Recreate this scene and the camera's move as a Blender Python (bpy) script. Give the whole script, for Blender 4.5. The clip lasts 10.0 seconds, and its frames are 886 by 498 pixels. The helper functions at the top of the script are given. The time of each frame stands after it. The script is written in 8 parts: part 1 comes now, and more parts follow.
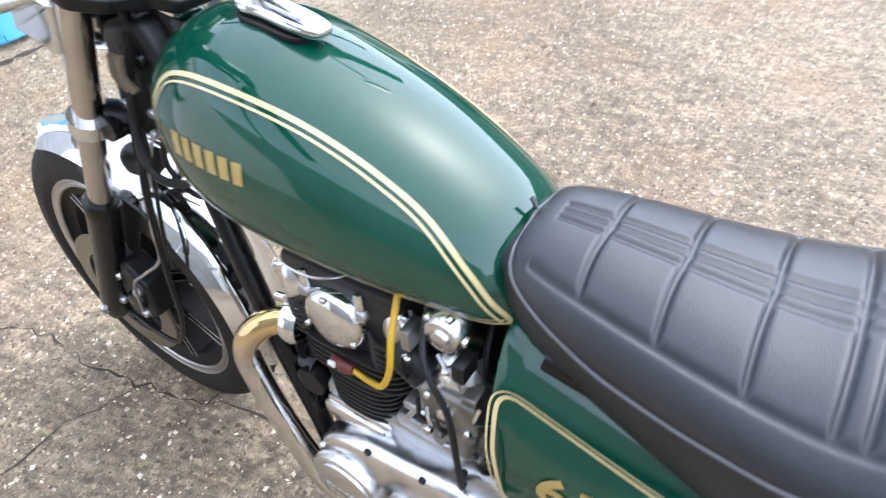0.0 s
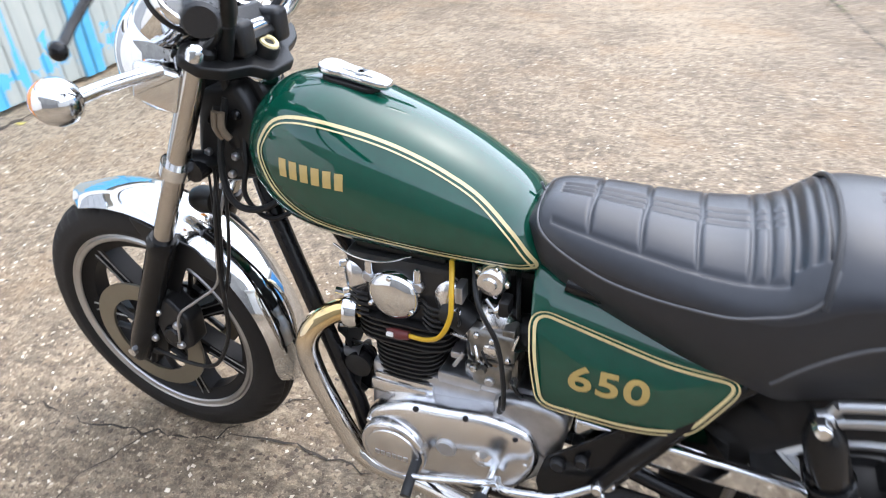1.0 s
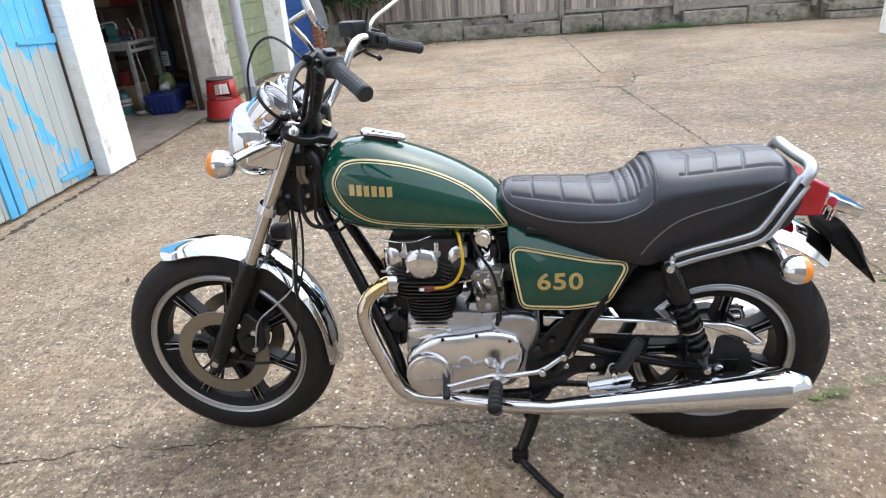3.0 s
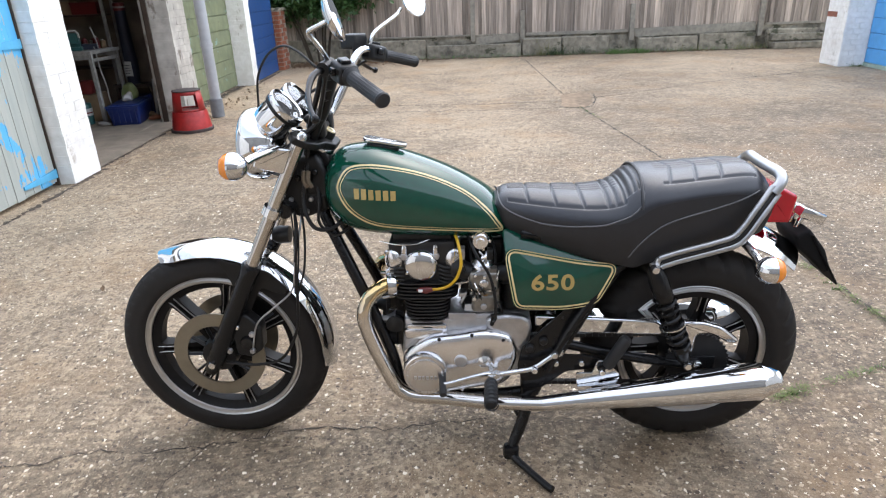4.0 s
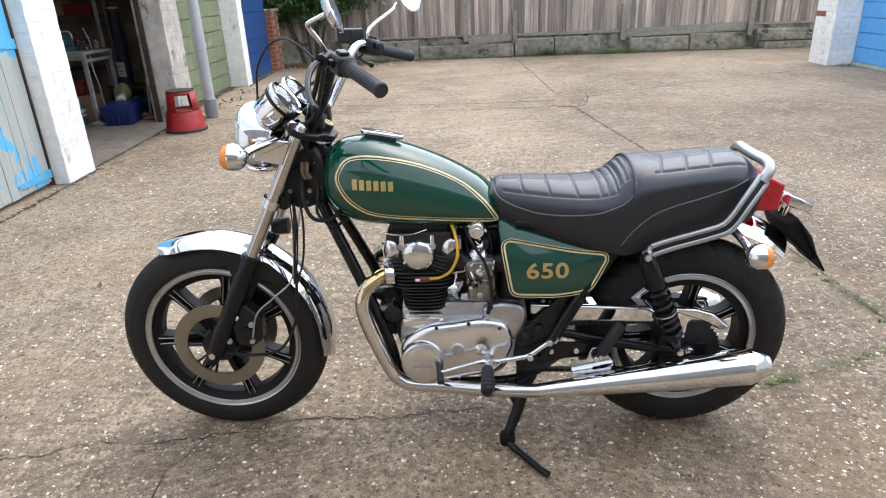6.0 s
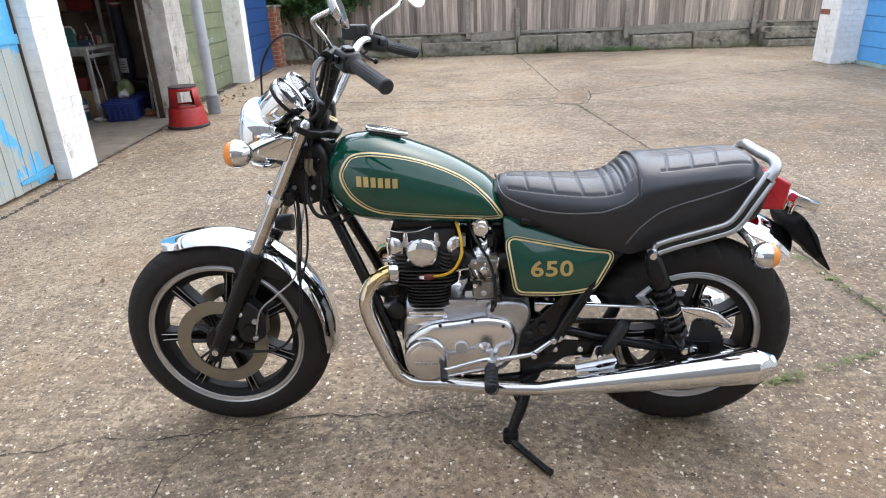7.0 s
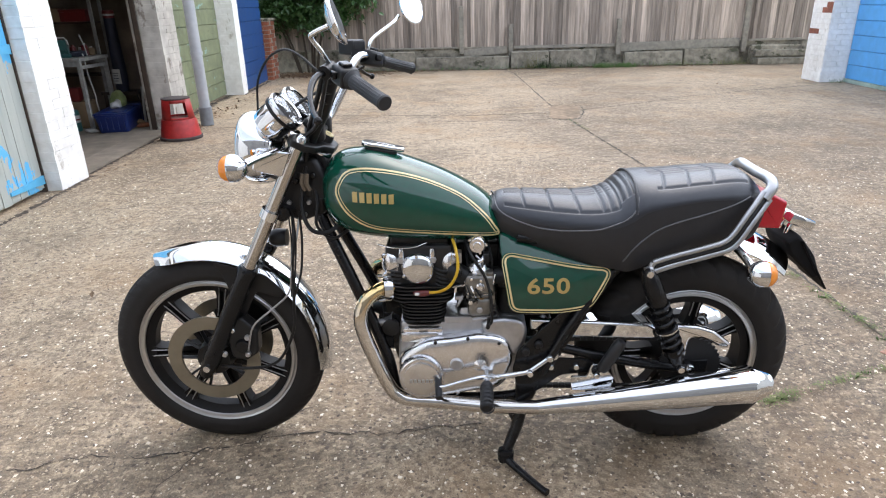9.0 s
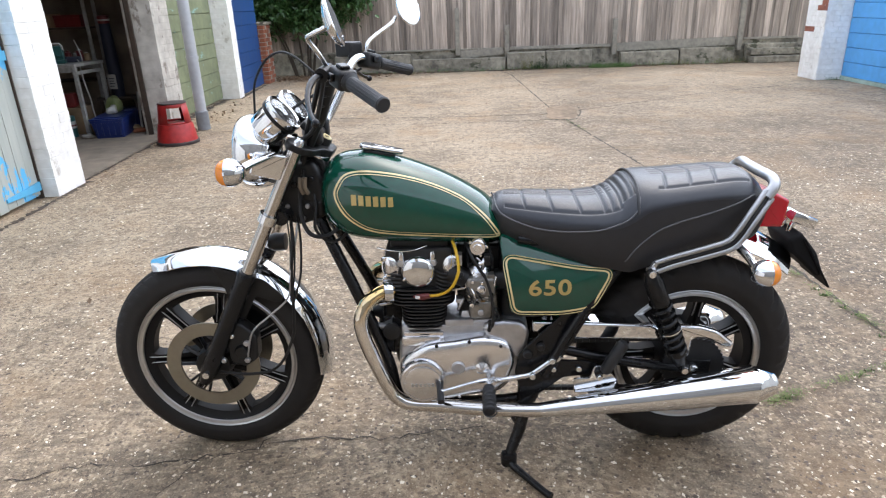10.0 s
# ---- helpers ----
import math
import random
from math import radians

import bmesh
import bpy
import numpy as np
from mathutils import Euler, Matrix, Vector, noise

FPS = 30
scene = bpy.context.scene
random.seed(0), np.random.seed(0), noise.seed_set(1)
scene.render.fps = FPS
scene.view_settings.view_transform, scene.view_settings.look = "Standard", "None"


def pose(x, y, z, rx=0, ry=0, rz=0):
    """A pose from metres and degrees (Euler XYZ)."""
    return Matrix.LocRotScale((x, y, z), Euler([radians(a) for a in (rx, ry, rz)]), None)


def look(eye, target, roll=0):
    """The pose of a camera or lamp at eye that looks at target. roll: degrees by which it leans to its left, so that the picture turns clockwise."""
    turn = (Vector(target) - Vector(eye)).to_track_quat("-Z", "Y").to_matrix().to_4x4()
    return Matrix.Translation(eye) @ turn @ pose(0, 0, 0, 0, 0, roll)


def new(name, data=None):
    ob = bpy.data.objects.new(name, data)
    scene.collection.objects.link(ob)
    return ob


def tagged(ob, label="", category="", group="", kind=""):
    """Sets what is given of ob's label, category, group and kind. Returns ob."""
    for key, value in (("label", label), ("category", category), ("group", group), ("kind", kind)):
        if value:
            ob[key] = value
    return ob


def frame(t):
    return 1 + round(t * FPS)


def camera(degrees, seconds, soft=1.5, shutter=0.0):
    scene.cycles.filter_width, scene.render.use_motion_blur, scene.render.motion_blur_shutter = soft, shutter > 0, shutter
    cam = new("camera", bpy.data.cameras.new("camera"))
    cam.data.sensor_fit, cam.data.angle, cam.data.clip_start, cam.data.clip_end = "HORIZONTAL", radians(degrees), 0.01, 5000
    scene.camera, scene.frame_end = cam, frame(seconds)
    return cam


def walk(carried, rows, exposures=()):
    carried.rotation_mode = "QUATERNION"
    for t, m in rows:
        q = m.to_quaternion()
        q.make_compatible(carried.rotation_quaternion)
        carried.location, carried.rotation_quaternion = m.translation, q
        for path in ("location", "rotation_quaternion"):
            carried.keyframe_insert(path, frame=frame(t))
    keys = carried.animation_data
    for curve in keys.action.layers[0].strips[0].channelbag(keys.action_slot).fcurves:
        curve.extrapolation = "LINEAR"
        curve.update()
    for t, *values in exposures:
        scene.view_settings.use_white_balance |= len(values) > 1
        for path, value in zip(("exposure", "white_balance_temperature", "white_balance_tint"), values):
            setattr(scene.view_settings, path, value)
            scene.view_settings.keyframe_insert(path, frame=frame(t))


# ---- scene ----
cam = camera(70.0, 10.0, soft=1.1, shutter=0.5)
PATH = [
    (0, (0.3474, -0.4066, 1.1814), (-0.5637, 0.8674, -0.1872), -3.8),
    (0.5, (0.3432, -0.5907, 1.2074), (-0.5065, 0.8466, -0.0333), -2.0),
    (1, (0.3089, -0.7821, 1.248), (-0.3422, 0.8237, 0.0957), -1.3),
    (1.5, (0.2319, -1.015, 1.273), (-0.1945, 0.7353, 0.234), -2.5),
    (2, (0.2142, -1.196, 1.301), (-0.155, 0.6323, 0.3796), -4.1),
    (2.5, (0.2413, -1.405, 1.3208), (-0.0978, 0.4607, 0.4659), -4.8),
    (3.8, (0.0926, -1.637, 1.3218), (-0.0395, 0.2704, 0.5044), -2.3),
    (4, (0.0905, -1.6453, 1.3208), (-0.0333, 0.2735, 0.5273), -2.3),
    (4.5, (0.0988, -1.6671, 1.3125), (0.0166, 0.2714, 0.5637), -2.7),
    (5, (0.103, -1.6838, 1.3135), (0.0437, 0.2631, 0.5855), -2.9),
    (5.5, (0.0926, -1.6879, 1.3062), (0.0, 0.2423, 0.5356), -2.7),
    (7, (0.0749, -1.6838, 1.3021), (-0.0322, 0.234, 0.5044), -2.2),
    (7.5, (0.0697, -1.6744, 1.3042), (-0.0478, 0.2465, 0.5138), -2.3),
    (8, (0.0676, -1.6713, 1.3125), (-0.0447, 0.2673, 0.5658), -2.1),
    (8.5, (0.0655, -1.6702, 1.3083), (-0.026, 0.2704, 0.5647), -1.9),
    (9, (0.0624, -1.6682, 1.3062), (-0.0166, 0.2673, 0.547), -1.5),
    (9.5, (0.0624, -1.6609, 1.3042), (0.0208, 0.2704, 0.5325), -1.9),
    (10, (0.0562, -1.6536, 1.3031), (-0.0166, 0.2839, 0.5491), -2.1),
]
walk(cam, [(t, look(eye, target, roll)) for t, eye, target, roll in PATH],
     exposures=[(0.0, 2.06, 6150, 10), (1.0, 1.88, 6300, 10), (2.5, 1.66, 6430, 10), (4.0, 1.50, 6500, 10), (10.0, 1.50, 6500, 10)])

# ---- light ----
world = bpy.data.worlds.new("overcast")
scene.world = world
world.use_nodes = True
wn = world.node_tree.nodes
wl = world.node_tree.links
sky = wn.new("ShaderNodeTexSky")
sky.sky_type = "NISHITA"
sky.sun_disc = False
sky.sun_elevation = radians(58)
sky.sun_rotation = radians(25)
sky.dust_density = 1.0
grey = wn.new("ShaderNodeHueSaturation")
grey.inputs["Saturation"].default_value = 0.48
wl.new(sky.outputs[0], grey.inputs["Color"])
# thin bright cloud, a little brighter low in the sky
place = wn.new("ShaderNodeTexCoord")
height = wn.new("ShaderNodeSeparateXYZ")
wl.new(place.outputs["Generated"], height.inputs[0])
rise = wn.new("ShaderNodeMapRange")
for key, value in zip(("From Min", "From Max", "To Min", "To Max"), (0.0, 1.0, 1.9, 1.42)):
    rise.inputs[key].default_value = value
wl.new(height.outputs["Z"], rise.inputs["Value"])
cloud = wn.new("ShaderNodeMix")
cloud.data_type, cloud.blend_type = "RGBA", "MULTIPLY"
cloud.inputs["Factor"].default_value = 1.0
wl.new(grey.outputs[0], cloud.inputs["A"])
wl.new(rise.outputs[0], cloud.inputs["B"])
wl.new(cloud.outputs["Result"], wn["Background"].inputs[0])
wn["Background"].inputs[1].default_value = 0.15
sun = new("sun", bpy.data.lights.new("sun", "SUN"))
sun.data.energy = 0.3
sun.data.angle = radians(120)
sun.data.color = (1.0, 0.93, 0.85)
sun.matrix_world = look((3.2, 1.5, 8.2), (0, 0, 0))



# ---- materials ----
def mat(name, color, rough=0.5, metal=0.0, coat=0.0, grain=0.0, scale=30.0, bump=0.0, bump_scale=200.0, dark=None, spec=0.5, rough_var=0.08):
    """A surface with colour mottling at two scales, uneven gloss and fine relief."""
    m = bpy.data.materials.new(name)
    m.use_nodes = True
    nt = m.node_tree
    n, l = nt.nodes, nt.links
    b = n["Principled BSDF"]
    b.inputs["Roughness"].default_value = rough
    b.inputs["Metallic"].default_value = metal
    b.inputs["Coat Weight"].default_value = coat
    b.inputs["Coat IOR"].default_value = 1.52
    b.inputs["Coat Roughness"].default_value = 0.02
    b.inputs["Specular IOR Level"].default_value = spec
    b.inputs["Base Color"].default_value = (*color, 1)
    tc = n.new("ShaderNodeTexCoord")
    if grain > 0:
        big, fine = n.new("ShaderNodeTexNoise"), n.new("ShaderNodeTexNoise")
        for tex, s in ((big, scale * 0.15), (fine, scale)):
            tex.inputs["Scale"].default_value = s
            tex.inputs["Detail"].default_value = 5
            l.new(tc.outputs["Object"], tex.inputs["Vector"])
        mx = n.new("ShaderNodeMath")
        mx.operation = "ADD"
        l.new(big.outputs["Fac"], mx.inputs[0])
        l.new(fine.outputs["Fac"], mx.inputs[1])
        ramp = n.new("ShaderNodeMapRange")
        ramp.inputs["From Min"].default_value = 0.7
        ramp.inputs["From Max"].default_value = 1.3
        l.new(mx.outputs[0], ramp.inputs["Value"])
        mix = n.new("ShaderNodeMix")
        mix.data_type = "RGBA"
        low = dark or tuple(c * (1 - grain) for c in color)
        mix.inputs["A"].default_value = (*low, 1)
        mix.inputs["B"].default_value = (*[min(1, c * (1 + grain * 0.5)) for c in color], 1)
        l.new(ramp.outputs[0], mix.inputs["Factor"])
        l.new(mix.outputs["Result"], b.inputs["Base Color"])
        rr = n.new("ShaderNodeMapRange")
        rr.inputs["To Min"].default_value = max(0.02, rough - rough_var)
        rr.inputs["To Max"].default_value = rough + rough_var
        l.new(fine.outputs["Fac"], rr.inputs["Value"])
        l.new(rr.outputs[0], b.inputs["Roughness"])
    if bump > 0:
        bt = n.new("ShaderNodeTexNoise")
        bt.inputs["Scale"].default_value = bump_scale
        bt.inputs["Detail"].default_value = 4
        l.new(tc.outputs["Object"], bt.inputs["Vector"])
        bp = n.new("ShaderNodeBump")
        bp.inputs["Strength"].default_value = bump
        bp.inputs["Distance"].default_value = 0.002
        l.new(bt.outputs["Fac"], bp.inputs["Height"])
        l.new(bp.outputs[0], b.inputs["Normal"])
    return m


GREEN = mat("green_paint", (0.0015, 0.052, 0.031), 0.45, 0.0, 1.0, 0.10, 40, dark=(0.0015, 0.043, 0.025), spec=0.02)
GREEN.node_tree.nodes["Principled BSDF"].inputs["Coat IOR"].default_value = 1.58
GREEN.node_tree.nodes["Principled BSDF"].inputs["Coat Roughness"].default_value = 0.05
GOLD = mat("gold_decal", (0.46, 0.335, 0.11), 0.4, 0.2, 0.6, 0.15, 60)
CREAM = mat("cream_gold_stripe", (0.66, 0.55, 0.28), 0.35, 0.1, 0.6, 0.1, 60)
CHROME = mat("chrome", (0.70, 0.71, 0.72), 0.06, 1.0, 0, 0.05, 25, rough_var=0.03)
def tint_material():
    """Chrome that turns gold with heat near the cylinder head."""
    m = mat("heat_tinted_chrome", (0.80, 0.80, 0.80), 0.09, 1.0)
    n, l = m.node_tree.nodes, m.node_tree.links
    tc, sep, ramp, mix = (n.new(k) for k in ("ShaderNodeTexCoord", "ShaderNodeSeparateXYZ", "ShaderNodeMapRange", "ShaderNodeMix"))
    l.new(tc.outputs["Object"], sep.inputs[0])
    l.new(sep.outputs["Z"], ramp.inputs["Value"])
    ramp.inputs["From Min"].default_value, ramp.inputs["From Max"].default_value = 0.47, 0.56
    mix.data_type = "RGBA"
    l.new(ramp.outputs[0], mix.inputs["Factor"])
    mix.inputs["A"].default_value = (0.62, 0.60, 0.57, 1)
    mix.inputs["B"].default_value = (0.68, 0.50, 0.22, 1)
    l.new(mix.outputs["Result"], n["Principled BSDF"].inputs["Base Color"])
    return m


CHROME_BLUED = tint_material()
ALLOY = mat("polished_alloy", (0.75, 0.75, 0.76), 0.23, 1.0, 0, 0.12, 30, 0.05, 300)
ALLOY_DULL = mat("cast_alloy", (0.52, 0.52, 0.53), 0.42, 1.0, 0, 0.2, 40, 0.25, 260)
RIM = mat("machined_rim", (0.50, 0.50, 0.50), 0.36, 1.0, 0, 0.12, 40, 0.05, 300)
RAIL = mat("satin_alloy", (0.43, 0.435, 0.44), 0.36, 0.9, 0, 0.1, 40, 0.08, 300)
CARB = mat("grimy_carburettor_alloy", (0.30, 0.285, 0.26), 0.42, 0.9, 0, 0.4, 50, 0.2, 260)
STEEL = mat("brake_disc_steel", (0.27, 0.245, 0.195), 0.42, 0.9, 0, 0.12, 50, 0.05, 200)
FORKTUBE = mat("fork_tube_chrome", (0.50, 0.475, 0.445), 0.14, 1.0, 0, 0.08, 30, rough_var=0.04)
BLACK = mat("black_paint", (0.008, 0.008, 0.0085), 0.24, 0, 0.0, 0.25, 40, spec=0.28)
BLACK_SATIN = mat("satin_black", (0.010, 0.0098, 0.010), 0.42, 0, 0, 0.3, 50, 0.15, 300, spec=0.32)
WHEEL_BLACK = mat("wheel_black", (0.011, 0.010, 0.0098), 0.5, 0, 0, 0.3, 50, 0.1, 300, spec=0.18)
FIN_BLACK = mat("engine_black", (0.011, 0.0108, 0.011), 0.5, 0, 0, 0.3, 60, 0.3, 260)
RUBBER = mat("tyre_rubber", (0.0150, 0.0130, 0.0118), 0.68, 0, 0, 0.3, 60, 0.25, 400, spec=0.3)
PLATE_BLACK = mat("matt_black_plastic", (0.008, 0.008, 0.0085), 0.75, 0, 0, 0.2, 50, spec=0.15)
GRIP = mat("grip_rubber", (0.014, 0.0145, 0.016), 0.55, 0, 0, 0.2, 60, 0.2, 300)
VINYL = mat("seat_vinyl", (0.021, 0.023, 0.029), 0.31, 0, 0, 0.15, 60, 0.22, 700, spec=0.55, rough_var=0.05)
VINYL_SIDE = mat("seat_side_vinyl", (0.024, 0.0235, 0.025), 0.44, 0, 0, 0.15, 60, 0.35, 600, spec=0.36)
STITCH = mat("grey_piping", (0.10, 0.10, 0.105), 0.5, 0, 0, 0.1, 80)
AMBER = mat("amber_lens", (0.80, 0.25, 0.02), 0.15, 0, 0.5, 0.1, 60)
RED_LENS = mat("red_lens", (0.46, 0.006, 0.018), 0.12, 0, 0.6, 0.1, 60)
YELLOW = mat("yellow_cable", (0.60, 0.36, 0.015), 0.45, 0, 0, 0.1, 60)
RED_BROWN = mat("red_brown_plug_cap", (0.12, 0.02, 0.018), 0.45, 0, 0, 0.2, 60)
DIAL = mat("dial_face", (0.02, 0.02, 0.022), 0.4, 0, 0, 0.1, 60)
WHITE_MARK = mat("white_print", (0.75, 0.75, 0.73), 0.5, 0, 0, 0.05, 60)
MIRROR = mat("mirror_glass", (0.9, 0.9, 0.9), 0.02, 1.0)
GLASS = mat("dial_glass", (1, 1, 1), 0.03)
GLASS.node_tree.nodes["Principled BSDF"].inputs["Transmission Weight"].default_value = 1.0
GLASS.node_tree.nodes["Principled BSDF"].inputs["IOR"].default_value = 1.5


# ---- building helpers ----
def part(name, bm, material, parent=None, label="", smooth=40):
    """Links a bmesh as one mesh object, smooth but for edges sharper than the angle given."""
    bmesh.ops.recalc_face_normals(bm, faces=bm.faces)
    lim = radians(smooth)
    for e in bm.edges:
        if len(e.link_faces) == 2:
            e.smooth = e.calc_face_angle(0) < lim
    area = {f.index: f.calc_area() for f in (bm.faces.index_update(), bm.faces)[1]}
    for f in bm.faces:
        near = [area[g.index] for e in f.edges for g in e.link_faces if g is not f]
        f.smooth = not near or area[f.index] < 5 * sorted(near)[len(near) // 2]
    me = bpy.data.meshes.new(name)
    bm.to_mesh(me)
    bm.free()
    me.materials.append(material)
    ob = new(name, me)
    if parent:
        ob.parent = parent
    if label:
        ob["label"] = label
    return ob


def empty(name, x=0, y=0, z=0, rz=0, rx=0, ry=0):
    e = new(name)
    e.matrix_basis = pose(x, y, z, rx, ry, rz)
    e.empty_display_size = 0.05
    return e


def bmn():
    return bmesh.new()


def loft(bm, rings, closed=True, caps=True):
    """Skins rings of equally many points."""
    vs = [[bm.verts.new(p) for p in r] for r in rings]
    n = len(rings[0])
    for a, b in zip(vs, vs[1:]):
        for i in range(n if closed else n - 1):
            j = (i + 1) % n
            try:
                bm.faces.new((a[i], a[j], b[j], b[i]))
            except ValueError:
                pass
    if caps and closed:
        for r in (vs[0], vs[-1]):
            if n > 2:
                bm.faces.new(r)
    return vs


def spline(pts, steps=6, closed=False):
    """Catmull-Rom through the points."""
    P = [Vector(p) for p in pts]
    n = len(P)
    out = []
    last = n if closed else n - 1
    for i in range(last):
        if closed:
            a, b, c, d = P[(i - 1) % n], P[i], P[(i + 1) % n], P[(i + 2) % n]
        else:
            b, c = P[i], P[i + 1]
            a = P[i - 1] if i > 0 else b * 2 - c
            d = P[i + 2] if i + 2 < n else c * 2 - b
        for k in range(steps):
            t = k / steps
            out.append(0.5 * ((2 * b) + (c - a) * t + (2 * a - 5 * b + 4 * c - d) * t * t + (3 * b - a - 3 * c + d) * t ** 3))
    if not closed:
        out.append(P[-1])
    return out


def tube(bm, pts, r, seg=12, steps=6, closed=False, radii=None, flat=1.0):
    """A round bar along a smooth line; radii: one for each given point."""
    path = spline(pts, steps, closed) if steps > 1 else [Vector(p) for p in pts]
    n = len(path)
    if radii:
        rr = [radii[min(int(i / max(steps, 1)), len(radii) - 1)] + (radii[min(int(i / max(steps, 1)) + 1, len(radii) - 1)] - radii[min(int(i / max(steps, 1)), len(radii) - 1)]) * ((i / max(steps, 1)) % 1) for i in range(n)]
    else:
        rr = [r] * n
    up = None
    rings = []
    for i, p in enumerate(path):
        if closed:
            t = path[(i + 1) % n] - path[i - 1]
        else:
            t = path[min(i + 1, n - 1)] - path[max(i - 1, 0)]
        t.normalize()
        if up is None:
            up = Vector((0, 0, 1)) if abs(t.z) < 0.9 else Vector((1, 0, 0))
        s = t.cross(up).normalized()
        up = s.cross(t).normalized()
        rings.append([p + (s * math.cos(a) + up * math.sin(a) * flat) * rr[i] for a in (2 * math.pi * k / seg for k in range(seg))])
    if closed:
        rings.append(rings[0])
    loft(bm, rings, True, not closed)
    if closed:
        bmesh.ops.remove_doubles(bm, verts=bm.verts, dist=1e-6)


def lathe(bm, profile, origin=(0, 0, 0), axis="Y", seg=32, m=None, close=False):
    """Turns (radius, along) pairs round an axis."""
    rings = []
    for k in range(seg):
        a = 2 * math.pi * k / seg
        ring = []
        for r, h in profile:
            c, s = r * math.cos(a), r * math.sin(a)
            v = Vector((c, h, s)) if axis == "Y" else Vector((h, c, s)) if axis == "X" else Vector((c, s, h))
            ring.append((m @ v if m else v) + Vector(origin))
        rings.append(ring)
    vs = [[bm.verts.new(p) for p in r] for r in rings]
    n = len(profile)
    for k in range(seg):
        a, b = vs[k], vs[(k + 1) % seg]
        for i in range(n if close else n - 1):
            j = (i + 1) % n
            bm.faces.new((a[i], a[j], b[j], b[i]))
    bmesh.ops.remove_doubles(bm, verts=bm.verts, dist=1e-6)


def plate(bm, outline, y0, y1, bevel=0.0, segs=2):
    """An outline in x and z, solid from y0 to y1, with rounded edges."""
    a = [bm.verts.new((x, y0, z)) for x, z in outline]
    f = bm.faces.new(a)
    ext = bmesh.ops.extrude_face_region(bm, geom=[f])
    vs = [v for v in ext["geom"] if isinstance(v, bmesh.types.BMVert)]
    bmesh.ops.translate(bm, verts=vs, vec=(0, y1 - y0, 0))
    if bevel:
        es = {e for v in a + vs for e in v.link_edges if abs(e.verts[0].co.y - e.verts[1].co.y) < 1e-6}
        bmesh.ops.bevel(bm, geom=list(es), offset=bevel, segments=segs, affect="EDGES", profile=0.5)


def rounded(outline, r=0.01, n=4):
    """Rounds the corners of an outline."""
    P = [Vector(p) for p in outline]
    out = []
    for i, b in enumerate(P):
        a, c = P[i - 1], P[(i + 1) % len(P)]
        ra = min(r, (a - b).length * 0.45)
        rc = min(r, (c - b).length * 0.45)
        p, q = b + (a - b).normalized() * ra, b + (c - b).normalized() * rc
        for k in range(n + 1):
            t = k / n
            out.append((1 - t) ** 2 * p + 2 * t * (1 - t) * b + t * t * q)
    return [tuple(v) for v in out]


def box(bm, x0, x1, y0, y1, z0, z1, bevel=0.0, m=None, segs=2):
    r = bmesh.ops.create_cube(bm, size=1)["verts"]
    for v in r:
        v.co = Vector((x0 + (x1 - x0) * (v.co.x + 0.5), y0 + (y1 - y0) * (v.co.y + 0.5), z0 + (z1 - z0) * (v.co.z + 0.5)))
    if bevel:
        es = {e for v in r for e in v.link_edges}
        res = bmesh.ops.bevel(bm, geom=list(es), offset=bevel, segments=segs, affect="EDGES", profile=0.5)
        r = list({v for v in res["verts"]} | {v for v in r if v.is_valid})
    if m:
        bmesh.ops.transform(bm, matrix=m, verts=r)


def interp(x, xs, ys):
    """Smooth reading between stations."""
    if x <= xs[0]:
        return ys[0]
    if x >= xs[-1]:
        return ys[-1]
    i = max(k for k in range(len(xs)) if xs[k] <= x)
    i = min(i, len(xs) - 2)
    def slope(k):
        if k == 0:
            return (ys[1] - ys[0]) / (xs[1] - xs[0])
        if k == len(xs) - 1:
            return (ys[-1] - ys[-2]) / (xs[-1] - xs[-2])
        return (ys[k + 1] - ys[k - 1]) / (xs[k + 1] - xs[k - 1])
    h = xs[i + 1] - xs[i]
    t = (x - xs[i]) / h
    return ((2 * t ** 3 - 3 * t * t + 1) * ys[i] + (t ** 3 - 2 * t * t + t) * h * slope(i)
            + (-2 * t ** 3 + 3 * t * t) * ys[i + 1] + (t ** 3 - t * t) * h * slope(i + 1))


def ribbon(bm, pts, side, width, lift):
    """A flat band along points whose surface normals are given: pts of (place, normal)."""
    n = len(pts)
    rows = []
    for i, (p, nor) in enumerate(pts):
        t = (pts[(i + 1) % n][0] - pts[i - 1][0]).normalized()
        s = t.cross(nor).normalized()
        rows.append((bm.verts.new(p + nor * lift + s * (side - width / 2)), bm.verts.new(p + nor * lift + s * (side + width / 2))))
    for i in range(n):
        a, b = rows[i], rows[(i + 1) % n]
        bm.faces.new((a[0], a[1], b[1], b[0]))


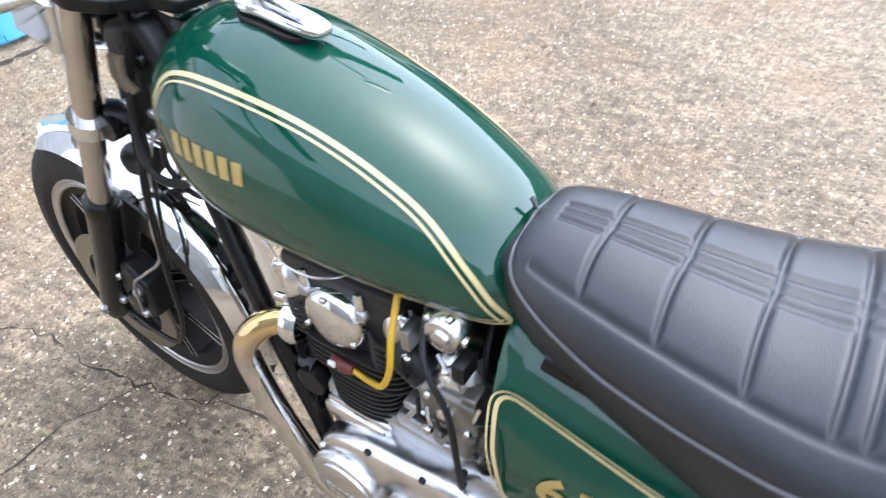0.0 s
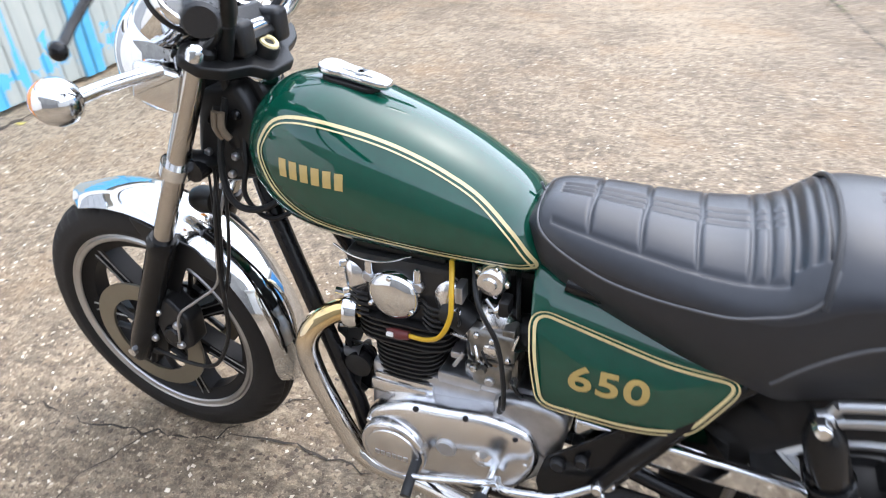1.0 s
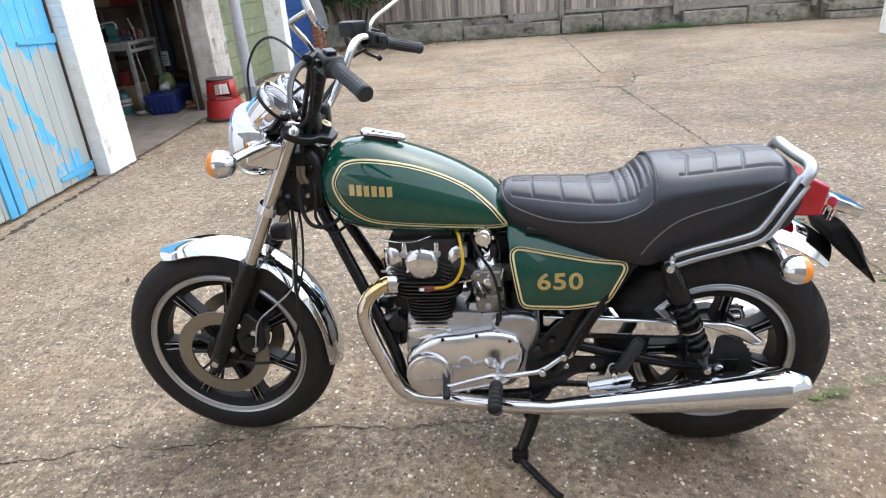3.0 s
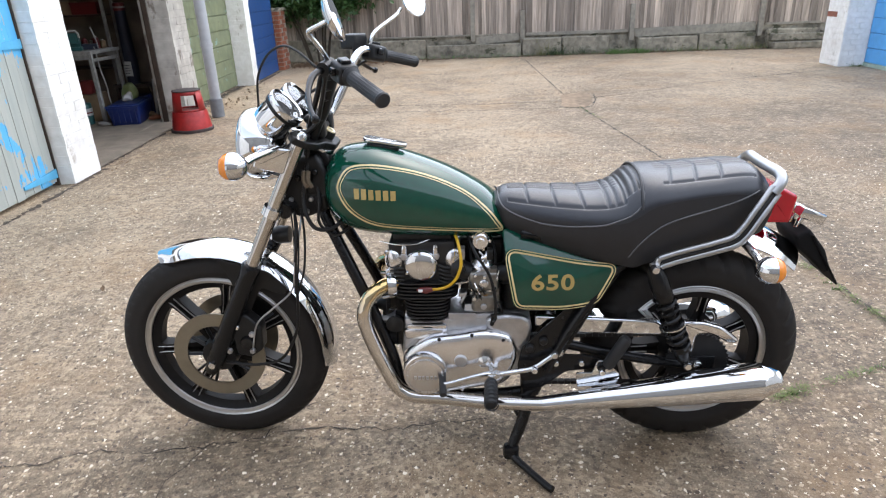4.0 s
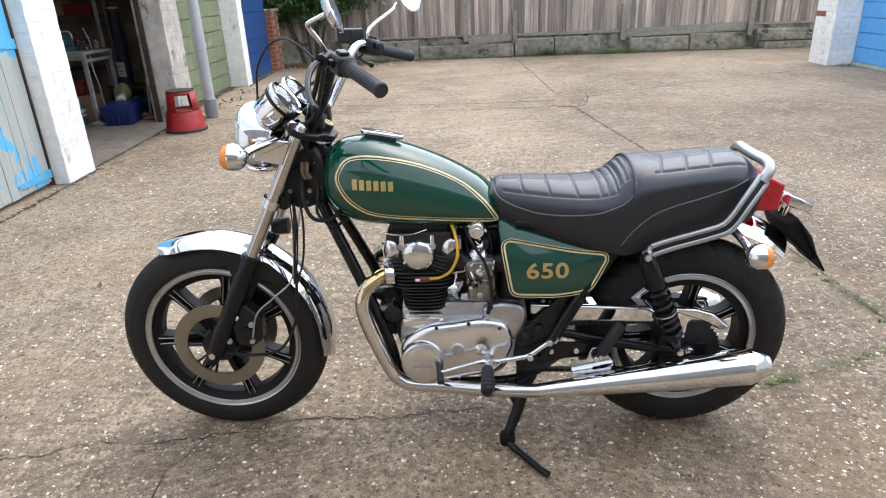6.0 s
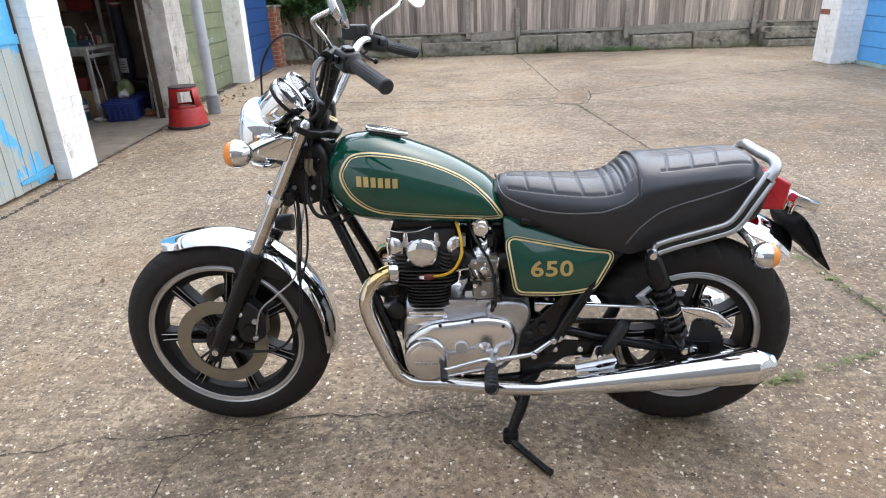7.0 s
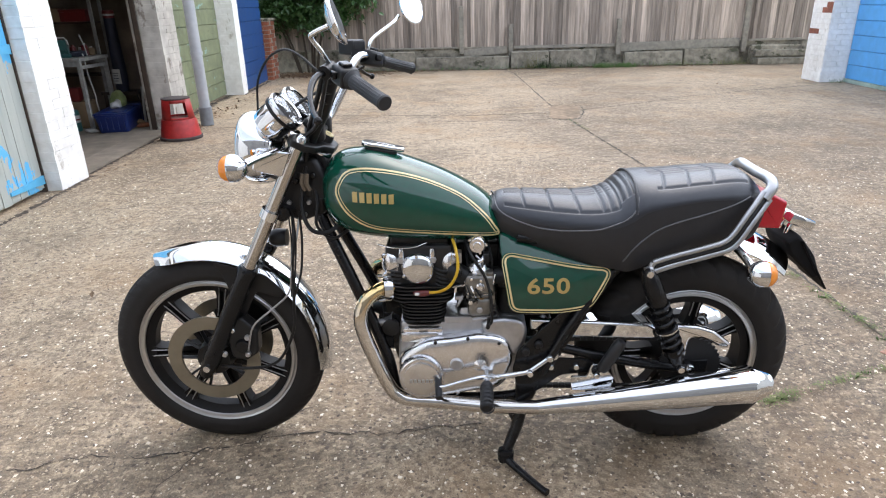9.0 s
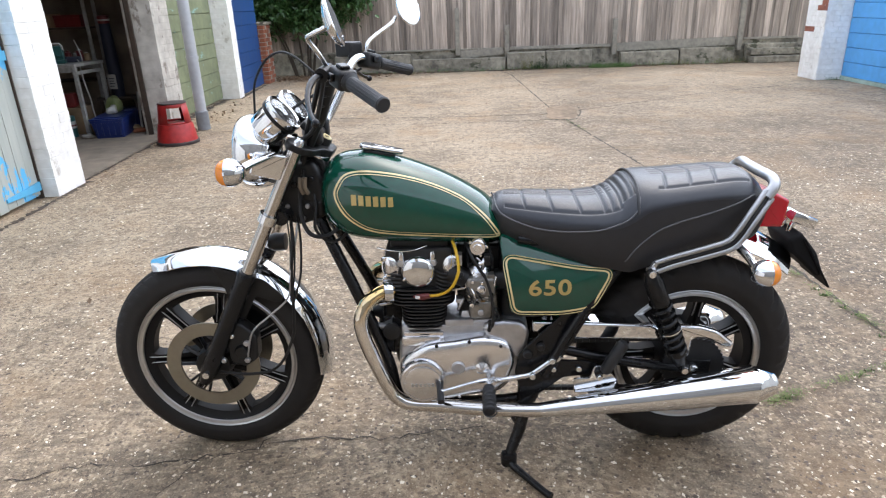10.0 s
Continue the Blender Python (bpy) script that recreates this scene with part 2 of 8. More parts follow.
# ---- the yard ----
def concrete_mat():
    m = bpy.data.materials.new("aggregate_concrete")
    m.use_nodes = True
    n, l = m.node_tree.nodes, m.node_tree.links
    b = n["Principled BSDF"]
    tc = n.new("ShaderNodeTexCoord")

    def tex(kind, scale, detail=4, rough=0.6):
        t = n.new(kind)
        t.inputs["Scale"].default_value = scale
        if "Detail" in t.inputs:
            t.inputs["Detail"].default_value = detail
            t.inputs["Roughness"].default_value = rough
        l.new(tc.outputs["Object"], t.inputs["Vector"])
        return t

    def rng(src, a, c, lo=0.0, hi=1.0):
        r = n.new("ShaderNodeMapRange")
        for k, v in zip(("From Min", "From Max", "To Min", "To Max"), (a, c, lo, hi)):
            r.inputs[k].default_value = v
        l.new(src, r.inputs["Value"])
        return r.outputs[0]

    def mixc(fac, a, c):
        x = n.new("ShaderNodeMix")
        x.data_type = "RGBA"
        l.new(fac, x.inputs["Factor"])
        for sock, v in (("A", a), ("B", c)):
            if isinstance(v, tuple):
                x.inputs[sock].default_value = (*v, 1)
            else:
                l.new(v, x.inputs[sock])
        return x.outputs["Result"]

    wide = tex("ShaderNodeTexNoise", 0.35, 5)
    mid = tex("ShaderNodeTexNoise", 2.1, 6)
    patch = tex("ShaderNodeTexNoise", 0.9, 7, 0.7)
    fine = tex("ShaderNodeTexNoise", 55, 6, 0.75)
    big = tex("ShaderNodeTexVoronoi", 48)
    small = tex("ShaderNodeTexVoronoi", 110)

    def mul(a, c):
        x = n.new("ShaderNodeMath")
        x.operation = "MULTIPLY"
        l.new(a, x.inputs[0])
        l.new(c, x.inputs[1])
        return x.outputs[0]

    def split(t):
        s = n.new("ShaderNodeSeparateColor")
        l.new(t.outputs["Color"], s.inputs[0])
        return s.outputs

    base = mixc(rng(mid.outputs["Fac"], 0.35, 0.65), (0.157, 0.117, 0.075), (0.263, 0.202, 0.136))
    streak = tex("ShaderNodeTexNoise", 11, 6, 0.75)
    grit = tex("ShaderNodeTexNoise", 28, 5, 0.8)
    base = mixc(rng(wide.outputs["Fac"], 0.44, 0.58, 0.0, 0.95), base, (0.368, 0.288, 0.196))
    base = mixc(rng(streak.outputs["Fac"], 0.51, 0.62, 0.0, 0.75), base, (0.118, 0.082, 0.050))
    base = mixc(rng(streak.outputs["Fac"], 0.47, 0.36, 0.0, 0.7), base, (0.50, 0.385, 0.255))
    base = mixc(rng(grit.outputs["Fac"], 0.47, 0.38, 0.0, 0.8), base, (0.53, 0.405, 0.262))
    base = mixc(rng(grit.outputs["Fac"], 0.52, 0.61, 0.0, 0.75), base, (0.088, 0.060, 0.036))
    base = mixc(rng(patch.outputs["Fac"], 0.56, 0.68, 0.0, 0.55), base, (0.104, 0.077, 0.050))
    base = mixc(rng(fine.outputs["Fac"], 0.47, 0.60, 0.0, 0.6), base, (0.086, 0.063, 0.040))
    for t, keep, lo, hi in ((small, 0.45, (0.150, 0.098, 0.055), (0.60, 0.455, 0.285)), (big, 0.52, (0.120, 0.074, 0.040), (0.78, 0.61, 0.40))):
        c = split(t)
        shape = mul(rng(t.outputs["Distance"], 0.50, 0.36), rng(c[1], keep, keep + 0.06))
        tone = mixc(rng(c[0], 0.15, 1.0), lo, hi)
        base = mixc(shape, base, tone)
    rust = tex("ShaderNodeTexNoise", 1.3, 6, 0.7)
    base = mixc(rng(rust.outputs["Fac"], 0.50, 0.68, 0.0, 0.6), base, (0.265, 0.165, 0.081))
    pits = tex("ShaderNodeTexNoise", 190, 3, 0.8)
    base = mixc(rng(pits.outputs["Fac"], 0.53, 0.68, 0.0, 0.5), base, (0.075, 0.056, 0.040))
    base = mixc(rng(pits.outputs["Fac"], 0.44, 0.34, 0.0, 0.45), base, (0.54, 0.44, 0.31))
    # scale the slab's colour: up with Y, down towards +X, mottled by the mid noise
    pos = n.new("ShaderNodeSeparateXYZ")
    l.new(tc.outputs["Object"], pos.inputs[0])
    slab_tone = n.new("ShaderNodeMath")
    slab_tone.operation = "ADD"
    l.new(rng(pos.outputs["Y"], -0.4, 7.0, 0.95, 1.24), slab_tone.inputs[0])
    side_tone = n.new("ShaderNodeMath")
    side_tone.operation = "ADD"
    l.new(rng(mid.outputs["Fac"], 0.3, 0.7, -0.15, 0.12), side_tone.inputs[0])
    l.new(rng(pos.outputs["X"], 0.3, 1.5, 0.0, -0.19), side_tone.inputs[1])
    l.new(side_tone.outputs[0], slab_tone.inputs[1])
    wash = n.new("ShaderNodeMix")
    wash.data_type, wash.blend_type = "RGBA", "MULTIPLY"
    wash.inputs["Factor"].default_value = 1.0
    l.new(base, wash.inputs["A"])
    l.new(slab_tone.outputs[0], wash.inputs["B"])
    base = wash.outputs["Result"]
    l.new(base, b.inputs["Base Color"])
    b.inputs["Roughness"].default_value = 0.78
    h = n.new("ShaderNodeMath")
    h.operation = "ADD"
    l.new(rng(big.outputs["Distance"], 0.55, 0.1, 0.0, 1.0), h.inputs[0])
    l.new(fine.outputs["Fac"], h.inputs[1])
    bp = n.new("ShaderNodeBump")
    bp.inputs["Strength"].default_value = 0.8
    bp.inputs["Distance"].default_value = 0.008
    l.new(h.outputs[0], bp.inputs["Height"])
    l.new(bp.outputs[0], b.inputs["Normal"])
    return m


CONCRETE = concrete_mat()
WHITE_BRICK = mat("white_painted_brick", (0.89, 0.88, 0.845), 0.65, 0, 0, 0.08, 14, 0.9, 45, dark=(0.72, 0.695, 0.64))
GRIMY_BRICK = mat("grimy_painted_brick", (0.62, 0.585, 0.52), 0.7, 0, 0, 0.1, 9, 0.9, 45, dark=(0.36, 0.33, 0.28))
BRICK_RED = mat("red_brick", (0.28, 0.09, 0.045), 0.8, 0, 0, 0.35, 30, 0.6, 90)
MORTAR = mat("mortar", (0.30, 0.265, 0.22), 0.85, 0, 0, 0.3, 40, 0.5, 120)
GREEN_BOARD = mat("green_board", (0.20, 0.225, 0.125), 0.6, 0, 0, 0.35, 9, 0.5, 50)
BLUE_BOARD = mat("bright_blue_board", (0.10, 0.37, 0.74), 0.5, 0, 0, 0.18, 8, 0.2, 60)
DEEP_BLUE = mat("deep_blue_board", (0.012, 0.060, 0.20), 0.5, 0, 0, 0.2, 10, 0.2, 60)
DARK_WOOD = mat("old_brown_timber", (0.055, 0.036, 0.024), 0.7, 0, 0, 0.4, 20, 0.4, 60)
PIPE_GREY = mat("grey_plastic_pipe", (0.42, 0.43, 0.44), 0.45, 0, 0, 0.15, 15)
STONE = mat("concrete_kerb", (0.27, 0.24, 0.185), 0.85, 0, 0, 0.65, 11, 0.9, 40)
ROOF = mat("roof_felt", (0.06, 0.06, 0.06), 0.9, 0, 0, 0.3, 6)
INSIDE = mat("dusty_render", (0.21, 0.165, 0.122), 0.9, 0, 0, 0.55, 4, 0.5, 30)
WALL_BACK = mat("weathered_render", (0.165, 0.160, 0.155), 0.9, 0, 0, 0.3, 5, 0.4, 30)



def flecks(m, colour, scale, share, stretch=(1, 1, 1)):
    """Small worn patches of another paint."""
    n, l = m.node_tree.nodes, m.node_tree.links
    b = n["Principled BSDF"]
    mp, t, r, x = (n.new(k) for k in ("ShaderNodeMapping", "ShaderNodeTexNoise", "ShaderNodeMapRange", "ShaderNodeMix"))
    mp.inputs["Scale"].default_value = stretch
    t.inputs["Scale"].default_value, t.inputs["Detail"].default_value, t.inputs["Roughness"].default_value = scale, 7, 0.7
    l.new(n["Texture Coordinate"].outputs["Object"], mp.inputs[0])
    l.new(mp.outputs[0], t.inputs["Vector"])
    r.inputs["From Min"].default_value, r.inputs["From Max"].default_value = share, share + 0.05
    l.new(t.outputs["Fac"], r.inputs["Value"])
    x.data_type = "RGBA"
    l.new(r.outputs[0], x.inputs["Factor"])
    l.new(b.inputs["Base Color"].links[0].from_socket, x.inputs["A"])
    x.inputs["B"].default_value = (*colour, 1)
    l.new(x.outputs["Result"], b.inputs["Base Color"])


flecks(GREEN_BOARD, (0.24, 0.40, 0.36), 5, 0.61, (1, 0.5, 1.6))
flecks(GREEN_BOARD, (0.10, 0.085, 0.05), 14, 0.64, (1, 0.4, 2))
flecks(DEEP_BLUE, (0.35, 0.38, 0.42), 24, 0.69)
flecks(BLUE_BOARD, (0.45, 0.52, 0.55), 22, 0.70)
flecks(WHITE_BRICK, (0.50, 0.46, 0.39), 3.2, 0.63, (1, 1, 0.5))
flecks(GRIMY_BRICK, (0.25, 0.21, 0.17), 4, 0.56, (1, 1, 0.6))
flecks(WHITE_BRICK, (0.25, 0.20, 0.16), 26, 0.70)
flecks(WHITE_BRICK, (0.42, 0.22, 0.15), 7, 0.735)
flecks(BRICK_RED, (0.10, 0.05, 0.035), 9, 0.58)
flecks(STONE, (0.06, 0.06, 0.035), 3, 0.57, (1, 1, 1.5))

bm = bmn()
bmesh.ops.create_grid(bm, x_segments=60, y_segments=60, size=60)
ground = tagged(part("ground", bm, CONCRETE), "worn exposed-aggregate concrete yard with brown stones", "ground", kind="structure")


def along(bm, s0, s1, d0, d1, z0, z1, bevel=0.0):
    """A block along the row of garages: s along the row, d out from its face."""
    box(bm, d0, d1, s0, s1, z0, z1, bevel, ROW)


ROW = Matrix.Translation((-3.11, 3.42, 0)) @ Matrix.Rotation(math.atan(0.065), 4, "Z")


def pier(name, s0, s1, deep=0.27, high=2.35, paint=None):
    """A white painted brick pier, its worn courses standing proud of the joints."""
    paint = paint or WHITE_BRICK
    bm = bmn()
    along(bm, s0 + 0.009, s1 - 0.009, -deep - 0.1, -0.0055, 0, high)
    p = tagged(part(name, bm, paint), "white painted brick garage pier with chipped edges", "wall", kind="structure")
    course, i, z = 0.075, 0, 0.0
    while z < high - 0.02:
        joints = [s0, (s0 + s1) / 2 + (0.055 if i % 2 else -0.055), s1]
        for a, c in zip(joints, joints[1:]):
            b2 = bmn()
            j, e0, e1 = random.uniform(-0.0018, 0.0015), random.uniform(0.0, 0.005), random.uniform(0.0, 0.005)
            along(b2, a + (e0 if a == s0 else 0.0003), c - (e1 if c == s1 else 0.0003), -deep, j, z, z + course - 0.0002, 0.0028)
            for v in b2.verts:
                v.co += Vector((random.gauss(0, 0.0009), random.gauss(0, 0.0012), random.gauss(0, 0.0009)))
            part("brick", b2, paint, p)
        z += course
        i += 1
    return p


def boards(name, s0, s1, d, material, label, pitch=0.2, high=2.1, z0=0.02):
    """A garage door of horizontal boards."""
    bm = bmn()
    along(bm, s0, s1, d - 0.05, d - 0.022, z0, high)
    door = tagged(part(name, bm, material), label, "door", kind="structure")
    z = z0
    while z < high - 0.05:
        b2 = bmn()
        along(b2, s0 + 0.003, s1 - 0.003, d - 0.022, d + random.uniform(-0.002, 0.002), z + 0.003, z + pitch - 0.006, 0.005)
        part("board", b2, material, door)
        z += pitch
    return door


pier("wall_pier_1", -0.42, 0.0, 0.12)
pier("wall_pier_2", 2.08, 2.57, 0.21, 2.35, GRIMY_BRICK)
pier("wall_pier_3", 5.04, 5.32, 0.27)
boards("door_2", 2.59, 5.02, -0.26, GREEN_BOARD, "faded olive green garage door of wide horizontal boards", 0.21)
boards("door_3", 5.34, 6.88, -0.03, DEEP_BLUE, "deep blue painted garage door of horizontal boards", 0.21)
# above the openings, behind and between
bm = bmn()
along(bm, -4.6, 7.2, -0.4, -0.02, 2.35, 2.75)
tagged(part("wall_lintel", bm, WHITE_BRICK), "white painted wall above the garage doors", "wall", kind="structure")
bm = bmn()
along(bm, -4.6, 7.2, -5.2, -0.0, 2.755, 2.83)
tagged(part("ceiling_garages", bm, ROOF), "dark felt flat garage roof", "roof", kind="structure")
for nm, s0, s1, d0, d1 in (("wall_garage_back", -0.5, 3.1, -4.9, -4.8), ("wall_garage_near", -0.35, -0.25, -4.8, -0.225), ("wall_garage_far", 3.0, 3.1, -4.8, -0.33), ("wall_garage_return", 2.58, 2.99, -0.36, -0.325)):
    bm = bmn()
    along(bm, s0, s1, d0, d1, 0, 2.75)
    tagged(part(nm, bm, INSIDE), "dusty unpainted wall inside the garage", "wall", kind="structure")

bm = bmn()
along(bm, 0.004, 2.046, -0.30, -0.06, 1.98, 2.348)
tagged(part("wall_lintel_open", bm, DARK_WOOD), "dark timber beam over the open garage", "wall", kind="structure")

# fence wall
bm = bmn()
box(bm, -4.2, 9.0, 11.78, 11.95, 0, 0.42, 0.02)
tagged(part("wall_fence_base", bm, STONE), "low weathered concrete retaining wall under the fence", "wall", kind="structure")
FENCE = mat("weathered_fence_wood", (0.475, 0.39, 0.318), 0.85, 0, 0, 0.55, 34, 0.8, 60)
fence = tagged(empty("fence", 0, 11.82, 0.4), "weathered grey-brown timber fence of upright boards", "fence", kind="structure")
# the grain of each board runs upright, and boards differ in tone
fn, fl = FENCE.node_tree.nodes, FENCE.node_tree.links
for t_ in [q for q in fn if q.type == "TEX_NOISE"]:
    mp = fn.new("ShaderNodeMapping")
    mp.inputs["Scale"].default_value = (1.0, 1.0, 0.06)
    fl.new(fn["Texture Coordinate"].outputs["Object"], mp.inputs[0])
    fl.new(mp.outputs[0], t_.inputs["Vector"])
info, tone, shade = fn.new("ShaderNodeObjectInfo"), fn.new("ShaderNodeMapRange"), fn.new("ShaderNodeMix")
tone.inputs["To Min"].default_value, tone.inputs["To Max"].default_value = 0.46, 1.16
shade.data_type, shade.blend_type = "RGBA", "MULTIPLY"
shade.inputs["Factor"].default_value = 1.0
old = fn["Principled BSDF"].inputs["Base Color"].links[0].from_socket
fl.new(info.outputs["Random"], tone.inputs["Value"])
fl.new(old, shade.inputs["A"])
fl.new(tone.outputs[0], shade.inputs["B"])
fl.new(shade.outputs["Result"], fn["Principled BSDF"].inputs["Base Color"])
x, k = -4.2, 0
while x < 9.0:
    w = random.uniform(0.07, 0.11)
    bm = bmn()
    y0 = (0.0 if k % 2 else -0.014) + random.uniform(-0.003, 0.003)
    box(bm, x, x + w, y0, y0 + 0.013, random.uniform(-0.015, 0.03), 1.5 + random.uniform(-0.02, 0.02), 0.002)
    part("board", bm, FENCE, fence)
    x += w - 0.014
    k += 1

# right-hand garages
bm = bmn()
box(bm, 5.5, 5.95, 8.5, 9.05, 0, 2.4, 0.008)
tagged(part("wall_pier_4", bm, WHITE_BRICK), "white painted brick pier with flaking patches", "wall", kind="structure")
bm = bmn()
box(bm, 5.9, 5.93, 4.0, 8.5, 0.03, 2.2)
door4 = tagged(part("door_4", bm, BLUE_BOARD), "bright blue garage door of horizontal boards", "door", kind="structure")
for i in range(10):
    bm = bmn()
    box(bm, 5.87, 5.90, 4.0, 8.495, 0.06 + 0.21 * i, 0.06 + 0.21 * i + 0.203, 0.005)
    part("board", bm, BLUE_BOARD, door4)


# ---- the motorcycle ----
bike = tagged(empty("motorcycle", 0, 0.05, 0), "dark green and chrome parallel-twin motorcycle on its side stand", "motorcycle")


def tank_section(x):
    """Top, bottom and half width of the tank at x."""
    xs = (-0.335, -0.32, -0.29, -0.25, -0.19, -0.10, 0.0, 0.08, 0.13, 0.165)
    top = (0.855, 0.897, 0.924, 0.935, 0.934, 0.908, 0.869, 0.826, 0.789, 0.740)
    bot = (0.802, 0.770, 0.744, 0.727, 0.716, 0.709, 0.701, 0.694, 0.689, 0.688)
    wid = (0.045, 0.087, 0.111, 0.126, 0.135, 0.135, 0.124, 0.106, 0.090, 0.062)
    return interp(x, xs, top), interp(x, xs, bot), interp(x, xs, wid)


VM = 0.36


def tank_side(x, z):
    """How far out the tank's side lies at x and z."""
    top, bot, w = tank_section(x)
    v = min(max((z - bot) / (top - bot), 0), 1)
    if v < VM:
        return w * (1 - 0.22 * ((VM - v) / VM) ** 2.4)
    return w * max(0.0, 1 - ((v - VM) / (1 - VM)) ** 2.5) ** (1 / 2.0)


def tank_ring(x):
    top, bot, w = tank_section(x)
    ring = []
    n = 14
    for k in range(n + 1):
        a = math.pi / 2 * k / n
        v = VM + (1 - VM) * math.cos(a) ** (2 / 2.5)
        ring.append((w * math.sin(a) ** 1.0 if k else 0, bot + (top - bot) * v))
    for k in range(1, 7):
        v = VM * (1 - k / 6)
        ring.append((w * (1 - 0.22 * ((VM - v) / VM) ** 2.4), bot + (top - bot) * v))
    ring.append((w * 0.70, bot - 0.006))
    half = [Vector((x, y, z)) for y, z in ring]
    return half + [Vector((p.x, -p.y, p.z)) for p in reversed(half[1:])]


bm = bmn()
loft(bm, [tank_ring(-0.335 + 0.5 * (1 - math.cos(math.pi * i / 70)) * 0.5) for i in range(71)])
tank = part("fuel_tank", bm, GREEN, bike, "dark green lacquered teardrop tank", 60)


def side_loop(outline, side, steps=6):
    """Points and normals on the tank's side along an outline in x and z."""
    out = []
    for p in spline([(x, z, 0) for x, z in outline], steps, True):
        x, z = p.x, p.y
        y = tank_side(x, z)
        e = 0.003
        dx = (tank_side(x + e, z) - tank_side(x - e, z)) / (2 * e)
        dz = (tank_side(x, z + e) - tank_side(x, z - e)) / (2 * e)
        nor = Vector((-dx, 1, -dz)).normalized()
        out.append((Vector((x, side * y, z)), Vector((nor.x, side * nor.y, nor.z))))
    return out


TANK_STRIPE = ((-0.283, 0.84), (-0.272, 0.873), (-0.252, 0.893), (-0.216, 0.900), (-0.17, 0.897), (-0.11, 0.885), (-0.05, 0.867), (0.01, 0.842), (0.065, 0.81),
               (0.114, 0.766), (0.141, 0.728), (0.150, 0.709), (0.136, 0.706), (0.05, 0.716), (-0.038, 0.726), (-0.13, 0.735), (-0.185, 0.744), (-0.225, 0.762), (-0.262, 0.795))
for side in (-1, 1):
    pts = side_loop(TANK_STRIPE, side)
    for off, w in ((0.0, 0.0058), (0.009, 0.0028)):
        bm = bmn()
        ribbon(bm, pts, off * -side, w, 0.0008)
        part("pinstripe", bm, CREAM, tank, "cream and gold pinstripe")
    # maker's mark as plain gold blocks
    for i in range(6):
        x0 = -0.238 + i * 0.0193
        bm = bmn()
        rows = []
        for k in range(3):
            x = x0 + 0.0068 * k
            rows.append([bm.verts.new((x, side * (tank_side(x, z) + 0.001), z)) for z in (0.818 - i * 0.001, 0.832 - i * 0.0013, 0.846 - i * 0.0016)])
        for a, c in zip(rows, rows[1:]):
            for j in range(2):
                bm.faces.new((a[j], a[j + 1], c[j + 1], c[j]))
        part("badge_block", bm, GOLD, tank, "gold block of the maker's mark")
CAP = Matrix.Translation((-0.166, 0, 0.930)) @ Matrix.Rotation(radians(11), 4, "Y") @ Matrix.Diagonal((0.87, 0.92, 0.9, 1)) @ Matrix.Translation((0.166, 0, 0)) @ Matrix.Rotation(radians(90), 4, "X")
bm = bmn()
plate(bm, rounded(((-0.236, -0.012), (-0.226, -0.024), (-0.205, -0.027), (-0.188, -0.022), (-0.14, -0.022), (-0.115, -0.019), (-0.098, -0.012), (-0.098, 0.012), (-0.115, 0.019), (-0.14, 0.022), (-0.188, 0.022), (-0.205, 0.027), (-0.226, 0.024), (-0.236, 0.012)), 0.008), 0.003, 0.017, 0.005, 3)
bmesh.ops.transform(bm, matrix=CAP, verts=bm.verts)
cap = part("fuel_cap", bm, CHROME, tank, "chrome hinged fuel cap")
bm = bmn()
plate(bm, rounded(((-0.222, -0.030), (-0.12, -0.026), (-0.12, 0.026), (-0.222, 0.030)), 0.02), -0.006, 0.0025, 0.002)
bmesh.ops.transform(bm, matrix=CAP, verts=bm.verts)
part("cap_seal", bm, BLACK_SATIN, cap, "black seal under the cap")
bm = bmn()
plate(bm, rounded(((-0.19, -0.008), (-0.13, -0.008), (-0.13, 0.008), (-0.19, 0.008)), 0.004), 0.0165, 0.0195, 0.0012)
bmesh.ops.transform(bm, matrix=CAP, verts=bm.verts)
part("lock_cover", bm, CHROME, cap)


# seat
def seat_sec(x):
    xs = (0.125, 0.15, 0.20, 0.30, 0.40, 0.46, 0.495, 0.53, 0.60, 0.70, 0.79, 0.835, 0.865)
    top = (0.775, 0.801, 0.806, 0.801, 0.798, 0.813, 0.843, 0.853, 0.854, 0.861, 0.864, 0.838, 0.785)
    wid = (0.055, 0.078, 0.099, 0.122, 0.143, 0.153, 0.156, 0.154, 0.148, 0.138, 0.122, 0.100, 0.065)
    low = (0.73, 0.712, 0.686, 0.652, 0.628, 0.618, 0.612, 0.622, 0.645, 0.665, 0.682, 0.692, 0.72)
    edge = (0.775, 0.765, 0.752, 0.738, 0.738, 0.745, 0.762, 0.785, 0.80, 0.81, 0.805, 0.79, 0.765)
    return [interp(x, xs, v) for v in (top, wid, low, edge)]


def groove(d, w=0.004):
    return math.exp(-(d / w) ** 2)


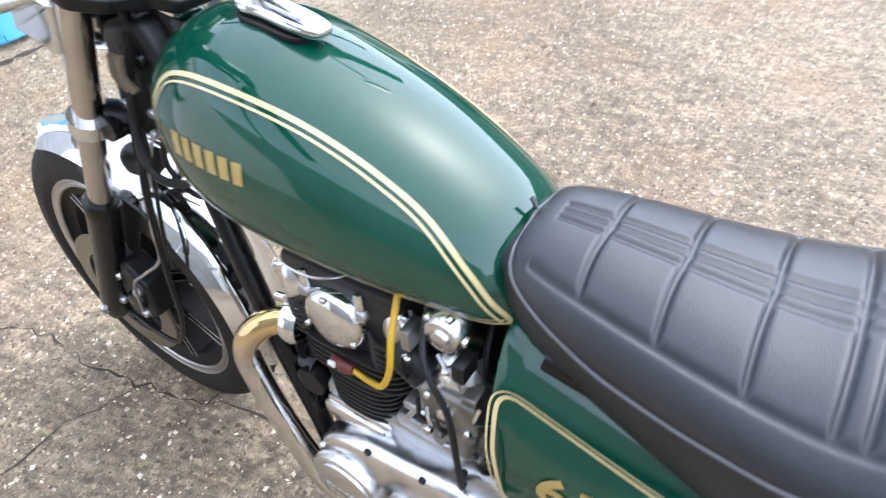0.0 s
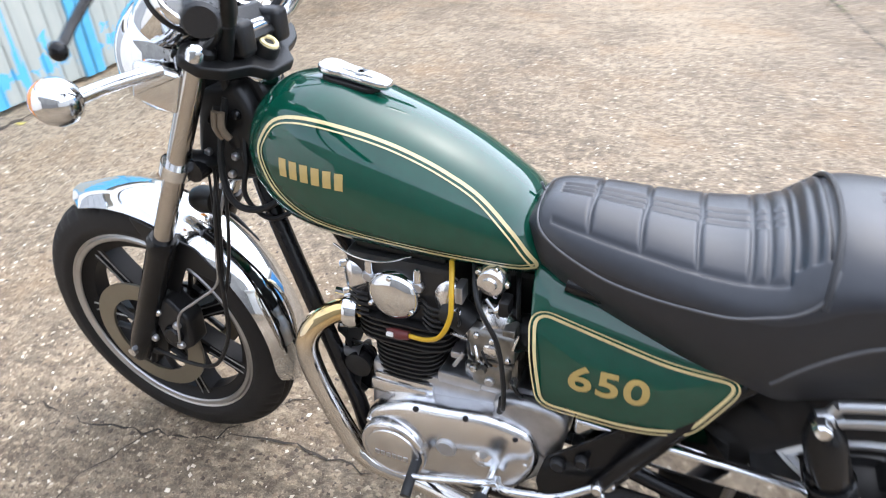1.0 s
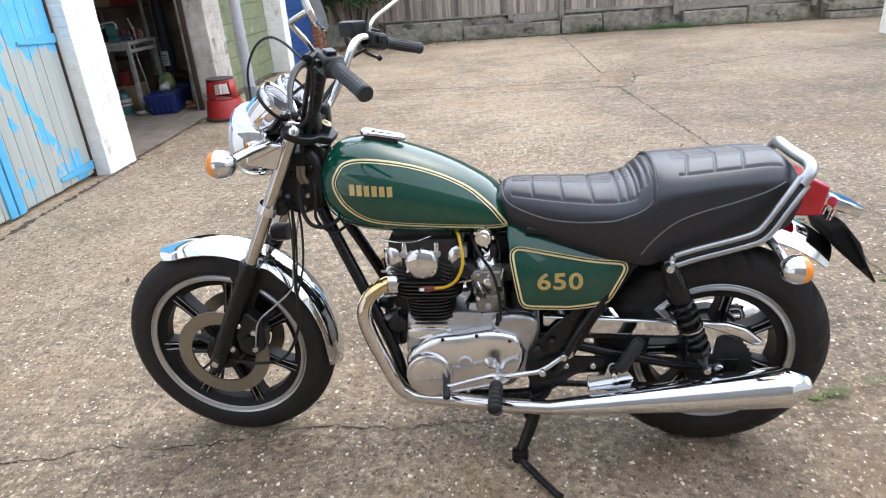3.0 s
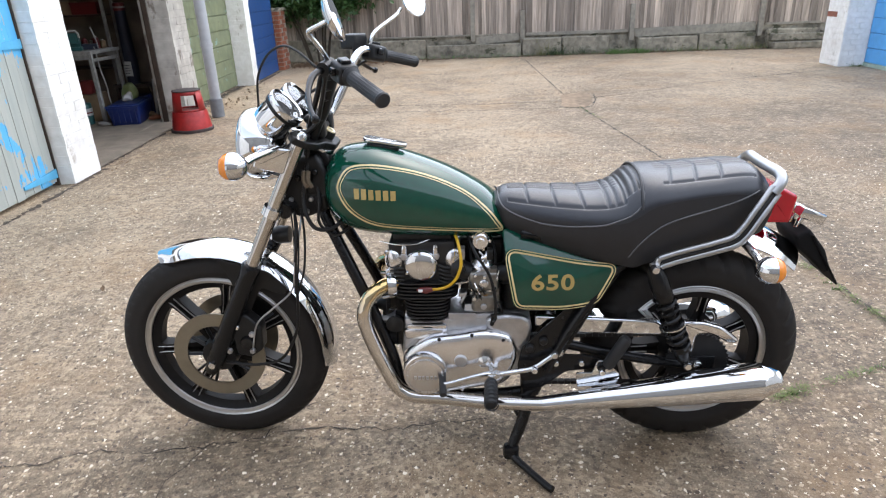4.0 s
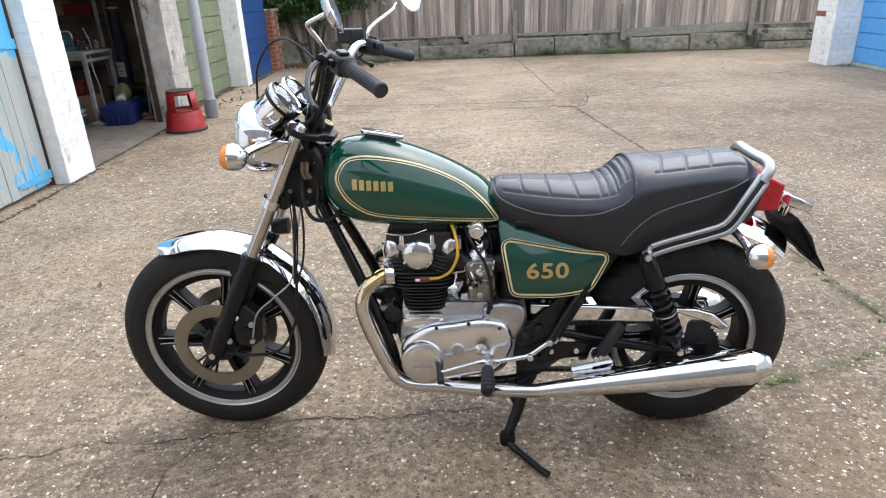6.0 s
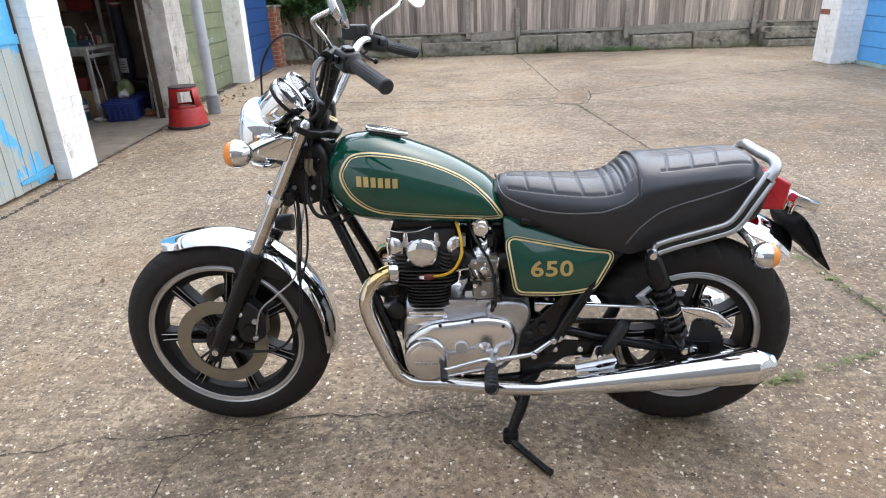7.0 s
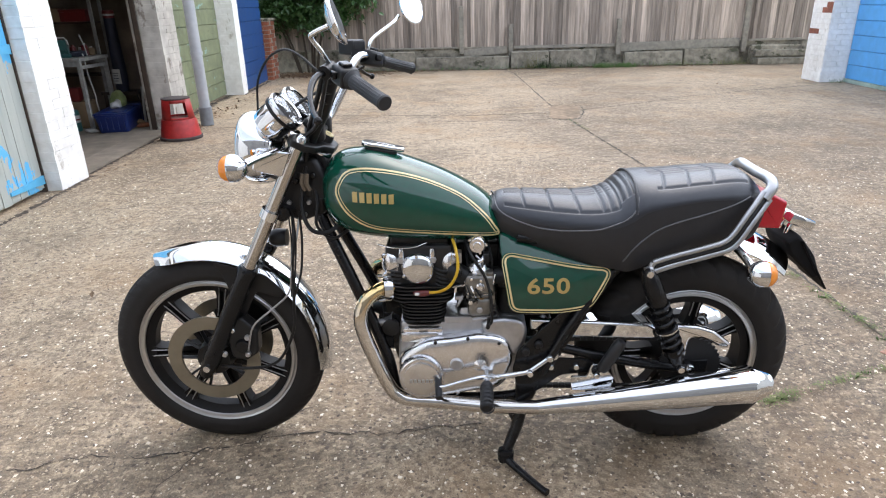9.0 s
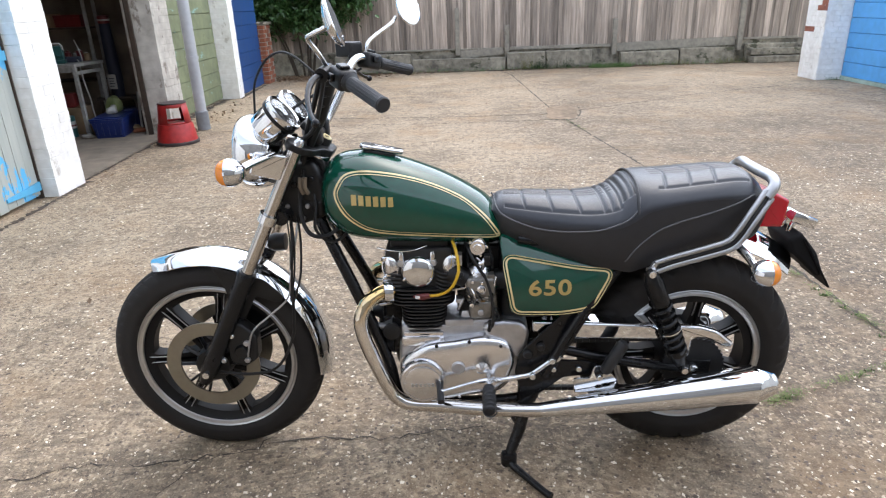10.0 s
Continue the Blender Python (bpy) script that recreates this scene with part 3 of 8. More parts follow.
def seat_point(x, u):
    """u from 0 at the middle line to 1 at the edge of the top."""
    top, w, low, edge = seat_sec(x)
    y = w * math.sin(u * math.pi / 2) ** 0.9 if u > 0 else 0.0
    z = edge + (top - edge) * max(0.0, 1 - (y / w) ** 2.6) ** 0.55
    g = 0.0
    yy = y / w
    front, rear = 0.165 < x < 0.468, 0.56 < x < 0.80
    lim = 0.80 if front else 0.72
    if yy < lim:
        if front:
            for c in (0.215, 0.287, 0.36):
                g = max(g, groove(x - c - 0.02 * (yy - 0.3) ** 2, 0.0035))
            for c in (0.425, 0.445, 0.465):
                g = max(g, groove(x - c, 0.004))
            for c in (0.0, 0.13):
                g = max(g, 0.8 * groove((yy - c) * w, 0.003))
        elif rear:
            for c in (0.60, 0.665, 0.73):
                g = max(g, groove(x - c + 0.03 * yy, 0.0035))
            for c in (0.0, 0.13):
                g = max(g, 0.8 * groove((yy - c) * w, 0.003))
        elif 0.468 <= x < 0.54:
            for c in (0.474, 0.489, 0.504):
                g = max(g, 0.9 * groove(x - c, 0.004))
    if front or rear:
        g = max(g, groove((yy - lim) * w, 0.004))
    return Vector((x, y, z - 0.0048 * g))


bm = bmn()
rings = []
NU = 56
for i in range(401):
    x = 0.125 + 0.74 * i / 400
    half = [seat_point(x, k / NU) for k in range(NU + 1)]
    rings.append([Vector((p.x, -p.y, p.z)) for p in reversed(half[1:])] + half)
loft(bm, rings, False, False)
seat = part("seat", bm, VINYL, bike, "black stepped vinyl seat with stitched pleats", 80)
bm = bmn()
rings = []
for i in range(75):
    x = 0.125 + 0.74 * i / 74
    top, w, low, edge = seat_sec(x)
    ring = []
    for k in range(9):
        t = k / 8
        ring.append(Vector((x, w * (1.0 + 0.03 * math.sin(math.pi * t) - 0.16 * t * t), edge + (low - edge) * t)))
    rings.append([Vector((p.x, -p.y, p.z)) for p in ring] + [Vector((p.x, p.y, p.z)) for p in reversed(ring)])
loft(bm, rings, True, True)
part("seat_side", bm, VINYL_SIDE, seat, "black textured vinyl side panel", 60)


# wheels
def wheel(name, cx, cz, r_tyre, half, r_rim, rear=False):
    hub = bmn()
    lathe(hub, [(0.001, -0.06), (0.045, -0.06), (0.055, -0.045), (0.055, 0.045), (0.045, 0.06), (0.001, 0.06)], (cx, 0, cz), seg=32)
    w = part(name, hub, BLACK_SATIN, bike, "black cast wheel with polished rim edge")
    # tyre
    prof = []
    nseg = 26
    rb = r_rim - 0.012
    for k in range(nseg + 1):
        a = math.pi * k / nseg
        yy = -half * math.cos(a) * (1.0 if 0.15 < k / nseg < 0.85 else 0.96)
        rr = rb + (r_tyre - rb) * max(0.0, math.sin(a)) ** (0.62 if rear else 0.72)
        prof.append((rr, -half * 0.62 if k == 0 else half * 0.62 if k == nseg else yy))
    bm = bmn()
    segs = 288
    rings = []
    for s in range(segs):
        a = 2 * math.pi * s / segs
        ring = []
        for k, (rr, yy) in enumerate(prof):
            d = 0.0
            t = abs(yy) / half
            if rr > r_tyre * (0.86 if rear else 0.93):
                if rear:
                    ph = (s / segs * 26 + (0.5 if yy > 0 else 0) + t * 0.7) % 1.0
                    if 0.25 < t < 0.97 and ph < 0.2:
                        d = 0.009
                    if k == nseg // 2:
                        d = 0.004
                else:
                    if k in (nseg // 2, nseg // 2 - 3, nseg // 2 + 3):
                        d = 0.004
                    ph = (s / segs * 48 + t * 0.5) % 1.0
                    if 0.55 < t < 0.85 and ph < 0.17:
                        d = 0.005
            ring.append((cx + (rr - d) * math.cos(a), yy, cz + (rr - d) * math.sin(a)))
        rings.append(ring)
    rings.append(rings[0])
    loft(bm, rings, False, False)
    bmesh.ops.remove_doubles(bm, verts=bm.verts, dist=1e-5)
    part("tyre", bm, RUBBER, w, "worn black rubber tyre", 50)
    # rim
    bm = bmn()
    h = half * 0.66
    flank = 0.78 if rear else 0.55
    lathe(bm, [(r_rim - 0.045, -h * flank), (r_rim - 0.024, -h * 0.8), (r_rim - 0.020, -h), (r_rim - 0.030, h), (r_rim - 0.024, h * 0.8), (r_rim - 0.045, h * flank)], (cx, 0, cz), seg=96, close=True)
    part("rim", bm, WHEEL_BLACK, w)
    for s in (-1, 1):
        bm = bmn()
        lathe(bm, [(r_rim - 0.022, s * (h + 0.001)), (r_rim - 0.02, s * (h + 0.004)), (r_rim - 0.012, s * (h + 0.006)), (r_rim - 0.009, s * (h + 0.003)), (r_rim - 0.004, s * (h + 0.006)), (r_rim, s * (h + 0.003)), (r_rim, s * h), (r_rim - 0.02, s * (h - 0.002))], (cx, 0, cz), seg=96, close=True)
        part("rim_edge", bm, RIM, w, "polished machined rim edge")
    if rear:
        bm = bmn()
        lathe(bm, [(0.02, 0.02), (0.088, 0.02), (0.098, 0.03), (0.098, 0.066), (0.088, 0.074), (0.02, 0.074)], (cx, 0, cz), seg=40)
        part("brake_drum", bm, WHEEL_BLACK, w, "black brake drum")
    for k in range(7):
        a = radians(28) + 2 * math.pi * k / 7
        m = Matrix.Translation((cx, 0, cz)) @ Matrix.Rotation(-a, 4, "Y")
        bm = bmn()
        rr = [0.05, 0.10, (r_rim + 0.05) / 2, r_rim - 0.06, r_rim - 0.03]
        ww = [0.024, 0.019, 0.015, 0.017, 0.026]
        loft(bm, [[(r, s1 * 0.021, s2 * w2) for s1, s2 in ((-1, -1), (-1, -0.35), (-0.45, -0.25), (-0.45, 0.25), (-1, 0.35), (-1, 1), (1, 1), (1, -1))] for r, w2 in zip(rr, ww)])
        bmesh.ops.transform(bm, matrix=m, verts=bm.verts)
        part("spoke", bm, WHEEL_BLACK, w, smooth=30)
        for s in (-1, 1):
            bm = bmn()
            tube(bm, [(r, -0.0215, s * q) for r, q in ((0.12, 0.0100), ((r_rim + 0.06) / 2, 0.0088), (r_rim - 0.05, 0.0092), (r_rim - 0.03, 0.0105))], 0.0017, 6, 2)
            bmesh.ops.transform(bm, matrix=m, verts=bm.verts)
            part("spoke_edge", bm, RIM, w, "polished spoke rib")
    return w


FX, FZ, RX, RZ = -0.705, 0.316, 0.699, 0.310
fw = wheel("front_wheel", FX, FZ, 0.323, 0.049, 0.247)
rw = wheel("rear_wheel", RX, RZ, 0.3125, 0.064, 0.215, True)
fw.location.y, rw.location.y = -0.010, -0.018
for s in (-1, 1):
    bm = bmn()
    lathe(bm, [(0.099, s * 0.064), (0.140, s * 0.064), (0.140, s * 0.070), (0.099, s * 0.070)], (FX, 0, FZ), seg=64, close=True)
    disc = part("brake_disc", bm, STEEL, fw, "dull steel brake disc")
    for k in range(10):
        a = 2 * math.pi * k / 10
        bm = bmn()
        tube(bm, [(FX + r * math.cos(a), s * 0.060, FZ + r * math.sin(a)) for r in (0.04, 0.104)], 0.0085, 8, 1, flat=0.5)
        part("disc_carrier_arm", bm, BLACK_SATIN, fw)
    bm = bmn()
    lathe(bm, [(0.001, s * 0.074), (0.05, s * 0.074), (0.055, s * 0.058), (0.001, s * 0.058)], (FX, 0, FZ), seg=32)
    part("disc_carrier", bm, BLACK_SATIN, fw)

# front fork: steering axis raked
F0, F1 = Vector((-0.720, 0, 0.292)), Vector((-0.385, 0, 0.945))
FD = (F1 - F0).normalized()


def on_fork(k, y, out=0.0):
    """A place k metres up the fork leg."""
    p = F0 + FD * k
    return Vector((p.x + out * FD.z, y, p.z - out * FD.x))


fork = part("fork", (lambda b: (tube(b, [on_fork(0.56, -0.10, 0.03), on_fork(0.56, 0.10, 0.03)], 0.02, 12, 1), b)[1])(bmn()), BLACK, bike, "front fork with black lower legs")
for s in (-1, 1):
    y = 0.10 * s
    bm = bmn()
    tube(bm, [on_fork(0.33, y), on_fork(0.76, y)], 0.0185, 20, 1)
    part("fork_tube", bm, FORKTUBE, fork, "chromed fork tube")
    bm = bmn()
    tube(bm, [on_fork(-0.022, y), on_fork(0.0, y), on_fork(0.05, y), on_fork(0.15, y), on_fork(0.335, y), on_fork(0.365, y), on_fork(0.372, y)], 0.027, 20, 1, radii=[0.018, 0.024, 0.027, 0.0255, 0.0255, 0.0285, 0.024])
    part("fork_slider", bm, BLACK, fork, "black painted lower fork leg")
    bm = bmn()
    tube(bm, [on_fork(0.02, y * 0.55), on_fork(0.02, y * 1.33)], 0.010, 12, 1)
    part("axle_nut", bm, ALLOY, fork)
    bm = bmn()
    tube(bm, [on_fork(0.535, y), on_fork(0.56, y)], 0.027, 20, 1)
    part("fork_clamp_ring", bm, CHROME, fork)

# front mudguard
bm = bmn()
rings = []
for i in range(61):
    a = radians(117 - 129 * i / 60)
    r = 0.346 + (0.006 * ((5 - i) / 5) ** 2 if i < 5 else 0.0)
    w = 0.066 * min(1.0, 0.55 + i / 10) if i < 6 else 0.066
    if i > 54:
        w = 0.066 * (1 - 0.35 * ((i - 54) / 6) ** 2)
    ring = []
    for k in range(13):
        t = -1 + k / 6
        ring.append((FX + (r - 0.030 * abs(t) ** 2.6) * math.cos(a), w * t, FZ + (r - 0.030 * abs(t) ** 2.6) * math.sin(a)))
    for k in range(12, -1, -1):
        t = -1 + k / 6
        ring.append((FX + (r - 0.003 - 0.030 * abs(t) ** 2.6) * math.cos(a), (w - 0.002) * t, FZ + (r - 0.003 - 0.030 * abs(t) ** 2.6) * math.sin(a)))
    rings.append(ring)
loft(bm, rings)
fender = part("front_mudguard", bm, CHROME, bike, "chrome front mudguard", 50)

# side panels
PANEL = ((0.148, 0.706), (0.165, 0.710), (0.470, 0.624), (0.462, 0.602), (0.418, 0.512), (0.400, 0.499), (0.308, 0.489), (0.184, 0.491), (0.174, 0.503))
PSTRIPE = ((0.164, 0.648), (0.177, 0.659), (0.440, 0.612), (0.446, 0.600), (0.405, 0.524), (0.391, 0.514), (0.307, 0.505), (0.200, 0.508), (0.187, 0.519))


def panel_out(x, z):
    """How far out the panel stands: it leans in towards its top and its rear."""
    lean_in = interp(z, (0.49, 0.53, 0.575, 0.605, 0.65, 0.71), (0.144, 0.1495, 0.1500, 0.1455, 0.1235, 0.096))
    return lean_in * interp(x, (0.145, 0.30, 0.36, 0.445, 0.475), (1.0, 1.0, 0.975, 0.83, 0.77)) / 0.1504


for s in (-1, 1):
    bm = bmn()
    edge, field = rounded(PANEL, 0.014, 6), rounded(PSTRIPE, 0.014, 6)
    field = [(0.305 + (x - 0.305) * 1.05, 0.58 + (z - 0.58) * 1.05) for x, z in field]
    loft(bm, [[(a[0] + (c[0] - a[0]) * k, s * y * panel_out(a[0] + (c[0] - a[0]) * k, a[1] + (c[1] - a[1]) * k), a[1] + (c[1] - a[1]) * k) for a, c in zip(edge, field)]
              for k, y in ((0.0, 0.085), (0.0, 0.112), (0.06, 0.124), (0.2, 0.133), (0.45, 0.142), (0.75, 0.1485), (0.92, 0.1502), (1.0, 0.1504))]
         + [[(0.30 + (c[0] - 0.30) * q, s * 0.1504 * panel_out(0.30 + (c[0] - 0.30) * q, 0.575 + (c[1] - 0.575) * q), 0.575 + (c[1] - 0.575) * q) for c in field] for q in (0.92, 0.84, 0.76, 0.68, 0.6, 0.52, 0.44, 0.36, 0.28, 0.2, 0.12, 0.05)])
    panel = part("side_panel", bm, GREEN, bike, "dark green lacquered side panel", 50)
    loop = []
    for (x0, z0), (x1, z1) in zip(rounded(PSTRIPE, 0.014), rounded(PSTRIPE, 0.014)[1:] + rounded(PSTRIPE, 0.014)[:1]):
        n_ = max(1, int(math.hypot(x1 - x0, z1 - z0) / 0.012))
        loop += [Vector((x0 + (x1 - x0) * k / n_, s * (0.1504 * panel_out(x0 + (x1 - x0) * k / n_, z0 + (z1 - z0) * k / n_) + 0.0008), z0 + (z1 - z0) * k / n_)) for k in range(n_)]
    nor = Vector((0, s, 0))
    for off, w in ((0.0, 0.0052), (0.0078, 0.0024)):
        bm = bmn()
        ribbon(bm, [(p, nor) for p in loop], off * s, w, 0.001)
        part("pinstripe", bm, CREAM, panel, "cream and gold pinstripe")
    cu = bpy.data.curves.new("number", "FONT")
    cu.body = "650"
    cu.size = 0.066
    cu.extrude = 0.0006
    cu.offset = 0.0014
    cu.align_x, cu.align_y = "CENTER", "CENTER"
    cu.space_character = 1.08
    tmp = new("number", cu)
    me = bpy.data.meshes.new_from_object(tmp.evaluated_get(bpy.context.evaluated_depsgraph_get()))
    bpy.data.objects.remove(tmp)
    num = new("number", me)
    me.materials.clear()
    me.materials.append(GOLD)
    num.parent = panel
    num["label"] = "gold 650 decal"
    me.transform(Matrix.Translation((0.282, s * 0.1518, 0.577)) @ Matrix.Rotation(math.pi if s > 0 else 0, 4, "Z") @ Matrix.Rotation(radians(90), 4, "X") @ Matrix.Diagonal((1.12, 0.92, 1, 1)))
    for v in me.vertices:
        v.co.y *= panel_out(v.co.x, v.co.z)

# engine
bm = bmn()
plate(bm, rounded(((-0.125, 0.215), (0.15, 0.215), (0.215, 0.29), (0.235, 0.42), (0.21, 0.465), (0.10, 0.462), (-0.10, 0.430), (-0.14, 0.40), (-0.145, 0.30)), 0.02), -0.096, 0.096, 0.01)
engine = part("engine", bm, ALLOY_DULL, bike, "air-cooled alloy twin engine with black cylinder")
COVER = ((-0.139, 0.311), (-0.124, 0.358), (-0.063, 0.398), (0.018, 0.411), (0.098, 0.422), (0.161, 0.410), (0.186, 0.374), (0.186, 0.319), (0.147, 0.252), (0.063, 0.231), (-0.053, 0.215), (-0.11, 0.243))
for s in (-1, 1):
    bm = bmn()
    line = spline([(x, z, 0) for x, z in COVER], 5, True)
    mid_ = Vector((0.02, 0.322, 0))
    rings = [[Vector((mid_.x + (p.x - mid_.x) * k, s * y, mid_.y + (p.y - mid_.y) * k)) for p in line]
             for k, y in ((1.0, 0.094), (1.0, 0.122), (0.994, 0.127), (0.98, 0.1315), (0.955, 0.1355), (0.925, 0.1385), (0.89, 0.1405), (0.80, 0.143), (0.62, 0.1455), (0.40, 0.1475), (0.08, 0.149))]
    loft(bm, rings)
    cover = part("crankcase_cover", bm, ALLOY, engine, "polished alloy crankcase cover", 34)
    bm = bmn()
    lathe(bm, [(0.0, s * 0.1662), (0.03, s * 0.1658), (0.054, s * 0.1645), (0.0565, s * 0.1635), (0.058, s * 0.1600), (0.0615, s * 0.1598), (0.0625, s * 0.1615), (0.066, s * 0.1615), (0.070, s * 0.1595), (0.0725, s * 0.155), (0.0738, s * 0.142), (0.0745, s * 0.11)], (-0.073, 0, 0.295), seg=56, m=Matrix.Diagonal((0.90, 1.0, 0.94)))
    part("round_cover", bm, ALLOY, cover, "round polished generator cover", 24)
bm = bmn()
box(bm, -0.112, -0.018, -0.10, 0.10, 0.42, 0.52, 0.004)
box(bm, -0.140, 0.008, -0.105, 0.105, 0.512, 0.57, 0.004)
cyl = part("cylinder_block", bm, FIN_BLACK, engine, "black finned cylinder block")


def fin(x0, x1, half_, z, t, r):
    """A cooling fin: a thin plate, round at its corners."""
    bm = bmn()
    plate(bm, rounded(((x0, -half_), (x1, -half_), (x1, half_), (x0, half_)), r, 6), 0, t)
    bmesh.ops.transform(bm, matrix=Matrix.Translation((0, 0, z)) @ Matrix.Rotation(radians(90), 4, "X"), verts=bm.verts)
    return part("cooling_fin", bm, FIN_BLACK, cyl)


for i in range(9):
    fin(-0.127 - 0.0006 * i, -0.003 + 0.0006 * i, 0.132, 0.430 + i * 0.0104, 0.0036, 0.052)
for i in range(5):
    fin(-0.158, 0.024, 0.136, 0.524 + i * 0.0112, 0.0042, 0.055)
bm = bmn()
box(bm, -0.165, 0.022, -0.115, 0.115, 0.568, 0.692, 0.012)
head = part("cylinder_head", bm, FIN_BLACK, engine, "black cylinder head with chrome caps")

# exhausts
for s in (-1, 1):
    y = s * 0.16
    bm = bmn()
    tube(bm, [(-0.150, s * 0.080, 0.553), (-0.190, s * 0.100, 0.548), (-0.222, s * 0.122, 0.528), (-0.239, s * 0.135, 0.49), (-0.236, s * 0.137, 0.44), (-0.212, s * 0.138, 0.36), (-0.173, s * 0.138, 0.262), (-0.150, s * 0.138, 0.228), (-0.112, s * 0.138, 0.209), (-0.02, s * 0.142, 0.204), (0.12, s * 0.165, 0.204), (0.28, s * 0.184, 0.212)], 0.0205, 20, 6)
    ex = part("exhaust_header", bm, CHROME_BLUED, bike, "chrome exhaust header tinted gold near the engine", 60)
    bm = bmn()
    tube(bm, [(0.262, y * 1.14, 0.212), (0.42, y * 1.18, 0.236), (0.65, y * 1.2, 0.268), (0.80, y * 1.2, 0.289), (0.842, y * 1.2, 0.294), (0.886, y * 1.2, 0.295), (0.897, y * 1.2, 0.295)], 0.03, 32, 4, radii=[0.021, 0.030, 0.045, 0.051, 0.053, 0.033, 0.028])
    part("silencer", bm, CHROME, ex, "long chrome megaphone silencer", 60)

# frame
fr = part("frame", (lambda b: (tube(b, [(-0.36, 0, 0.86), (-0.1, 0, 0.80), (0.2, 0, 0.74), (0.4, 0, 0.66)], 0.03, 12), b)[1])(bmn()), BLACK, bike, "black tubular steel frame")
for s in (-1, 1):
    bm = bmn()
    tube(bm, [(-0.365, s * 0.02, 0.80), (-0.33, s * 0.05, 0.72), (-0.235, s * 0.085, 0.50), (-0.175, s * 0.095, 0.33), (-0.15, s * 0.095, 0.21), (-0.09, s * 0.09, 0.185), (0.2, s * 0.09, 0.19), (0.26, s * 0.09, 0.26), (0.28, s * 0.09, 0.40)], 0.0165, 12)
    part("down_tube", bm, BLACK, fr)


# ---- engine details ----
def bolt(parent, x, y, z, r=0.006, s=-1, material=None, h=0.006, name="bolt"):
    bm = bmn()
    lathe(bm, [(0.0, y + s * h), (r * 0.75, y + s * h), (r, y + s * h * 0.7), (r, y)], (x, 0, z), seg=8)
    return part(name, bm, material or ALLOY, parent)


for s in (-1, 1):
    for x, z in ((-0.031, 0.399), (0.062, 0.411), (0.150, 0.396), (0.170, 0.338), (0.118, 0.250), (0.03, 0.232), (-0.128, 0.335), (-0.118, 0.255)):
        bolt(engine, x, s * 0.136, z, 0.0055, s, BLACK_SATIN if z > 0.39 else ALLOY, 0.006)
    bm = bmn()
    lathe(bm, [(0.0, s * 0.154), (0.016, s * 0.154), (0.019, s * 0.151), (0.019, s * 0.141)], (0.029, 0, 0.335), seg=24)
    part("inspection_plug", bm, ALLOY_DULL, engine)
    bm = bmn()
    lathe(bm, [(0.0, s * 0.156), (0.007, s * 0.155), (0.014, s * 0.150), (0.024, s * 0.144)], (0.095, 0, 0.33), seg=20)
    part("cover_boss", bm, ALLOY, engine)
    for x, z in ((-0.122, 0.293), (-0.024, 0.293)):
        bolt(engine, x, s * 0.162, z, 0.004, s, ALLOY, 0.003, "screw")
# case top, airbox and intakes fill the space between cylinder and seat tube
bm = bmn()
box(bm, -0.135, 0.228, -0.10, 0.10, 0.395, 0.447, 0.012)
part("case_top", bm, ALLOY_DULL, engine)
bm = bmn()
box(bm, -0.132, -0.02, -0.114, 0.114, 0.385, 0.418, 0.008)
part("case_shoulder", bm, ALLOY, engine)
bm = bmn()
box(bm, 0.152, 0.30, -0.090, 0.090, 0.455, 0.69, 0.02, None, 3)
part("airbox", bm, BLACK_SATIN, bike, "black plastic airbox")
bm = bmn()
box(bm, 0.03, 0.16, -0.03, 0.06, 0.45, 0.66, 0.012)
part("intake_plenum", bm, BLACK_SATIN, bike)
# maker's mark on the round cover, as plain raised blocks
for i in range(6):
    bm = bmn()
    box(bm, -0.106 + i * 0.0115, -0.0975 + i * 0.0115, -0.1668, -0.164, 0.284, 0.294, 0.0006)
    part("badge_block", bm, ALLOY_DULL, engine, "raised block of the maker's mark")
# sprocket cover and top of the crankcase
bm = bmn()
plate(bm, rounded(((0.10, 0.452), (0.15, 0.466), (0.212, 0.462), (0.234, 0.43), (0.222, 0.36), (0.198, 0.335), (0.150, 0.40), (0.105, 0.42)), 0.02), -0.092, -0.122, 0.012, 4)
part("sprocket_cover", bm, ALLOY_DULL, engine, "cast alloy sprocket cover")
bm = bmn()
box(bm, -0.006, 0.076, -0.098, 0.0, 0.428, 0.462, 0.006)
part("breather_box", bm, ALLOY_DULL, engine)
bm = bmn()
box(bm, -0.125, -0.01, -0.108, 0.108, 0.405, 0.43, 0.005)
part("cylinder_base", bm, ALLOY, engine)
bm = bmn()
box(bm, 0.035, 0.115, -0.085, 0.06, 0.44, 0.486, 0.02)
part("starter_housing", bm, ALLOY_DULL, engine)
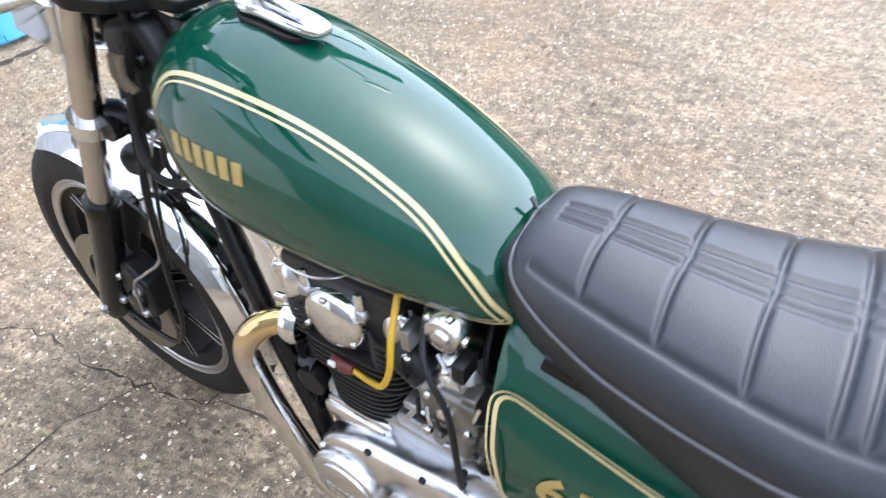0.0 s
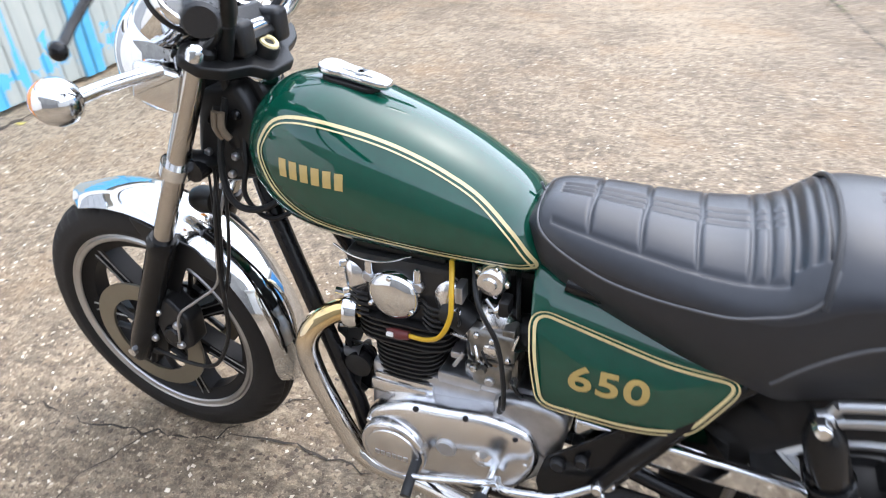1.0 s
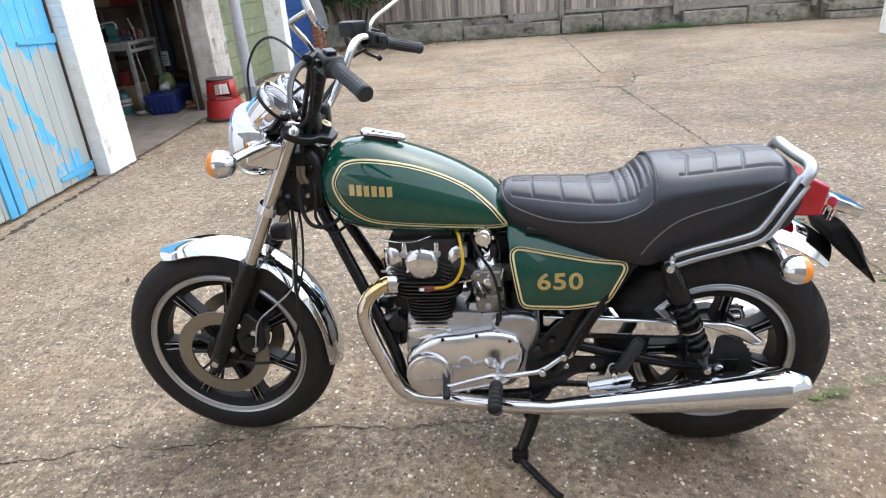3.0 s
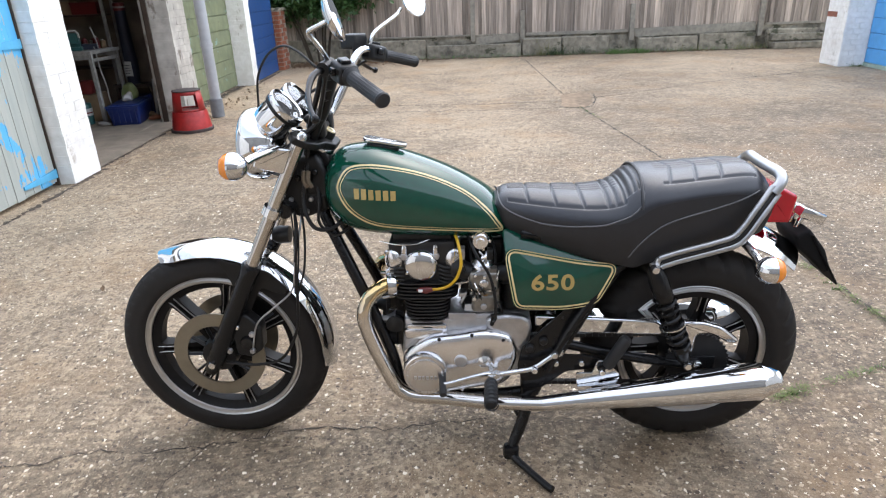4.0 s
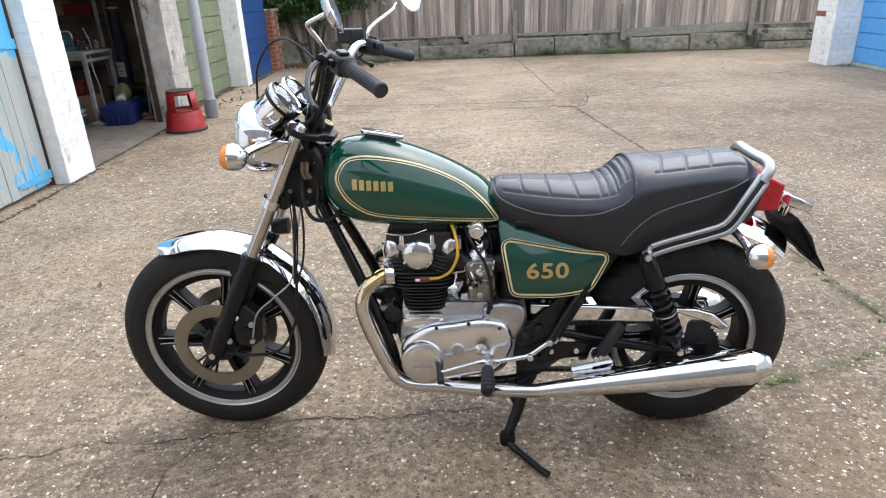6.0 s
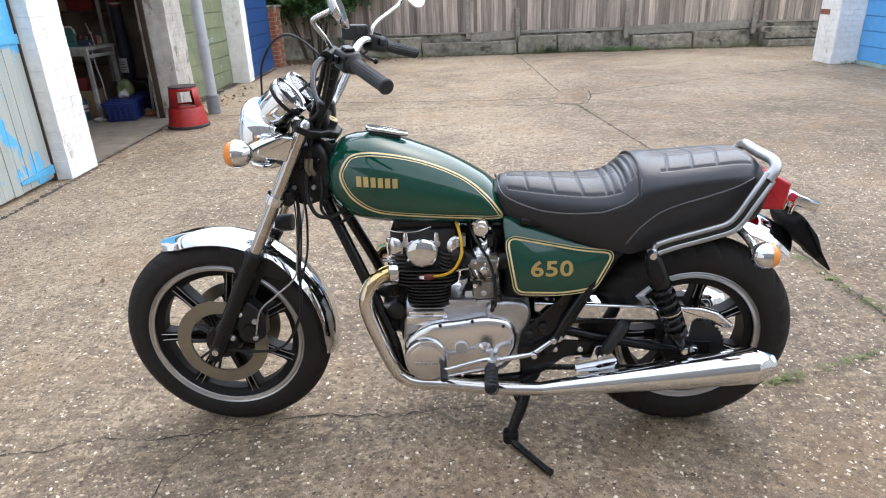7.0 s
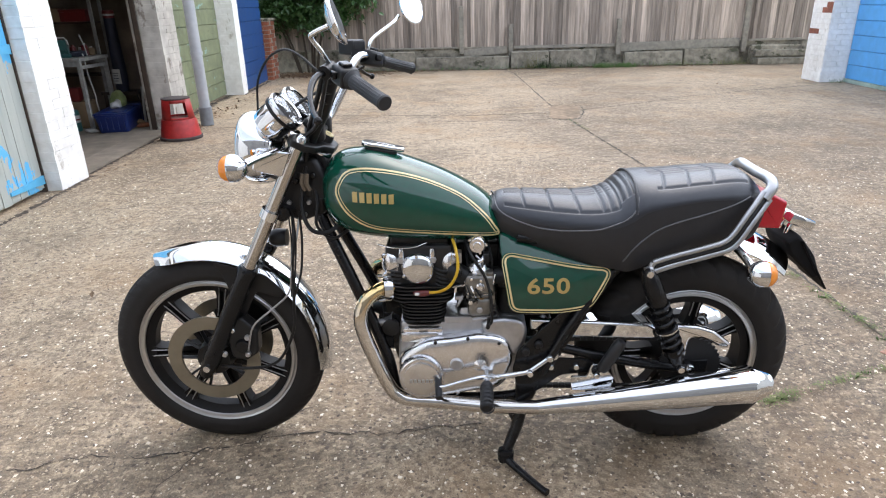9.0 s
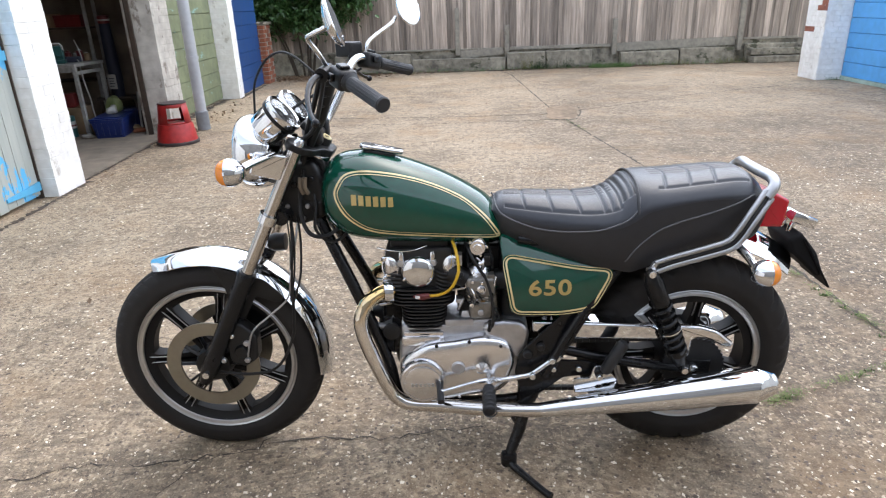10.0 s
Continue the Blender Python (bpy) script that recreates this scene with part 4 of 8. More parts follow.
# side ribs of the head beside the round cap
for sx, x0 in ((-1, -0.160), (1, -0.026)):
    for i in range(5):
        bm = bmn()
        z = 0.574 + i * 0.0115
        tube(bm, [(x0, -0.120, z + (0.004 if sx > 0 else 0)), (x0 + 0.018, -0.132, z), (x0 + 0.036, -0.128, z - 0.003)], 0.0032, 6, 3)
        part("cooling_fin", bm, FIN_BLACK, head)
for s in (-1, 1):
    bm = bmn()
    lathe(bm, [(0.0, s * 0.146), (0.014, s * 0.146), (0.030, s * 0.143), (0.041, s * 0.137), (0.047, s * 0.128), (0.048, s * 0.112)], (-0.075, 0, 0.624), seg=40)
    cap2 = part("camshaft_cap", bm, CHROME, head, "round chrome camshaft end cap")
    for a in (90, 205, 335):
        bolt(cap2, -0.077 + 0.041 * math.cos(radians(a)), s * 0.137, 0.624 + 0.041 * math.sin(radians(a)), 0.0045, s, CHROME, 0.005, "screw")
    for x, z in ((-0.122, 0.650), (-0.033, 0.650)):
        bolt(head, x, s * 0.115, z, 0.0105, s, ALLOY_DULL, 0.012, "head_plug")
    for x in (-0.120, -0.034):
        bm = bmn()
        lathe(bm, [(0.0075, 0.655), (0.0075, 0.676), (0.005, 0.683), (0.0, 0.685)], (x, s * 0.118, 0), "Z", 12)
        part("acorn_nut", bm, CHROME, head)
    for x, way in ((-0.158, -48), (0.020, 42)):
        bm = bmn()
        lathe(bm, [(0.0, -0.012), (0.012, -0.012), (0.022, -0.010), (0.0265, -0.005), (0.029, 0.0), (0.029, 0.03)], (0, 0, 0), "Y", 28)
        m_ = Matrix.Translation((x, s * 0.108, 0.634)) @ Matrix.Rotation(radians(way) * (1 if s < 0 else -1) + (0 if s < 0 else math.pi), 4, "Z") @ Matrix.Diagonal((0.85, 1, 1.3, 1))
        bmesh.ops.transform(bm, matrix=m_, verts=bm.verts)
        tc_ = part("tappet_cover", bm, ALLOY, head, "polished tappet inspection cover")
        for dz in (-0.022, 0.022):
            bm = bmn()
            lathe(bm, [(0.0, -0.020), (0.0045, -0.020), (0.006, -0.017), (0.006, -0.006)], (0, 0, dz), "Y", 8)
            bmesh.ops.transform(bm, matrix=m_, verts=bm.verts)
            part("cover_bolt", bm, CHROME, tc_)
bm = bmn()
box(bm, -0.15, 0.01, -0.10, 0.10, 0.688, 0.712, 0.008)
part("head_bracket", bm, BLACK_SATIN, head)
bm = bmn()
tube(bm, [(-0.185, -0.11, 0.694), (-0.14, -0.13, 0.690), (-0.09, -0.13, 0.690), (-0.05, -0.10, 0.694)], 0.002, 8)
part("oil_line", bm, ALLOY, head)
# plug cap and its yellow lead
bm = bmn()
tube(bm, [(-0.088, -0.130, 0.553), (-0.066, -0.142, 0.555), (-0.045, -0.142, 0.558)], 0.0085, 10, 3, radii=[0.006, 0.010, 0.008])
part("plug_cap", bm, RED_BROWN, head, "dark red spark plug cap")
bm = bmn()
box(bm, -0.085, -0.072, -0.152, -0.145, 0.552, 0.560, 0.002)
part("plug_print", bm, WHITE_MARK, head)
bm = bmn()
tube(bm, [(-0.048, -0.142, 0.557), (-0.012, -0.152, 0.566), (0.018, -0.166, 0.592), (0.036, -0.168, 0.635), (0.034, -0.152, 0.676), (0.022, -0.11, 0.708), (0.0, -0.05, 0.72)], 0.0043, 10)
part("plug_lead", bm, YELLOW, head, "yellow spark plug lead")

# carburettors
for s in (-1, 1):
    y = s * 0.07
    bm = bmn()
    lathe(bm, [(0.0, 0.632), (0.018, 0.630), (0.030, 0.622), (0.036, 0.610), (0.040, 0.604), (0.040, 0.596), (0.034, 0.592), (0.032, 0.545), (0.026, 0.54), (0.026, 0.50), (0.020, 0.488), (0.0, 0.486)], (0.095, y, 0), "Z", 28)
    carb = part("carburettor", bm, ALLOY, engine, "alloy carburettor with polished dome")
    bm = bmn()
    tube(bm, [(0.02, y, 0.575), (0.055, y, 0.572), (0.13, y, 0.572), (0.165, y, 0.575)], 0.026, 20, 1, radii=[0.024, 0.029, 0.029, 0.033])
    part("intake_rubber", bm, BLACK_SATIN, carb)
    for i, (dx, dz) in enumerate(((0.063, 0.545), (0.112, 0.535), (0.086, 0.518), (0.12, 0.56), (0.073, 0.57))):
        bm = bmn()
        tube(bm, [(dx, y + s * 0.02, dz), (dx, y + s * 0.045, dz)], 0.0085 - 0.001 * i, 10, 1)
        part("jet_screw", bm, ALLOY if i % 2 else BLACK_SATIN, carb)
    bm = bmn()
    box(bm, 0.118, 0.14, y + s * 0.0, y + s * 0.035, 0.50, 0.545, 0.004)
    part("choke_plate", bm, CARB, carb)
    bm = bmn()
    box(bm, 0.056, 0.138, min(y, y + s * 0.052), max(y, y + s * 0.052), 0.540, 0.598, 0.010, None, 3)
    part("throttle_body", bm, CARB, carb, "cast alloy throttle body")
    bm = bmn()
    box(bm, 0.062, 0.130, min(y - s * 0.01, y + s * 0.046), max(y - s * 0.01, y + s * 0.046), 0.468, 0.528, 0.014, None, 3)
    part("float_bowl", bm, CARB, carb, "alloy float bowl")
    bm = bmn()
    box(bm, 0.058, 0.134, min(y - s * 0.01, y + s * 0.049), max(y - s * 0.01, y + s * 0.049), 0.529, 0.537, 0.003)
    part("bowl_flange", bm, CARB, carb)
    for dx, dz in ((0.066, 0.548), (0.126, 0.552), (0.100, 0.585), (0.074, 0.590)):
        bolt(carb, dx, y + s * 0.051, dz, 0.0055, s, CHROME, 0.006, "screw")
    bolt(carb, 0.098, y + s * 0.051, 0.566, 0.013, s, ALLOY, 0.008, "pivot_boss")
    bolt(carb, 0.096, y + s * 0.045, 0.492, 0.009, s, ALLOY_DULL, 0.008, "drain_plug")
    for k in range(3):
        bm = bmn()
        tube(bm, [(0.060 + 0.012 * k, y + s * 0.054, 0.574 - 0.006 * k), (0.066 + 0.014 * k, y + s * 0.062, 0.556 - 0.004 * k), (0.072 + 0.014 * k, y + s * 0.054, 0.534)], 0.0026, 6, 3)
        part("link_rod", bm, ALLOY if k % 2 else BLACK_SATIN, carb)
bm = bmn()
lathe(bm, [(0.0, -0.116), (0.010, -0.116), (0.012, -0.112), (0.020, -0.112), (0.025, -0.106), (0.025, -0.085), (0.0, -0.085)], (0.090, 0, 0.684), seg=24)
petcock = part("fuel_tap", bm, ALLOY, bike, "alloy fuel tap under the tank")
for a in range(5):
    bolt(petcock, 0.090 + 0.025 * math.cos(a * 1.26), -0.10, 0.684 + 0.025 * math.sin(a * 1.26), 0.005, -1, CHROME, 0.008, "screw")
bm = bmn()
tube(bm, [(0.112, -0.10, 0.656), (0.105, -0.115, 0.645), (0.092, -0.118, 0.640)], 0.006, 8, 3)
part("tap_lever", bm, CHROME, petcock)
for pts, r in (([(0.045, -0.05, 0.71), (0.075, -0.125, 0.66), (0.112, -0.140, 0.60), (0.128, -0.150, 0.53), (0.128, -0.145, 0.470), (0.122, -0.13, 0.452)], 0.0042),
               ([(0.11, -0.02, 0.70), (0.13, -0.09, 0.64), (0.13, -0.08, 0.60)], 0.004), ([(0.05, 0.02, 0.70), (0.06, -0.06, 0.64), (0.065, -0.085, 0.60)], 0.0035)):
    bm = bmn()
    tube(bm, pts, r, 8)
    part("control_cable", bm, BLACK_SATIN, bike)
bm = bmn()
tube(bm, [(0.122, -0.13, 0.474), (0.121, -0.13, 0.452), (0.118, -0.128, 0.44)], 0.006, 8, 2)
part("cable_end", bm, BLACK_SATIN, engine)
# springs, brackets and brass unions that crowd the space round the carburettors
BRASS = mat("dull_brass", (0.30, 0.20, 0.09), 0.4, 0.9, 0, 0.3, 60)
rr_ = random.Random(12)
for i in range(22):
    x, z = rr_.uniform(0.034, 0.142), rr_.uniform(0.475, 0.665)
    y = rr_.uniform(-0.122, -0.104)
    bm = bmn()
    if i % 3 == 0:
        tube(bm, [(x, y, z), (x + rr_.uniform(-0.02, 0.02), y - 0.006, z - rr_.uniform(0.015, 0.03)), (x + rr_.uniform(-0.02, 0.02), y + 0.012, z - rr_.uniform(0.035, 0.05))], rr_.uniform(0.0022, 0.004), 8, 3)
        part("link_rod", bm, (ALLOY, BLACK_SATIN, ALLOY_DULL)[i % 9 // 3], engine)
    elif i % 3 == 1:
        w_, h_ = rr_.uniform(0.006, 0.014), rr_.uniform(0.006, 0.016)
        box(bm, x - w_, x + w_, y, y + 0.03, z - h_, z + h_, 0.003)
        part("bracket", bm, (CARB, ALLOY_DULL, BLACK_SATIN)[i % 9 // 3], engine)
    else:
        lathe(bm, [(0.0, y - 0.008), (0.006, y - 0.008), (0.008, y - 0.004), (0.008, y + 0.02)], (x, 0, z), seg=8)
        part("union", bm, (BRASS, CARB, CHROME)[i % 9 // 3], engine, "small metal union")
bm = bmn()
tube(bm, [(0.020, -0.085, 0.60), (0.035, -0.092, 0.598), (0.058, -0.095, 0.585)], 0.026, 18, 3, radii=[0.030, 0.027, 0.025])
part("intake_stub", bm, BLACK_SATIN, engine, "black rubber intake stub")
# exhaust clamps
for s in (-1, 1):
    bm = bmn()
    lathe(bm, [(0.022, -0.012), (0.033, -0.012), (0.036, 0.0), (0.033, 0.012), (0.022, 0.012)], (-0.163, s * 0.09, 0.552), "X", 24, Matrix.Rotation(radians(12), 3, "Z") if s < 0 else None)
    cl = part("exhaust_clamp", bm, CHROME, engine, "chrome exhaust flange")
    for dz in (-0.038, 0.038):
        bm = bmn()
        tube(bm, [(-0.190, s * 0.095, 0.552 + dz), (-0.155, s * 0.09, 0.552 + dz * 0.9)], 0.006, 8, 1)
        part("flange_nut", bm, CHROME, cl)
# horn and engine plates ahead of the cylinder
for s in (-1, 1):
    bm = bmn()
    plate(bm, rounded(((-0.195, 0.47), (-0.135, 0.46), (-0.125, 0.40), (-0.145, 0.35), (-0.175, 0.35), (-0.20, 0.42)), 0.01), s * 0.075, s * 0.082, 0.002)
    part("engine_plate", bm, BLACK, fr)
bm = bmn()
lathe(bm, [(0.0, -0.03), (0.012, -0.03), (0.02, -0.012), (0.034, 0.0), (0.036, 0.004), (0.0, 0.004)], (-0.185, -0.06, 0.475), "X", 24)
part("horn", bm, BLACK_SATIN, bike, "black horn")
for z_ in (0.437, 0.380):
    bm = bmn()
    lathe(bm, [(0.009, -0.045), (0.013, -0.02), (0.022, 0.0), (0.030, 0.008), (0.027, 0.008), (0.018, -0.004), (0.0, -0.02)], (-0.165, -0.080, z_), "X", 24)
    part("horn_trumpet", bm, ALLOY_DULL if z_ > 0.4 else BLACK_SATIN, bike, "short horn trumpet")
bm = bmn()
lathe(bm, [(0.0, 0.0), (0.022, -0.01), (0.026, -0.03), (0.0, -0.04)], (-0.160, -0.075, 0.43), "Y", 20)
part("horn", bm, BLACK_SATIN, bike, "black horn")

# ---- frame, swing arm, drive ----
GUSSET = ((0.190, 0.310), (0.203, 0.372), (0.268, 0.440), (0.325, 0.497), (0.440, 0.615), (0.472, 0.600), (0.39, 0.479), (0.296, 0.30), (0.242, 0.262), (0.202, 0.262))
for s in (-1, 1):
    bm = bmn()
    plate(bm, rounded(GUSSET, 0.008), s * 0.132, s * 0.140, 0.002)
    for v in bm.verts:
        tuck = max(0.0, v.co.z - 0.45) / 0.165
        v.co.y -= s * 0.034 * tuck
        v.co.z -= 0.012 * tuck
    part("frame_gusset", bm, BLACK, fr)
    bm = bmn()
    tube(bm, [(0.272, s * 0.142, 0.30), (0.35, s * 0.140, 0.455), (0.464, s * 0.105, 0.600), (0.56, s * 0.100, 0.655)], 0.0135, 12)
    part("rear_frame_tube", bm, BLACK, fr)
    bm = bmn()
    tube(bm, [(0.20, s * 0.09, 0.70), (0.45, s * 0.10, 0.665), (0.60, s * 0.10, 0.66), (0.80, s * 0.09, 0.69)], 0.014, 12)
    part("seat_rail", bm, BLACK, fr)
    bm = bmn()
    tube(bm, [(0.225, s * 0.10, 0.30), (0.245, s * 0.11, 0.23), (0.21, s * 0.12, 0.19)], 0.022, 12)
    part("lower_bracket", bm, BLACK, fr)
    bm = bmn()
    box(bm, 0.20, 0.255, s * 0.12 - 0.012, s * 0.12 + 0.012, 0.20, 0.29, 0.008)
    part("stand_mount", bm, BLACK, fr)
bm = bmn()
tube(bm, [(0.305, -0.12, 0.368), (0.305, 0.12, 0.368)], 0.026, 16, 1)
swing = part("swing_arm", bm, BLACK, bike, "black tubular swing arm")
for s in (-1, 1):
    bm = bmn()
    tube(bm, [(0.30, s * 0.10, 0.368), (0.45, s * 0.11, 0.336), (0.63, s * 0.115, 0.305), (0.71, s * 0.115, 0.300)], 0.015, 14)
    part("arm", bm, BLACK, swing)
    bm = bmn()
    box(bm, 0.65, 0.75, s * 0.115 - 0.006, s * 0.115 + 0.006, 0.285, 0.33, 0.004)
    part("axle_plate", bm, BLACK, swing)
    bolt(swing, 0.699, s * 0.121, 0.305, 0.014, s, CHROME, 0.014, "axle_nut")
    # damper
    a, c = Vector((0.540, s * 0.165, 0.628)), Vector((0.652, s * 0.160, 0.337))
    ax = c - a
    bm = bmn()
    tube(bm, [a, a + ax * 0.06, a + ax * 0.10, a + ax * 0.30, a + ax * 0.33], 0.03, 20, 1, radii=[0.015, 0.021, 0.0255, 0.0265, 0.025])
    shock = part("rear_shock", bm, BLACK, bike, "black rear shock absorber with exposed coil spring")
    bm = bmn()
    tube(bm, [a + ax * 0.3, a + ax * 0.9], 0.016, 14, 1)
    part("damper_rod", bm, BLACK_SATIN, shock)
    bm = bmn()
    u = ax.normalized()
    e1 = u.orthogonal().normalized()
    e2 = u.cross(e1)
    coil = [a + ax * (0.30 + 0.52 * k / 96) + (e1 * math.cos(k * math.pi / 7) + e2 * math.sin(k * math.pi / 7)) * 0.0255 for k in range(97)]
    tube(bm, coil, 0.0058, 7, 1)
    part("spring", bm, BLACK, shock, "black coil spring")
    bm = bmn()
    tube(bm, [a + ax * 0.80, a + ax * 0.83, a + ax * 0.86], 0.029, 20, 1)
    part("spring_seat", bm, BLACK, shock)
    bm = bmn()
    tube(bm, [a + ax * 0.60, a + ax * 0.612], 0.0315, 20, 1)
    part("preload_ring", bm, CHROME, shock, "thin chrome ring")
    bm = bmn()
    tube(bm, [a + ax * 0.86, a + ax * 0.97, c], 0.019, 14, 1, radii=[0.025, 0.018, 0.014])
    part("lower_mount", bm, BLACK, shock)
    for p in (a, c):
        bolt(shock, p.x, s * 0.172, p.z, 0.012, s, CHROME, 0.02, "dome_nut")
GUARD_A = ((0.24, 0.464), (0.313, 0.460), (0.398, 0.455), (0.50, 0.450), (0.575, 0.444), (0.598, 0.430), (0.602, 0.410), (0.590, 0.398), (0.385, 0.406), (0.30, 0.415), (0.24, 0.43))
bm = bmn()
plate(bm, rounded(GUARD_A, 0.008), -0.104, -0.124, 0.007, 3)
guard = part("chain_guard", bm, CHROME, bike, "chrome chain guard")
bm = bmn()
plate(bm, rounded(((0.632, 0.445), (0.650, 0.444), (0.709, 0.439), (0.757, 0.423), (0.806, 0.382), (0.798, 0.372), (0.775, 0.374), (0.73, 0.399), (0.698, 0.403), (0.688, 0.396), (0.684, 0.345), (0.666, 0.345), (0.652, 0.400), (0.636, 0.420)), 0.008), -0.104, -0.128, 0.007, 3)
part("guard_tail", bm, CHROME, guard)
bm = bmn()
for k in range(3):
    box(bm, 0.30 + 0.1 * k, 0.37 + 0.1 * k, -0.112, -0.06, 0.452 - 0.004 * k, 0.456 - 0.004 * k, 0.001)
part("guard_top", bm, CHROME, guard)
bm = bmn()
prof = []
for k in range(76):
    a = 2 * math.pi * k / 76
    prof.append((RX + (0.090 if k % 2 else 0.084) * math.cos(a), RZ + (0.090 if k % 2 else 0.084) * math.sin(a)))
plate(bm, prof, -0.095, -0.101, 0.0)
part("rear_sprocket", bm, BLACK_SATIN, rw, "dark steel sprocket")
bm = bmn()
lathe(bm, [(0.0, -0.092), (0.055, -0.092), (0.075, -0.08), (0.085, -0.055), (0.09, 0.05), (0.08, 0.08), (0.0, 0.09)], (RX, 0, RZ), seg=36)
part("brake_drum", bm, WHEEL_BLACK, rw)
chain = None
for za, zb in ((0.388, 0.392), (0.232, 0.224)):
    for i in range(26):
        t = i / 26
        bm = bmn()
        x = 0.22 + (RX - 0.22) * t
        z = za + (zb - za) * t
        box(bm, x, x + 0.0192, -0.107, -0.089, z - 0.006, z + 0.006, 0.003)
        if chain is None:
            chain = part("drive_chain", bm, BLACK_SATIN, bike, "oily black drive chain")
        else:
            part("link", bm, BLACK_SATIN, chain)

# foot controls
for s in (-1, 1):
    bm = bmn()
    plate(bm, rounded(((0.20, 0.262), (0.225, 0.325), (0.30, 0.345), (0.385, 0.342), (0.432, 0.328), (0.430, 0.298), (0.33, 0.288), (0.262, 0.232), (0.215, 0.225)), 0.012), s * 0.126, s * 0.134, 0.003)
    part("footrest_hanger", bm, BLACK, fr, "black footrest hanger plate")
    for x, z in ((0.300, 0.318), (0.372, 0.318)):
        bolt(fr, x, s * 0.134, z, 0.010, s, CHROME, 0.010)
for s in (-1, 1):
    bm = bmn()
    tube(bm, [(0.115, s * 0.135, 0.303), (0.114, s * 0.20, 0.30)], 0.008, 10, 1)
    peg = part("footrest", bm, CHROME, bike, "black ribbed rubber footrest")
    bm = bmn()
    tube(bm, [(0.114, s * 0.195, 0.300), (0.113, s * 0.205, 0.297), (0.110, s * 0.288, 0.286), (0.110, s * 0.293, 0.285)], 0.017, 12, 1, radii=[0.014, 0.018, 0.018, 0.013])
    part("rubber", bm, GRIP, peg)
    for k in range(6):
        bm = bmn()
        yy = 0.215 + 0.016 * k
        lathe(bm, [(0.017, -0.003), (0.0195, 0.0), (0.017, 0.003)], (0.113, s * yy, 0.296 - 0.0013 * k * 10 * 0.1), "Y", 12)
        part("rubber_rib", bm, GRIP, peg)
    bm = bmn()
    tube(bm, [(0.435, s * 0.175, 0.330), (0.44, s * 0.175, 0.338), (0.478, s * 0.178, 0.412), (0.484, s * 0.178, 0.424)], 0.016, 12, 1, radii=[0.013, 0.017, 0.017, 0.013])
    pp = part("passenger_footrest", bm, GRIP, bike, "folded black rubber passenger footrest")
    bm = bmn()
    tube(bm, [(0.418, s * 0.16, 0.315), (0.436, s * 0.175, 0.334)], 0.009, 10, 1)
    part("hinge", bm, BLACK, pp)
    bolt(pp, 0.424, s * 0.172, 0.312, 0.010, s, CHROME, 0.01)
    bm = bmn()
    plate(bm, rounded(((0.355, 0.298), (0.400, 0.300), (0.412, 0.338), (0.440, 0.338), (0.478, 0.292), (0.470, 0.255), (0.358, 0.250)), 0.005), s * 0.150, s * 0.158, 0.003)
    part("silencer_bracket", bm, CHROME, bike, "chrome silencer bracket")
bm = bmn()
tube(bm, [(0.128, -0.155, 0.300), (0.145, -0.18, 0.312), (0.20, -0.178, 0.320), (0.238, -0.170, 0.327), (0.293, -0.152, 0.358)], 0.0075, 12)
lever = part("gear_linkage", bm, CHROME, bike, "chrome gear linkage")
for x, y, z in ((0.236, -0.172, 0.322), (0.293, -0.150, 0.357)):
    bolt(lever, x, y, z, 0.011, -1, CHROME, 0.014)
bm = bmn()
tube(bm, [(0.122, -0.165, 0.300), (0.10, -0.182, 0.312), (0.05, -0.188, 0.303), (0.0, -0.19, 0.288), (-0.022, -0.192, 0.285)], 0.007, 12, radii=[0.008, 0.007, 0.006, 0.006, 0.006])
part("shift_lever", bm, CHROME, lever)
bm = bmn()
tube(bm, [(-0.025, -0.16, 0.287), (-0.022, -0.20, 0.28), (-0.020, -0.225, 0.272)], 0.010, 12, 2)
part("toe_rubber", bm, GRIP, lever)
for x, z, r in ((0.225, 0.372, 0.013), (0.262, 0.395, 0.012), (0.305, 0.360, 0.016)):
    bolt(fr, x, -0.140, z, r, -1, ALLOY if r > 0.0135 else BLACK_SATIN, 0.012)
# side stand
bm = bmn()
tube(bm, [(0.228, -0.118, 0.205), (0.205, -0.14, 0.12), (0.175, -0.165, 0.045), (0.178, -0.178, 0.022), (0.205, -0.21, 0.014), (0.262, -0.285, 0.012), (0.280, -0.305, 0.012)], 0.011, 10, radii=[0.018, 0.018, 0.015, 0.012, 0.011, 0.010, 0.011])
stand = part("side_stand", bm, BLACK, bike, "black side stand propped on the ground")
bm = bmn()
box(bm, 0.148, 0.196, -0.186, -0.150, 0.008, 0.055, 0.012)
part("stand_foot", bm, BLACK, stand)
bm = bmn()
tube(bm, [(0.170, -0.105, 0.200), (0.178, -0.12, 0.165), (0.205, -0.13, 0.11)], 0.006, 8)
part("stand_spring", bm, BLACK_SATIN, stand)

